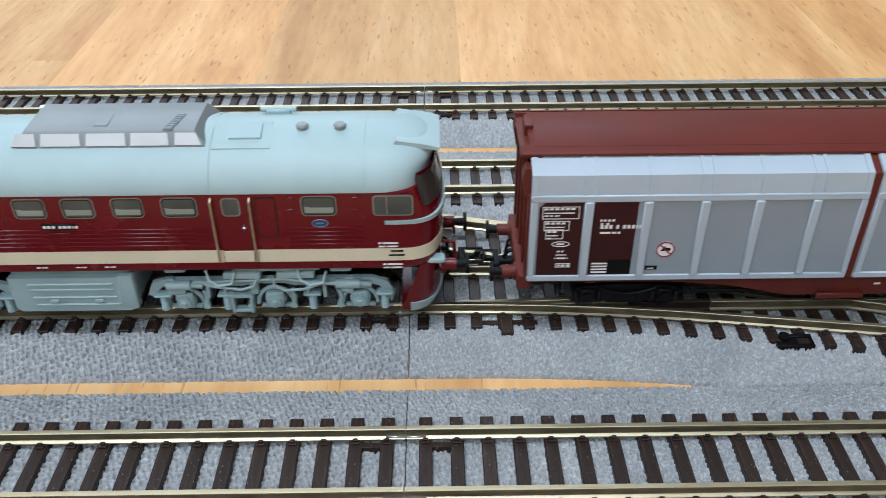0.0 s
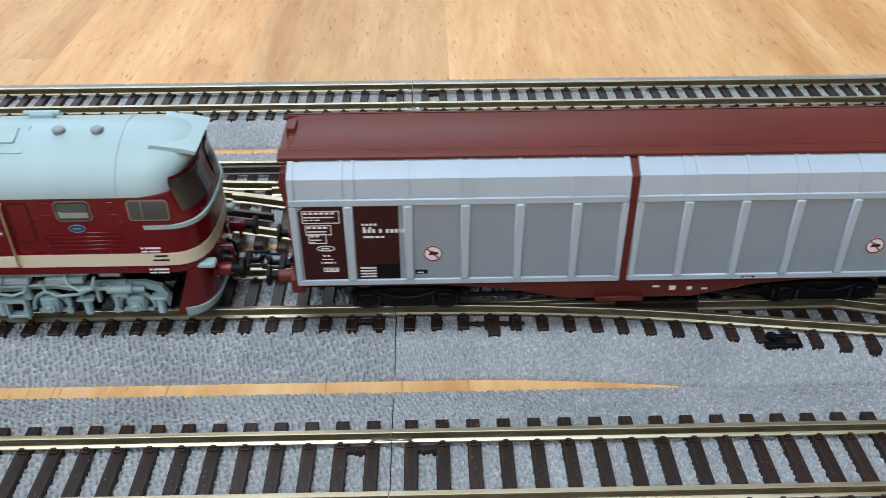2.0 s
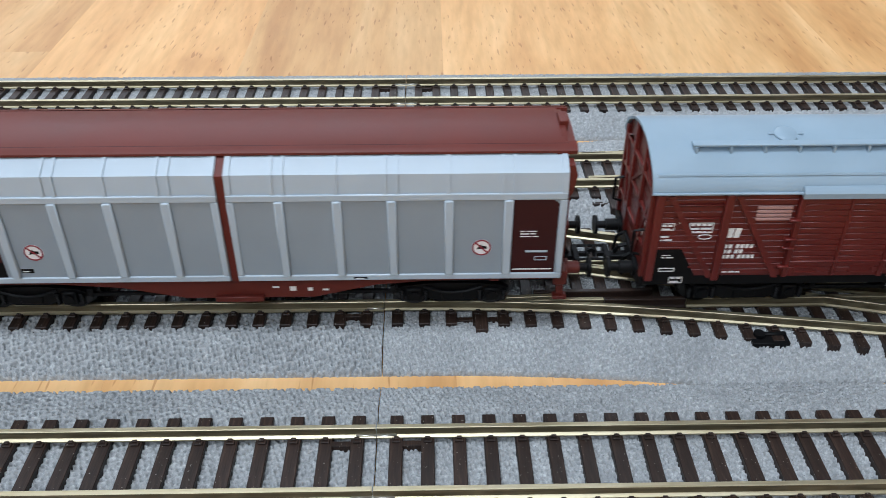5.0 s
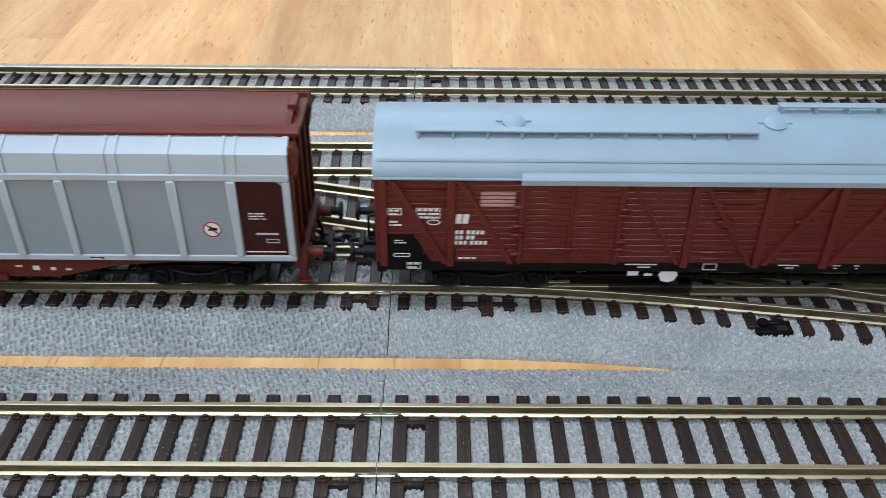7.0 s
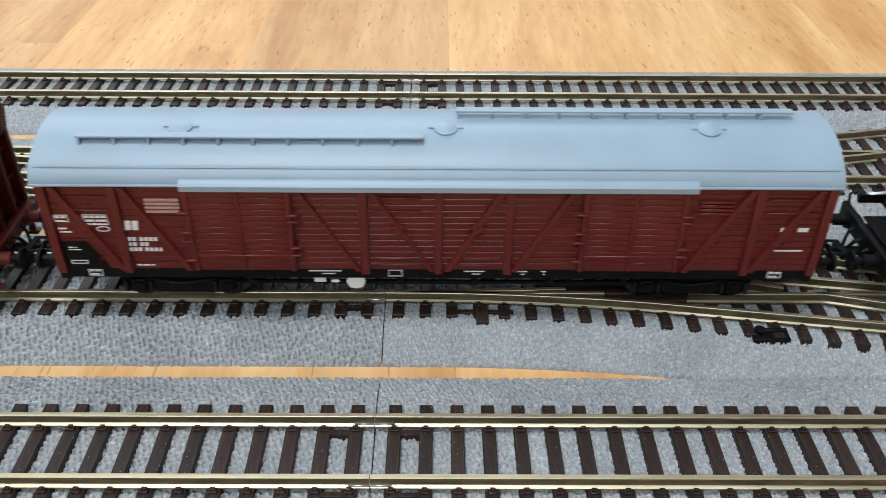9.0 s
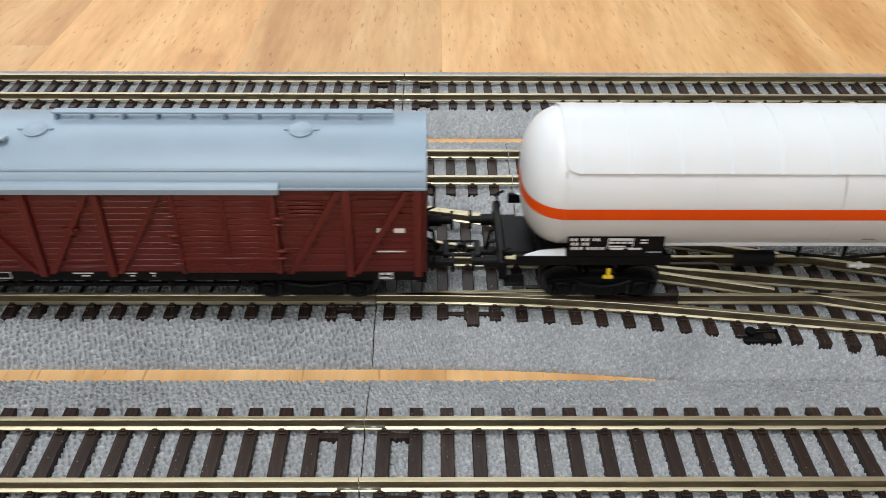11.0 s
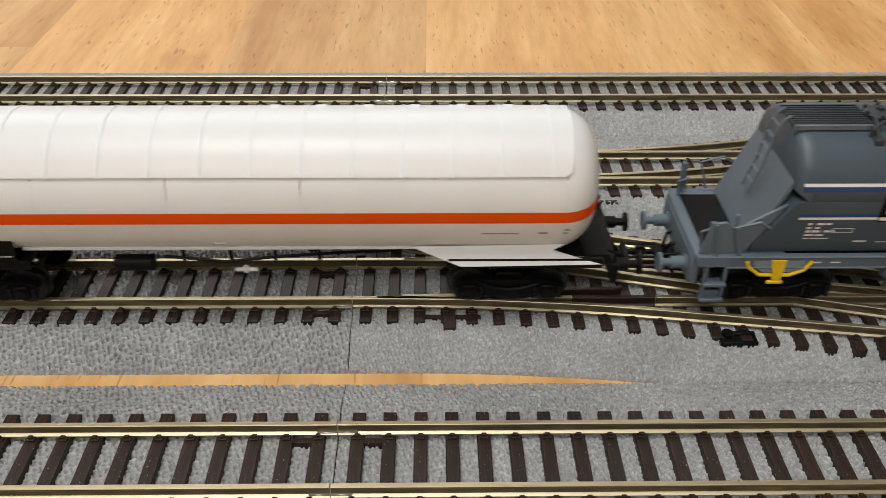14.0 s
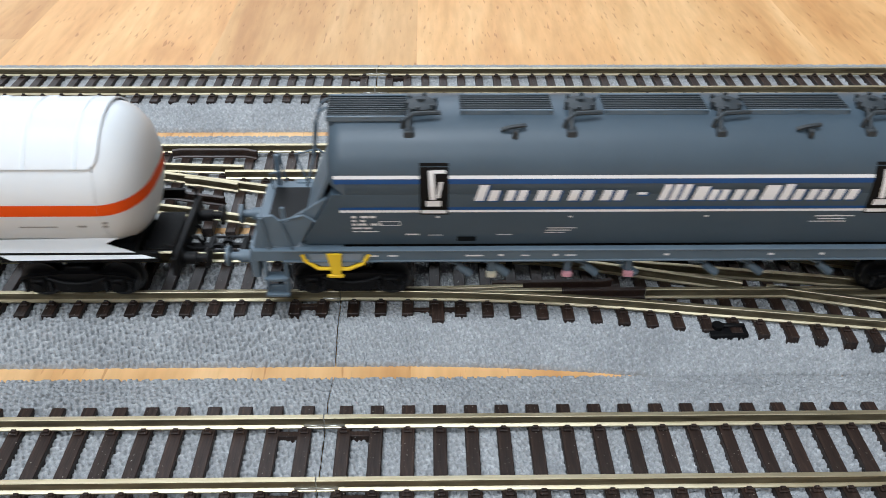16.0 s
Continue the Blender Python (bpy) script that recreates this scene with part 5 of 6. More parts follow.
# ---- covered van ----
def covered_van():
    V = empty("covered_goods_van", (228.8, YB, HEAD), "oxide-red planked goods van with pale blue-grey roof", "model wagon")
    E = 70.1
    rp = [(-12.8, 27.9), (-12.85, 28.3), (-12.35, 29.5), (-11.5, 30.6), (-10.4, 31.5), (-8.7, 32.5), (-6.2, 33.65), (-3.2, 34.4), (0, 34.65)]
    shell = mirror(rp) + list(reversed(mirror([(y * 0.962, z - 0.45) for y, z in rp])))
    part("roof", prism(B(), shell, -E - 0.9, E + 0.9), ROOFBLUE, V, "pale blue-grey barrel roof")
    for s in (-1, 1):
        part("roof_ridge", prism(B(), [(s * 11.2, 30.75), (s * 11.5, 30.85), (s * 11.3, 31.15), (s * 11.0, 31.1)], -E, E), ROOFBLUE, V)
        y0, y1 = sorted((s * 12.8, s * 13.35))
        part("gutter", box(B(), -E - 0.9, E + 0.9, y0, y1, 28.0, 28.4, 0.1), ROOFBLUE, V)
    walls = part("body", box(B(), -E, E, -12.1, 12.1, 9.6, 28.0, 0.15), VANRED, V, "oxide-red body")
    n = 14
    bolt = None
    for s in (-1, 1):
        yo = s * 12.35
        # planks
        for k in range(n):
            z0 = 10.0 + k * (17.8 / n)
            y0, y1 = sorted((s * 12.05, yo - s * 0.1))
            part("plank", box(B(), -E, E, y0, y1, z0 + 0.04, z0 + 17.8 / n - 0.04, 0.12), VANRED, walls)
        def post(x, w=0.75):
            y0, y1 = sorted((s * 12.2, s * 13.2))
            part("post", box(B(), x - w, x + w, y0, y1, 9.2, 27.9, 0.15), VANRED, V)
        for x in (-69.4, -57.1, -13.3, 0.1, 12.9, 56.9, 69.4):
            post(x)
        def brace(xa, za, xb, zb, w=0.62):
            bm = B()
            y0, y1 = sorted((s * 12.2, s * 13.05))
            plate(bm, [(xa - w, za), (xa + w, za), (xb + w, zb), (xb - w, zb)], y0, y1)
            part("brace", bm, VANRED, V)
        brace(-67.6, 27.6, -58.0, 9.8)
        brace(-55.6, 27.6, -45.8, 9.8)
        brace(67.6, 27.6, 58.0, 9.8)
        brace(55.6, 27.6, 45.8, 9.8)
        brace(11.8, 27.6, 1.8, 9.8)
        brace(24.4, 27.6, 14.2, 9.8)
        brace(-12.2, 27.6, -1.0, 9.8, 0.4)
        brace(-25.0, 27.6, -14.6, 9.8, 0.4)
        # doors: each of two leaves on a rail
        for a, b in ((-44.8, -26.0), (25.8, 44.4)):
            y0, y1 = sorted((s * 12.3, s * 13.1))
            d = part("sliding_door", box(B(), a, b, y0, y1, 10.1, 27.6, 0.12), VANRED, V)
            m = (a + b) / 2
            for k in range(n - 1):
                z0 = 11.0 + k * (16.2 / (n - 1))
                y2, y3 = sorted((s * 13.0, s * 13.25))
                for c0, c1 in ((a + 1.0, m - 0.35), (m + 0.35, b - 1.0)):
                    part("plank", box(B(), c0, c1, y2, y3, z0 + 0.04, z0 + 16.2 / (n - 1) - 0.04, 0.12), VANRED, d)
            y2, y3 = sorted((s * 13.0, s * 13.45))
            for x in (a + 0.5, b - 0.5):
                part("door_stile", box(B(), x - 0.5, x + 0.5, y2, y3, 10.1, 27.6, 0.12), VANRED, d)
            part("door_gap", box(B(), m - 0.3, m + 0.3, *sorted((s * 13.0, s * 13.38)), 10.3, 27.5, 0.1), VANRED, d)
            part("door_rail", box(B(), a, b, y2, y3, 13.3, 13.75, 0.1), VANRED, d)
            y2, y3 = sorted((s * 13.1, s * 13.9))
            for x, z in ((a - 0.2, 22.6), (a - 0.2, 18.5), (a - 0.2, 16.6), (a - 0.2, 12.4), (b + 0.2, 20.9), (b + 0.2, 22.2), (b + 0.2, 15.2), (b + 0.2, 13.6)):
                part("door_catch", box(B(), x - 1.0, x + 1.0, y2, y3, z, z + 0.45, 0.12), VANRED, d)
            for x in (a + 2.0, b - 6.5):
                bm = B()
                for a0, a1, z0, z1 in ((x, x + 4.5, 11.0, 11.25), (x, x + 4.5, 12.2, 12.45), (x, x + 0.3, 11.0, 12.4), (x + 4.2, x + 4.5, 11.0, 12.4)):
                    box(bm, a0, a1, min(s * 13.0, s * 13.4), max(s * 13.0, s * 13.4), z0, z1)
                part("door_step", bm, VANRED, d)
        y0, y1 = sorted((s * 12.6, s * 14.0))
        bm = B()
        prism(bm, [(s * 12.7, 27.9), (s * 13.95, 27.5), (s * 13.95, 28.5), (s * 13.2, 29.3), (s * 12.6, 29.4)], -44.8, 45.4)
        part("door_canopy", bm, ROOFBLUE, V, "pale blue-grey rain strip over the doors")
        # ventilation louvres
        for x0, mat in ((-51.8, WHITE if s < 0 else VANRED), (46.4, VANRED)):
            bm = B()
            for k in range(4):
                box(bm, x0, x0 + 6.2, min(s * 12.3, s * 12.75), max(s * 12.3, s * 12.75), 22.3 + k * 0.8, 22.85 + k * 0.8, 0.08)
            part("louvre", bm, LOUVRE if mat is WHITE else VANRED, V)
        for x0 in (-66.3, -11.3, 58.6):
            bm = B()
            for z in (22.6, 25.4):
                box(bm, x0, x0 + 8.4, min(s * 12.3, s * 12.7), max(s * 12.3, s * 12.7), z, z + 0.28, 0.08)
            part("flap_strip", bm, VANRED, V)
        for x0 in (-10.6, 3.8):
            bm = B()
            for z in (10.9, 12.3):
                box(bm, x0, x0 + 7, min(s * 12.3, s * 12.7), max(s * 12.3, s * 12.7), z, z + 0.25, 0.08)
            part("flap_strip", bm, VANRED, V)
        for x in (-7.2, 7.2):
            bm = cyl(B(), (x, s * 12.3, 19.4), (x, s * 13.4, 19.4), 0.8, 10)
            box(bm, x - 1.6, x + 1.6, min(s * 12.3, s * 13.0), max(s * 12.3, s * 13.0), 19.1, 19.7, 0.1)
            part("catch", bm, VANRED, V)
        # rivets along the posts
        for x in (-20, -8.5, 4, 8.6, 20, -62, 62, 50):
            for z in (12, 16, 20, 24):
                if bolt is None:
                    bolt = part("bolt", cyl(B(), (0, -0.16, 0), (0, 0.16, 0), 0.2, 6), VANRED, V, at=(x + (z % 3), s * 12.4, z))
                else:
                    share("bolt", bolt.data, V, (x + (z % 3), s * 12.4, z))
        # black sole bar, black corner field
        y0, y1 = sorted((s * 11.0, s * 12.0))
        part("sole_bar", box(B(), -E, E, y0, y1, 7.5, 9.75, 0.12), BLACK, V)
        bm = B()
        plate(bm, [(-68.6, 9.8), (-60.6, 9.8), (-63.9, 15.9), (-68.6, 15.9)], min(s * 12.3, s * 12.42), max(s * 12.3, s * 12.42))
        part("black_corner", bm, BLACK, V)
        yy = s * 12.44
        framed(V, -68.6, -66.0, 20.2, 21.7, yy)
        bars(V, -68.3, 21.0, [(0, (0.8, 0.8), 0.4), (0, (1.6,), 0.35)], yy)
        bars(V, -68.2, 18.6, [(0, (1.4,), 0.35), (0, (0.3, 1.6), 0.3)], yy)
        framed(V, -63.4, -59.0, 19.6, 21.8, yy)
        bars(V, -63.1, 21.1, [(0, (0.75,) * 4, 0.45), (0, (1.6, 2.0), 0.4), (0, (0.9, 1.0, 1.2), 0.4)], yy)
        bars(V, -65.2, 21.6, [(0, (0.8,), 0.35)], yy)
        bm = B()
        tube(bm, [(-60.2 + 1.2 * math.cos(k * math.tau / 12), yy, 18.7 + 0.5 * math.sin(k * math.tau / 12)) for k in range(13)], 0.09, 4)
        part("printed_oval", bm, WHITEPRINT, V)
        bars(V, -56.3, 18.5, [(0, (1.05, 1.05), 2.0), (0, (0.6, 0.6, -0.2, 0.6, 0.6, 0.6, 0.6), 0.8), (0, (0.55, 0.6, -0.2, 0.6, 0.6), 0.8), (-0.1, (0.6, 0.6, 0.6, -0.1, 0.6, 0.6, 0.6, 0.5), 0.8)], yy, lean=0.12)
        bars(V, -55.6, 10.6, [(0, (0.9, 1.1, 0.8), 0.3)], yy)
        framed(V, -67.6, -64.6, 11.0, 11.8, yy - 0.03 if s < 0 else yy + 0.12)
        bars(V, -67.4, 14.6, [(0, (1.0, 0.3), 0.18), (0, (0.5, 1.4), 0.2)], s * 12.5)
        for x in (-65.2, 62.0):
            framed(V, x, x + 2.6, 7.9, 9.4, s * 12.02)
            bars(V, x + 0.3, 8.9, [(0, (0.8, 0.9), 0.4), (0, (1.6,), 0.3)], s * 12.04)
        bars(V, 62.0, 18.7, [(0, (1.0, -1.6, 1.9), 0.9)], yy)
        bars(V, 61.8, 14.4, [(0, (5.2,), 0.3)], yy)
        for x, w in ((-24, 6), (-17.2, 0), (5.0, 3.8), (14.8, 2.0), (19.4, 1.0)):
            if w:
                bars(V, x, 9.1, [(0, (w,), 0.25), (w * 0.4, (w * 0.4,), 0.2)], s * 12.02)
        framed(V, -9.2, -6.6, 8.0, 9.5, s * 12.02)
        # tare plates under the sole bar
        bm = box(B(), -23.2, -21.1, min(s * 11.6, s * 11.8), max(s * 11.6, s * 11.8), 6.4, 7.6, 0.05)
        part("white_plate", bm, WHITEPRINT, V)
        bm = box(B(), -20.0, -18.5, min(s * 11.6, s * 11.8), max(s * 11.6, s * 11.8), 6.3, 6.9, 0.05)
        part("white_plate", bm, WHITEPRINT, V)
        bm = B()
        plate(bm, [(-16.6, 7.7), (-17.2, 6.6), (-16.6, 5.2), (-15.4, 4.9), (-14.2, 5.2), (-13.6, 6.6), (-13.9, 7.4), (-15.2, 7.9)], min(s * 11.6, s * 11.8), max(s * 11.6, s * 11.8))
        part("white_plate", bm, WHITEPRINT, V, "white brake changeover plate")
        # running boards on the roof
        for a, b, yb in ((-63.5, -2.6, -6.4), (3.2, 64.8, 1.4)):
            if s < 0:
                zc = 33.8 if yb < 0 else 35.2
                rb = part("running_board", box(B(), a, b, yb - 0.9, yb + 0.9, zc + 0.5, zc + 0.9, 0.1), ROOFBLUE, V)
                x = a + 0.6
                while x < b:
                    part("bracket", box(B(), x - 0.2, x + 0.2, yb - 1.1, yb + 0.9, zc - 0.8, zc + 0.5), ROOFBLUE, rb)
                    x += 6.1
        if s < 0:
            # flat round vent covers lying on the slope of the roof
            for x in (-45.9, 1.4, 48.6):
                c, up = Vector((x, -3.0, 34.42)), Vector((0, -0.2, 0.98)).normalized()
                bm = cyl(B(), c - up * 0.5, c + up * 0.3, 2.15, 28)
                cyl(bm, c + up * 0.3, c + up * 0.42, 1.9, 28, 1.7)
                for d in (-2.6, 2.6):
                    box(bm, x + d - 0.5, x + d + 0.5, -3.3, -2.7, 34.2, 34.75, 0.1)
                part("roof_vent", bm, ROOFBLUE, V)
    for e in (-1, 1):
        # framed end wall under the arch of the roof
        arch = [(-11.95, 9.6), (-12.0, 27.6)] + [(y * 0.965, z - 0.42) for y, z in rp[2:]]
        x0, x1 = sorted((e * (E - 0.6), e * (E + 0.1)))
        ew = part("end_wall", prism(B(), mirror(arch), x0, x1), VANRED, V, "oxide-red framed end wall")
        top = lambda y: float(np.interp(-abs(y), [p[0] for p in arch[2:]], [p[1] for p in arch[2:]])) if abs(y) < 11.9 else 27.5
        x0, x1 = sorted((e * (E + 0.05), e * (E + 0.85)))
        for y in (-11.4, -4.0, 4.0, 11.4):
            part("end_post", box(B(), x0, x1, y - 0.55, y + 0.55, 9.4, top(y) - 0.3, 0.12), VANRED, ew)
        x2 = e * (E + 0.7)
        for z in (14.5, 21.0, 27.3):
            part("end_rail", box(B(), min(e * (E + 0.05), x2), max(e * (E + 0.05), x2), -11.2, 11.2, z, z + 0.7, 0.1), VANRED, ew)
        for ya, yb, za, zb in ((-10.8, -4.6, 27.2, 10), (10.8, 4.6, 27.2, 10), (-3.4, 3.4, 27.3, 21.6), (-9.6, -4.6, 28.0, 30.8), (9.6, 4.6, 28.0, 30.8)):
            bm = B()
            loft(bm, [[(x, ya - 0.45, za), (x, ya + 0.45, za), (x, yb + 0.45, zb), (x, yb - 0.45, zb)] for x in (e * (E + 0.05), e * (E + 0.65))])
            part("end_brace", bm, VANRED, ew)
        for z0 in range(10, 27, 2):
            part("end_plank", box(B(), min(e * (E + 0.05), e * (E + 0.25)), max(e * (E + 0.05), e * (E + 0.25)), -11, 11, z0 + 0.08, z0 + 1.92, 0.06), VANRED, ew)
        for y, z in ((-9.4, 23.5), (-8.0, 19.0), (-6.8, 16.2)):
            bm = B()
            for k in range(3):
                x0, x1 = sorted((e * (E + 0.2), e * (E + 0.32)))
                box(bm, x0, x1, y - 1.2 + k * 0.8, y - 0.7 + k * 0.8, z, z + 0.9)
            part("lettering", bm, WHITEPRINT, ew)
        part("buffer_beam", box(B(), min(e * (E - 1), e * (E + 0.8)), max(e * (E - 1), e * (E + 0.8)), -11.5, 11.5, 6.6, 9.6, 0.2), BLACK, V)
        buffers(V, e * (E + 0.7), e, 8.4, BLACK, BLACK, 7.3, 5.4)
        coupler(V, e * (E + 0.5), e, 5.8, 7.5)
        goods_bogie(V, e * 49.0, 17.0)
    brake_gear(V, -39, 39)
    for s in (-1, 1):
        part("truss", box(B(), -30, 30, s * 6 - 0.4, s * 6 + 0.4, 5.8, 7.6, 0.1), BLACK, V)
    part("underframe", box(B(), -E + 1, E - 1, -10.9, 10.9, 8.2, 9.65), BLACK, V)
    # hand rail at the brake end
    for y in (-9.5, 9.5):
        part("hand_rail", tube(B(), [(E + 0.6, y, 9.5), (E + 2.2, y, 10.2), (E + 2.2, y, 15), (E + 0.6, y, 15.6)], 0.28, 6), BLACK, V)
        part("hand_rail", tube(B(), [(-E - 0.5, y, 18.5), (-E - 2.2, y, 18.2), (-E - 2.2, y, 13.4), (-E - 0.5, y, 12.8)], 0.28, 6), BLACK, V)
    return V


HOPPERDARK = plastic("dark_slate_paint", (0.03, 0.038, 0.044), 0.55, vary=0.15)
LEVERPLATE = plastic("pale_blue_grey_paint", (0.22, 0.265, 0.31), 0.5)
LOUVRE = plastic("pink_grey_paint", (0.42, 0.24, 0.22), 0.45)


# ---- gas tank wagon ----
def tank_wagon():
    T = empty("gas_tank_wagon", (383.8, YB, HEAD), "white gas tank wagon with an orange stripe, black bogies", "model wagon")
    R0, ZC, E = 13.0, 23.6, 66.5

    def ring(x, r, n=64, z=ZC):
        return [(x, -r * math.cos(k * math.tau / n), z + r * math.sin(k * math.tau / n)) for k in range(n)]
    bm = B()
    dome = [(E - 7.6 * (1 - math.sin(a)), R0 * math.cos(a) ** 0.7) for a in [k * math.pi / 2 / 12 for k in range(12)]]
    rings = [ring(-x, r) for x, r in reversed(dome)] + [ring(x, r) for x, r in dome]
    loft(bm, rings)
    tank = part("tank", bm, WHITE, T, "glossy white tank barrel")
    # sun shield over the upper half
    bm = B()
    a0, a1 = radians(30.5), radians(149.5)
    n = 40
    xs = [-59.8, -59.2, -57.6, 57.2, 59.0, 60.0, 60.5]
    ang = {xs[0]: 0.16, xs[-1]: 0.22, xs[-2]: 0.07, xs[1]: 0.05}
    outer, inner = [], []
    for x in xs:
        t = ang.get(x, 0.0)
        rr = R0 + 0.42 if abs(x) < 61 else R0 + 0.35
        an = [a0 + t + (a1 - a0 - 2 * t) * k / n for k in range(n + 1)]
        outer.append([(x, -rr * math.cos(a), ZC + rr * math.sin(a)) for a in an])
        inner.append([(x, -(rr - 0.35) * math.cos(a), ZC + (rr - 0.35) * math.sin(a)) for a in an])
    loft(bm, [o + list(reversed(i)) for o, i in zip(outer, inner)])
    sh = part("sun_shield", bm, WHITE, T, "white sun shield sheet over the barrel")
    for i in range(14):
        x = -57.0 + i * 8.75
        bm = B()
        rr = R0 + 0.56
        an = [a0 + (a1 - a0) * k / n for k in range(n + 1)]
        loft(bm, [[(x - 0.19, -q * math.cos(a), ZC + q * math.sin(a)) for a in an] + [(x + 0.19, -q * math.cos(a), ZC + q * math.sin(a)) for a in reversed(an)] for q in (rr - 0.2, rr)])
        part("shield_seam", bm, WHITE, sh)
    for x in (-59.5, -33.6, -10.5, 12.8, 36.0, 59.4):
        bm = B()
        an = [radians(-80) + radians(112) * k / 30 for k in range(31)]
        for s in (-1, 1):
            loft(bm, [[(x - 0.12, s * q * math.cos(a), ZC + q * math.sin(a)) for a in an] + [(x + 0.12, s * q * math.cos(a), ZC + q * math.sin(a)) for a in reversed(an)] for q in (R0 - 0.2, R0 + 0.05)])
        part("weld_seam", bm, WHITE, tank)
    # orange stripe right round
    bm = B()
    full = dome
    prof = [(-x, r) for x, r in reversed(full)] + full
    rows = []
    for s in (-1, 1):
        for x, r in (prof if s < 0 else list(reversed(prof))):
            sgn = 1 if x > 0 else -1
            rows.append([(x + sgn * (0.06 if r < R0 * 0.98 else 0), s * (math.sqrt(max(r * r - (z - ZC) ** 2, 0.05)) + 0.06), z) for z in (21.75, 22.9, 24.05)])
    loft(bm, rows + rows[:1], False)
    part("orange_stripe", bm, ORANGE, T, "orange warning stripe round the barrel")
    for s in (-1, 1):
        y = s * 11.6
        # lettered black panel at one end
        bm = B()
        loft(bm, [[(-58.3, s * 11.2, 17.7), (-40.4, s * 11.2, 17.7), (-40.4, s * 11.8, 13.0), (-58.0, s * 11.8, 13.0)], [(-58.3, s * 10.7, 17.7), (-40.4, s * 10.7, 17.7), (-40.4, s * 11.3, 13.0), (-58.0, s * 11.3, 13.0)]])
        bp = part("black_panel", bm, BLACK, T, "black lettered panel on the frame")
        yy = s * 11.86
        bars(bp, -57.8, 16.5, [(0, (0.5, 0.5, -0.2, 0.6, 0.6, -0.2, 0.5, 0.5), 0.6), (0.2, (0.5, 0.5, -0.2, 0.5, 0.5), 0.6), (0.2, (0.55, 0.55, 0.55, -0.2, 0.5, 0.5, 0.5, 0.3, 0.5), 0.55)], yy)
        bars(bp, -50.6, 16.6, [(0, (4.2,), 0.3), (0, (0.8, 0.9, 0.9, 0.8), 0.4), (0, (3.0,), 0.25), (0.3, (2.4, -0.4, 2.4), 0.4)], yy)
        framed(bp, -50.9, -46.2, 14.9, 17.1, yy)
        bars(bp, -44.9, 16.6, [(0, (1.2,), 0.25), (0, (1.2,), 0.25)], yy)
        bars(bp, -43.5, 14.0, [(0, (2.6,), 0.12)], yy)
        bm = B()
        loft(bm, [[(-66.5, s * 11.2, 12.6), (-58.3, s * 11.2, 12.6), (-58.3, s * 10.6, 13.9), (-63, s * 10.6, 13.4)], [(-66.5, s * 10.6, 12.4), (-58.3, s * 10.6, 12.4), (-58.3, s * 10.0, 13.7), (-63, s * 10.0, 13.2)]])
        part("white_saddle", bm, WHITE, T)
        # white saddle plate at the other end
        bm = B()
        o = [(31.6, 14.6), (60.4, 14.9), (58.0, 14.0), (67.0, 11.8), (41.0, 11.5)]
        loft(bm, [[(x, s * (9.4 + (15.2 - z) * 0.7), z) for x, z in o], [(x, s * (9.0 + (15.2 - z) * 0.7), z - 0.2) for x, z in o]])
        part("white_saddle", bm, WHITE, T, "white saddle plate over the bogie")
        # end frames
        for e in (-1, 1):
            a, b = sorted((e * 38.5, e * 67.5))
            part("sole_bar", box(B(), a, b, s * 10.9 - 0.5, s * 10.9 + 0.5, 10.6, 12.7, 0.15), BLACK, T)
    part("skirt", box(B(), -40, 34, -9.3, 9.3, 13.6, 14.3, 0.1), WHITE, T, "white skirt along the belly")
    for x, z, w, h in ((44.6, 19.0, 6.6, 0.25), (54.8, 19.1, 1.6, 0.5), (59.4, 19.9, 0.9, 0.35), (59.2, 19.0, 0.9, 0.3), (-4.0, 16.2, 2.6, 0.35)):
        yb = -math.sqrt(R0 ** 2 - (z + h / 2 - ZC) ** 2)
        bm = B()
        sl = (z + h / 2 - ZC) / -yb
        loft(bm, [[(x, yb - 0.04 - sl * h / 2 * -1, z), (x + w, yb - 0.04 + sl * h / 2, z), (x + w, yb - 0.04 - sl * h / 2, z + h), (x, yb - 0.04 - sl * h / 2, z + h)],
                  [(x, yb + 0.1, z), (x + w, yb + 0.1, z), (x + w, yb + 0.1, z + h), (x, yb + 0.1, z + h)]])
        part("lettering", bm, GREYMETAL, T)
    for e in (-1, 1):
        part("bogie_frame_deck", box(B(), min(e * 39, e * 63), max(e * 39, e * 63), -10.4, 10.4, 10.8, 12.5, 0.2), BLACK, T)
        part("saddle_block", box(B(), min(e * 42, e * 62), max(e * 42, e * 62), -8.0, 8.0, 11.5, 14.2, 0.4), BLACK, T)
        part("draw_gear", box(B(), min(e * 62, e * 69.4), max(e * 62, e * 69.4), -3.6, 3.6, 7.6, 10.2, 0.2), BLACK, T)
        part("buffer_beam", box(B(), min(e * 69.2, e * 70.6), max(e * 69.2, e * 70.6), -11.0, 11.0, 7.0, 11.0, 0.2), BLACK, T)
        buffers(T, e * 70.4, e, 8.6, BLACK, BLACK, 7.3, 5.2)
        coupler(T, e * 70.0, e, 5.8, 7.6)
        goods_bogie(T, e * 50.4, 15.0)
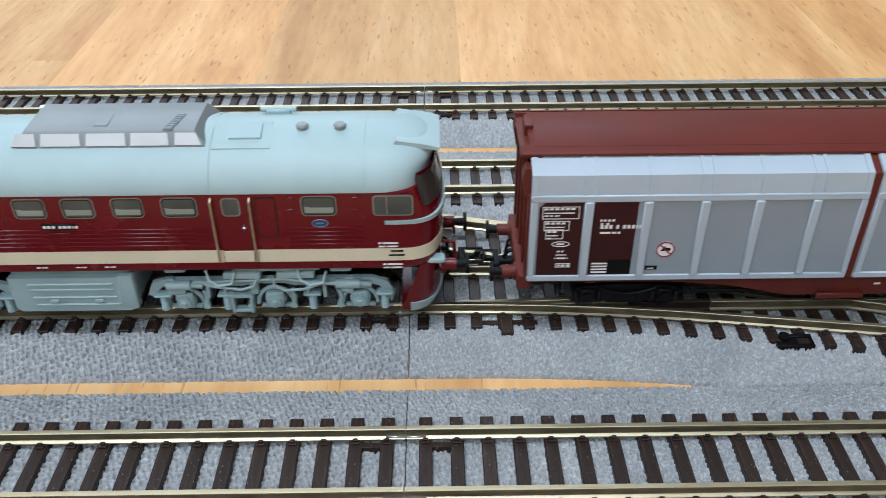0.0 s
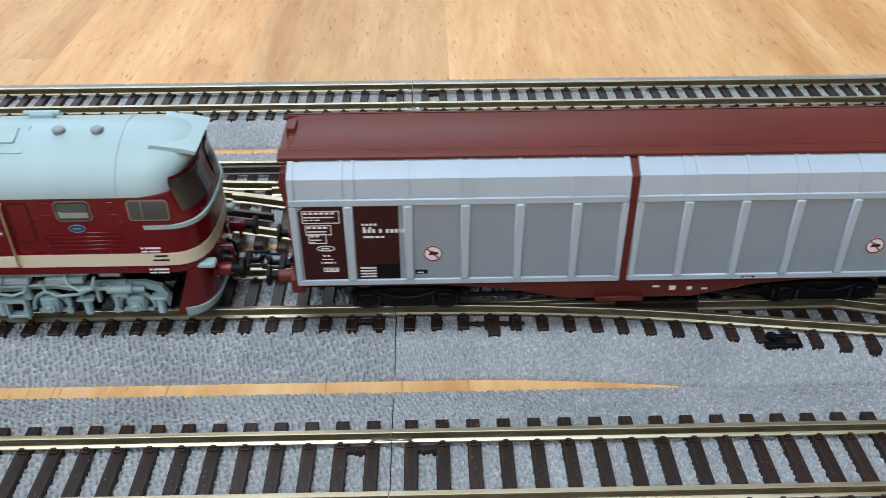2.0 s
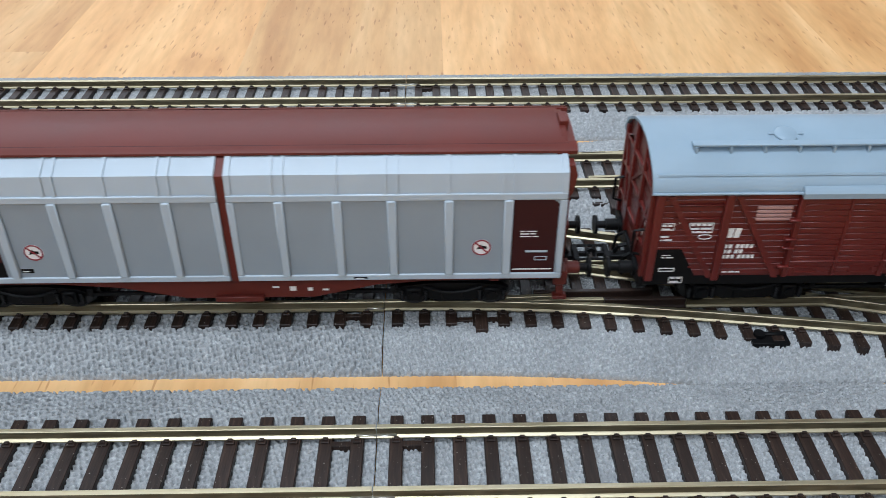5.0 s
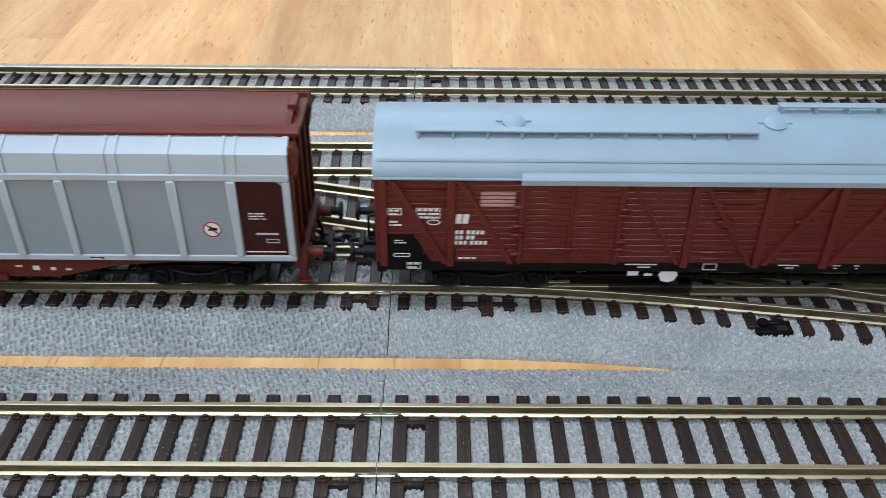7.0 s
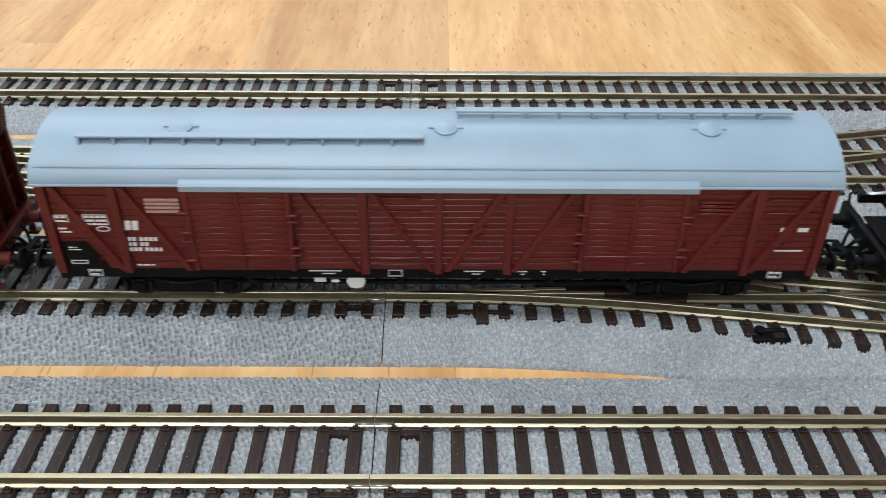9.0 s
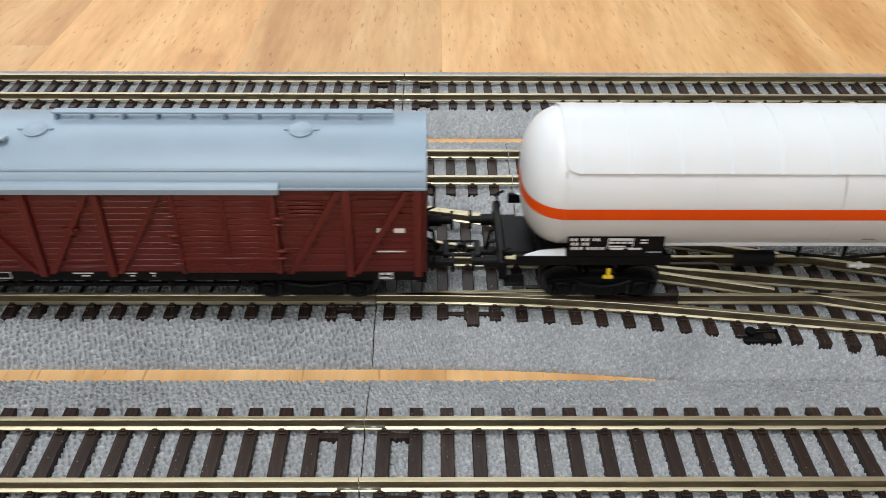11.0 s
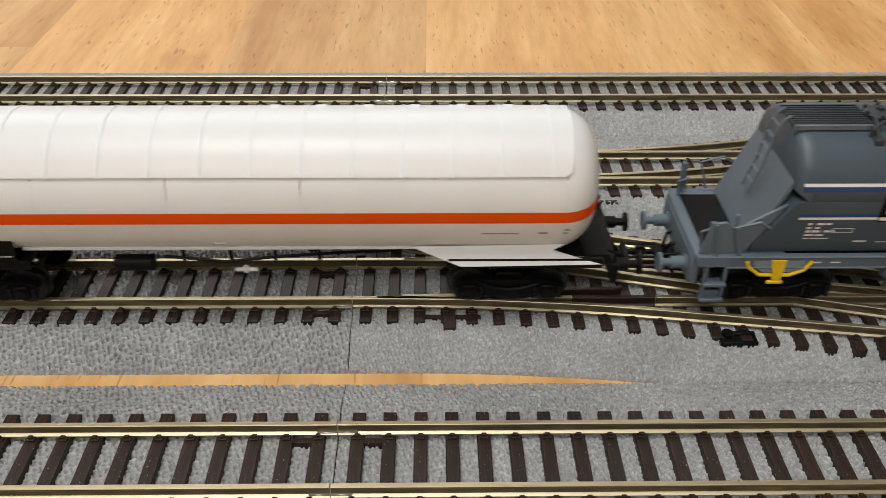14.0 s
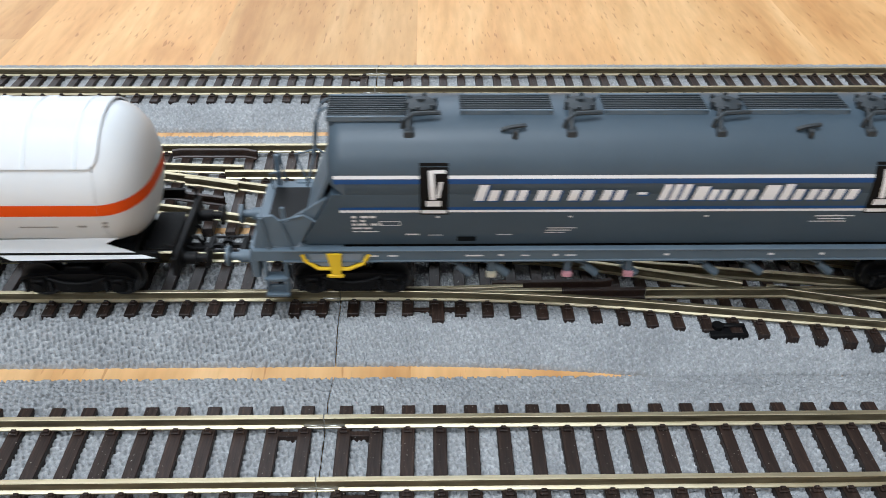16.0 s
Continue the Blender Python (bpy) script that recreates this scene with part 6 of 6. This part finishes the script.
        for y in (-10.6, 10.6):
            if e < 0:
                bm = box(B(), -69.6, -65.6, y - 1.4, y + 1.4, 6.2, 6.8, 0.12)
                for k in range(5):
                    box(bm, -69.2 + k * 0.8, -68.8 + k * 0.8, y - 1.3, y + 1.3, 6.8, 7.0, 0.04)
                box(bm, -69.4, -69.0, y - 0.5, y + 0.5, 6.6, 10.8, 0.08)
                part("footstep", bm, BLACK, T)
            part("hand_rail", tube(B(), [(e * 69.6, y * 0.95, 10), (e * 69.9, y * 0.95, 13.2), (e * 68.4, y * 0.95, 13.8)], 0.3, 6), BLACK, T)
        # ribbed catwalk between barrel and buffer beam
        cw = part("catwalk", box(B(), min(e * 64, e * 69.2), max(e * 64, e * 69.2), -8.5, 4.0, 11.2, 11.6, 0.08), BLACK, T)
        for k in range(7):
            x = e * (64.5 + k * 0.68)
            part("tread", box(B(), x - 0.14, x + 0.14, -8.3, 3.8, 11.6, 11.8), BLACK, cw)
    part("yellow_valve", box(box(B(), -50.4, -49.7, -12.3, -11.5, 8.6, 10.2, 0.1), -51.0, -49.1, -12.4, -11.6, 8.2, 8.7, 0.1), YELLOW, T, "small yellow brake valve handle")
    bm = cyl(B(), (-24.6, -6.6, 8.9), (-17.4, -6.6, 8.9), 1.6, 18)
    part("air_cylinder", bm, BLACK, T)
    bm = B()
    cyl(bm, (-38, -2.5, 11.0), (38, -2.5, 11.0), 0.55, 10)
    cyl(bm, (-38, 2.5, 11.0), (38, 2.5, 11.0), 0.55, 10)
    tube(bm, [(-16, -5.5, 9.6), (-4, -5.8, 8.4), (6, -5.6, 9.4), (18, -5, 9.9), (30, -4, 9.6)], 0.3, 6)
    for x in (-12, -3, 5.5, 14):
        box(bm, x - 0.35, x + 0.35, -5.4, -4.8, 8.2, 12.0, 0.1)
    part("pipe_gear", bm, BLACK, T)
    bm = cyl(B(), (-2.2, -6.4, 7.0), (2.0, -6.4, 7.0), 0.42, 10)
    box(bm, -0.6, 0.4, -6.9, -5.9, 6.4, 7.8, 0.15)
    part("white_lever", bm, WHITEPRINT, T)
    for x in (6, 14.5, 23, 31.5, 40, 48.5):
        part("top_bracket", box(B(), x, x + 2.2, 2.2, 4.2, 35.6, 36.75, 0.2), WHITE, T)
    return T


# ---- powder hopper wagon ----
def hopper_wagon():
    P = empty("powder_hopper_wagon", (541.0, YB, HEAD), "slate-grey powder silo wagon with white and blue stripes", "model wagon")
    E, XB = 73.0, 57.8
    half = [(-10.6, 13.9), (-11.5, 17.5), (-12.1, 21.5), (-12.35, 25.5), (-12.2, 28.6), (-11.6, 30.8), (-10.4, 32.9), (-8.6, 34.7), (-6.2, 36.0), (-3.2, 36.9), (0, 37.2)]
    full = mirror(half)
    zc = 29.0

    def sec(x, k, lift):
        """Body section drawn towards its middle by k, its foot raised by lift."""
        out = []
        for y, z in full:
            zz = max(z, 13.9 + lift)
            out.append((x, y * k, zc + (zz - zc) * k))
        return out
    bm = B()
    rings = [sec(-XB - 0.0, 0.86, 13.5), sec(-XB + 0.5, 0.94, 13.2), sec(-XB + 1.6, 0.985, 12.6), sec(-XB + 2.6, 1.0, 11.8)]
    rings += [sec(-XB + 3.2, 1.0, 11.2), sec(XB - 3.2, 1.0, 11.2)]
    rings += [sec(XB - 2.6, 1.0, 11.8), sec(XB - 1.6, 0.985, 12.6), sec(XB - 0.5, 0.94, 13.2), sec(XB, 0.86, 13.5)]
    loft(bm, rings)
    body = part("silo_body", bm, HOPPERGREY, P, "slate-grey silo barrel")
    # lower hoppers, drawn in towards the foot at both ends
    bm = B()
    rows = []
    for z, y in [(13.9, -10.6), (15.7, -11.05), (17.5, -11.5), (21.5, -12.1), (23.5, -12.27), (25.6, -12.38)]:
        k = max(0, 25.2 - z) / 11.3
        xr = XB - 0.6 + 5.6 * min(1, k * 1.15) ** 0.9
        rows.append([(-xr, y * 0.999, z), (xr, y * 0.999, z), (xr, -y * 0.999, z), (-xr, -y * 0.999, z)])
    loft(bm, rows)
    part("silo_foot", bm, HOPPERGREY, P)
    for e in (-1, 1):
        # slanting end plates and frame
        for s in (-1, 1):
            bm = B()
            if s < 0:
                plate(bm, [(e * 58.2, 24.4), (e * 64.2, 14.0), (e * 72.2, 14.0), (e * 70.6, 20.2), (e * 68.2, 20.6), (e * 66.4, 18.9), (e * 63.4, 21.0)], s * 11.0 - 0.3, s * 11.0 + 0.3)
                part("end_plate", bm, HOPPERFRAME, P, "blue-grey slanting end plate")
            else:
                plate(bm, [(e * 57.0, 17.0), (e * 58.4, 14.0), (e * 60.4, 14.0)], s * 11.0 - 0.3, s * 11.0 + 0.3)
                part("end_gusset", bm, HOPPERFRAME, P)
        bm = B()
        loft(bm, [[(e * 57.0, -10.4, 29.0), (e * 57.0, 10.4, 29.0), (e * 63.2, 10.4, 14.0), (e * 63.2, -10.4, 14.0)], [(e * 57.6, -10.4, 29.2), (e * 57.6, 10.4, 29.2), (e * 63.8, 10.4, 14.2), (e * 63.8, -10.4, 14.2)]])
        part("end_slope", bm, HOPPERFRAME, P)
        part("end_deck", box(B(), min(e * 56, e * 73), max(e * 56, e * 73), -11.4, 11.4, 12.3, 13.7, 0.2), HOPPERFRAME, P)
        for y in (-10.9, 10.9):
            part("end_post", box(B(), min(e * 70.0, e * 71.0), max(e * 70.0, e * 71.0), y - 0.5, y + 0.5, 13.6, 20.5, 0.1), HOPPERFRAME, P)
        part("end_post", box(B(), min(e * 66.0, e * 66.7), max(e * 66.0, e * 66.7), -11, -10.3, 13.6, 22.0, 0.1), HOPPERFRAME, P)
        bm = B()
        for s in (-1, 1):
            tube(bm, [(e * 69.2, s * 11.9, 13.8), (e * 70.2, s * 11.9, 20.5)], 0.26, 6)
            tube(bm, [(e * 65.0, s * 12.0, 13.8), (e * 66.9, s * 12.0, 20.0), (e * 62.5, s * 12.0, 21.2), (e * 60.5, s * 12.0, 19.8)], 0.26, 6)
            tube(bm, [(e * 71.4, s * 9.0, 13.8), (e * 71.8, s * 9.0, 17.2), (e * 69.6, s * 9.0, 18.0)], 0.24, 6)
        part("hand_rail", bm, HOPPERFRAME, P)
        # ladder to the roof
        bm = B()
        for y in (-3.4, 0.0):
            tube(bm, [(e * 62.6, y, 22), (e * 61.0, y, 28), (e * 60.2, y, 35), (e * 59.2, y, 37.2), (e * 58.0, y, 38.0)], 0.26, 6)
        for k in range(6):
            z = 24 + k * 2.4
            x = 62.0 - k * 0.42
            tube(bm, [(e * x, -3.4, z), (e * x, 0, z)], 0.2, 6)
        part("ladder", bm, HOPPERFRAME, P)
        part("buffer_beam", box(B(), min(e * 71.6, e * 73.2), max(e * 71.6, e * 73.2), -11.2, 11.2, 6.8, 12.6, 0.2), HOPPERFRAME, P)
        buffers(P, e * 73.0, e, 9.0, HOPPERFRAME, HOPPERFRAME, 7.3, 5.4)
        coupler(P, e * 72.6, e, 5.8, 7.6)
        goods_bogie(P, e * 55.0, 15.0)
        for s in (-1, 1):
            # foot steps
            bm = B()
            x0, x1 = sorted((e * 70.7, e * 66.4))
            for x in (x0, x1 - 0.6):
                box(bm, x, x + 0.6, s * 11.6 - 0.5, s * 11.6 + 0.5, 3.6, 12.0, 0.1)
            for z in (3.4, 7.0):
                box(bm, x0, x1, s * 11.6 - 1.2, s * 11.6 + 1.2, z, z + 0.7, 0.12)
            box(bm, x0, x1, s * 11.2 - 0.3, s * 11.2 + 0.3, 3.6, 5.2, 0.1)
            part("footstep", bm, HOPPERFRAME, P)
    for s in (-1, 1):
        part("sole_bar", box(B(), -E + 0.5, E - 0.5, s * 11.6 - 0.6, s * 11.6 + 0.6, 11.2, 13.7, 0.2), HOPPERFRAME, P)
        part("sole_flange", box(B(), -E + 6, E - 6, s * 11.9 - 0.7, s * 11.9 + 0.7, 13.5, 13.9, 0.1), HOPPERFRAME, P)
        part("sole_flange", box(B(), -E + 6, E - 6, s * 11.9 - 0.6, s * 11.9 + 0.6, 11.1, 11.5, 0.1), HOPPERFRAME, P)
        # brake change lever frame in yellow
        for e in (-1,) if s < 0 else (1,):
            y = s * 12.3
            bm = B()
            tube(bm, [(-63.4, y, 12.8), (-63.0, y, 11.6), (-60.6, y, 9.7), (-55.0, y, 9.6), (-52.4, y, 10.8), (-51.2, y, 12.8)] if s < 0 else [(63.4, y, 12.8), (62.6, y, 11), (59, y, 9.6), (54, y, 9.8), (51.6, y, 12.8)], 0.38, 8)
            c = -57.4 if s < 0 else 57.4
            yl = part("brake_lever_frame", bm, YELLOW, P, "yellow brake changeover lever")
            bm = B()
            plate(bm, [(c - 1.5, 13.2), (c + 1.2, 13.2), (c + 0.9, 8.6), (c - 0.7, 8.6)], y - 0.5, y - 0.1)
            box(bm, c - 1.6, c + 1.4, y - 0.6, y, 7.8, 8.6, 0.2)
            part("lever", bm, YELLOW, yl)
            bm = B()
            plate(bm, [(c - 4.8, 12.9), (c + 5.0, 12.9), (c + 4.4, 11.2), (c + 2.4, 10.2), (c - 2.6, 10.2), (c - 4.2, 11.2)], min(y, y - s * 0.3), max(y, y - s * 0.3))
            part("lever_plate", bm, LEVERPLATE, P, "pale blue-grey plate behind the lever")
        # stripes following the barrel

        def band(z0, z1, material, name, label=""):
            bm = B()
            ys = lambda z: np.interp(z, [p[1] for p in half], [-p[0] for p in half])
            zz = np.linspace(z0, z1, 4)
            ends = 57.9 if z0 > 25.5 else 57.2
            rows = [[(-ends + 1.2, s * (ys(z) + 0.07), z) for z in zz], [(ends - 1.2, s * (ys(z) + 0.07), z) for z in zz]]
            loft(bm, rows, False)
            return part(name, bm, material, P, label)
        band(28.7, 29.3, WHITEPRINT, "white_stripe", "white lining stripe")
        band(27.75, 28.66, BLUE, "blue_stripe", "dark blue lining stripe")
        band(21.85, 22.35, WHITEPRINT, "white_stripe", "white lining stripe")
        band(22.38, 22.95, BLUE, "blue_stripe", "dark blue lining stripe")
        yat = lambda z: s * (float(np.interp(z, [p[1] for p in half], [-p[0] for p in half])) + 0.1)

        def skin(x0, x1, z0, z1, proud, material, name, lean=0.0, parent=None, label="", rows=5):
            bm = B()
            zz = [z0 + (z1 - z0) * k / (rows - 1) for k in range(rows)]
            a = [[(x0 + lean * (z - z0), yat(z) + s * proud, z), (x1 + lean * (z - z0), yat(z) + s * proud, z)] for z in zz]
            loft(bm, a, False)
            return part(name, bm, material, parent or P, label)
        for c in (-39.4, 39.4):
            sg = skin(c - 2.5, c + 2.5, 21.4, 31.4, 0.03, BLACK, "black_emblem_panel", label="black panel with a plain pale emblem")
            skin(c - 0.7, c + 0.3, 24.6, 30.2, 0.07, WHITEPRINT, "emblem_bar", -0.06, sg)
            skin(c - 0.4, c + 2.0, 29.7, 30.3, 0.08, WHITEPRINT, "emblem_bar", 0, sg)
            skin(c + 0.4, c + 1.0, 25.0, 28.2, 0.08, WHITEPRINT, "emblem_bar", 0.16, sg)
            skin(c - 1.4, c + 1.2, 23.2, 24.4, 0.07, WHITEPRINT, "emblem_bar", 0, sg)
            skin(c - 2.2, c + 2.2, 21.7, 22.4, 0.07, WHITEPRINT, "emblem_bar", 0, sg)
        # brand mark as plain slanted shapes, white over blue
        words = [(-32.4, 4.4, 1), (-27.2, 4.0, 0), (-21.9, 4.6, 0), (-16.2, 4.6, 0), (-10.5, 4.4, 0), (-4.1, 1.7, 2), (-0.3, 5.2, 1), (5.6, 2.2, 0.6), (8.4, 3.6, 0), (12.6, 4.4, 0), (17.6, 2.6, 0.8), (20.9, 4.4, 1), (25.7, 4.0, 0), (30.2, 4.6, 0)]
        for x0, w, tall in words:
            if tall == 2:
                z0, z1 = 25.6, 26.1
            else:
                z0, z1 = 24.4, 26.55 + 1.05 * tall
            strokes = [(0.0, 1.0)] if w < 3 else ([(0.0, 0.36), (0.52, 0.88)] if w < 5 else [(0.0, 0.26), (0.36, 0.6), (0.7, 0.94)])
            for i, (u, v) in enumerate(strokes):
                ztop = z1 if i == 0 or w > 5 else min(z1, 26.55)
                skin(x0 + u * w + 0.35, x0 + v * w + 0.3, z0 - 0.28, ztop - 0.15, 0.04, BLUE, "brand_shadow", 0.3)
                skin(x0 + u * w, x0 + v * w, z0, ztop, 0.09, WHITEPRINT, "brand_shape", 0.3)
        # small data lettering
        for x0, zt, rws in ((-54.0, 20.6, [(0, (0.8, -0.3, 1.4, 1.0), 0.55), (0, (0.8, -0.2, 0.9), 0.5), (0, (0.8, 1.6, -0.2, 1.2, 0.5), 0.5), (0, (1.8, 1.4), 0.4), (0, (1.0, 3.4), 0.3)]),
                            (-44.5, 16.4, [(0, (2.4,), 0.4)]), (-40.4, 16.3, [(0, (2.6,), 0.2)]), (-28.0, 16.4, [(0, (2.6,), 0.2)]), (-19.4, 18.0, [(0.4, (5.2,), 0.2), (0.2, (4.4,), 0.22), (0, (2.0, 1.2), 0.2)]),
                            (27.8, 20.6, [(0.8, (7.0,), 0.3), (1.4, (5.0,), 0.25), (0, (6.6,), 0.22)])):
            zz = zt
            for sh_, ws, h in rws:
                xx = x0 + sh_
                for w in ws:
                    if w > 0:
                        skin(xx, xx + w, zz, zz + h, 0.02, WHITEPRINT, "lettering", rows=2)
                    xx += abs(w) + 0.25
                zz -= h + 0.35
        for a, b, c, d in ((-49.2, -45.4, 19.7, 19.85), (-49.2, -45.4, 18.8, 18.95), (-49.2, -49.05, 18.8, 19.85), (-45.55, -45.4, 18.8, 19.85)):
            skin(a, b, c, d, 0.02, WHITEPRINT, "printed_frame", rows=2)
        for x in (-39, -15.5, 8.8, 32):
            skin(x, x + 0.6, 20.6, 21.0, 0.02, WHITEPRINT, "lettering", rows=2)
        skin(-35.2, -31.8, 14.8, 16.0, 0.03, BLACK, "black_plate", rows=2)
        for x, w in ((-51.2, 1.6), (-47.8, 1.8), (-33.6, 3.2), (-27.6, 0.9), (-23.4, 1.4), (-17.6, 0.9), (-15.4, 2.0), (2.8, 0.9), (22, 1.0), (31.5, 0.9), (52, 1.4)):
            bars(P, x, 12.3, [(0, (w,), 0.42 if w < 1.2 else 0.28)], s * 12.25)
    # roof walkway, hatches and rails
    spans = [(-58.0, -44.2), (-34.8, -18.6), (-9.6, 8.6), (15.6, 33.6), (42.0, 58.0)]
    for i, (a, b) in enumerate(spans):
        y0, y1, z = (-5.9, 2.6, 37.4) if i in (0, 4) else (-4.0, 2.4, 37.6)
        w = part("roof_walkway", box(B(), a, b, y0, y0 + 0.5, z - 1.0, z, 0.1), HOPPERFRAME, P)
        part("edge", box(B(), a, b, y1 - 0.5, y1, z - 0.6, z + 0.2, 0.1), HOPPERFRAME, w)
        k = y0 + 0.8
        while k < y1 - 0.5:
            part("slat", box(B(), a, b, k, k + 0.34, z - 0.25, z, 0.04), HOPPERDARK, w)
            k += 0.72
        for x in (a + 0.2, (a + b) / 2, b - 0.6):
            part("cross_bar", box(B(), x, x + 0.4, y0, y1, z - 0.55, z - 0.25), HOPPERFRAME, w)
            for yy in (y0 + 0.6, y1 - 0.9):
                part("stanchion", box(B(), x, x + 0.4, yy, yy + 0.4, 35.4, z - 0.3), HOPPERFRAME, w)
    for x in (-41.6, -13.6, 12.2, 38.2):
        bm = B()
        cyl(bm, (x, -1.5, 36.7), (x, -1.5, 37.8), 2.6, 20)
        cyl(bm, (x, -1.5, 37.8), (x, -1.5, 38.3), 2.8, 20, 1.8)
        cyl(bm, (x, -1.5, 38.2), (x, -1.5, 38.8), 0.7, 10)
        for k in range(6):
            a = k * math.tau / 6 + 0.3
            cyl(bm, (x + 2.7 * math.cos(a), -1.5 + 2.7 * math.sin(a), 36.9), (x + 2.7 * math.cos(a), -1.5 + 2.7 * math.sin(a), 38.4), 0.35, 6)
        part("filling_hatch", bm, HOPPERDARK, P)
        bm = B()
        tube(bm, [(x - 3.4, -6.6, 35.1), (x - 3.0, -6.8, 37.1), (x - 1.2, -5.6, 37.8), (x + 3.4, -5.0, 37.7)], 0.4, 6)
        tube(bm, [(x - 2.2, -8.2, 35.1), (x - 2.2, -6.6, 36.9), (x - 2.0, -4.0, 38.0)], 0.4, 6)
        box(bm, x - 3.0, x - 1.2, -8.6, -6.4, 34.5, 35.9, 0.2)
        part("hatch_lever", bm, HOPPERDARK, P)
    for x in (-25.4, 25.6):
        bm = B()
        tube(bm, [(x - 2.4, -7.6, 35.7), (x - 1.0, -7.8, 36.3), (x + 1.8, -7.2, 36.4)], 0.4, 6)
        box(bm, x - 0.6, x + 0.4, -9.0, -7.0, 34.5, 36.1, 0.2)
        part("hatch_lever", bm, HOPPERDARK, P)
    # discharge gear below
    part("underframe", box(B(), -E + 2, E - 2, -9.5, 9.5, 11.4, 13.8), BLACK, P)
    for i, x in enumerate((-36, -29, -12, -4.5, 11, 19.5, 33)):
        bm = B()
        cyl(bm, (x, -6.5, 10.5), (x + 1.5, -7.8, 7.0), 1.0, 12, 0.6)
        cyl(bm, (x + 1.0, -8.2, 7.4), (x + 3.6, -8.8, 5.6), 0.8, 10)
        tube(bm, [(x - 3, -7, 9.8), (x - 1, -8.2, 8.4), (x + 1.5, -8.4, 7.6)], 0.4, 6)
        part("discharge_valve", bm, HOPPERFRAME, P)
    cyl_pipe = cyl(B(), (-44, -4.5, 8.8), (44, -4.5, 8.8), 0.9, 12)
    part("air_pipe", cyl_pipe, BLACK, P)
    for x, mat in ((-28.6, CREAM), (-14.2, PINK), (-2.6, PINK)):
        bm = B()
        box(bm, x - 0.7, x + 0.7, -9.6, -8.8, 6.4, 11.4, 0.15)
        hs = part("valve_hanger", bm, HOPPERFRAME, P)
        part("valve_cap", box(B(), x - 0.9, x + 0.9, -10.2, -9.0, 5.6, 6.8, 0.2), mat, hs)
    return P



TRAIN = [loco(), sliding_wall_wagon(), covered_van(), tank_wagon(), hopper_wagon()]


def motions():
    """The train rolls along its track; every wheelset turns with the way."""
    for thing in TRAIN:
        x0 = thing.location.x
        walk(thing, [(t, Matrix.Translation((x0 + d * MM, thing.location.y, thing.location.z))) for t, d in WAY])
    ts = [p[0] for p in WAY]
    ds = [p[1] for p in WAY]
    steps = [i / 10 for i in range(161)]
    way = [float(np.interp(t, ts, ds)) for t in steps]
    for ob, x, r in WHEELS:
        walk(ob, [(t, pose(x * MM, 0, r * MM, 0, math.degrees(d / r), 0)) for t, d in zip(steps, way)])


motions()
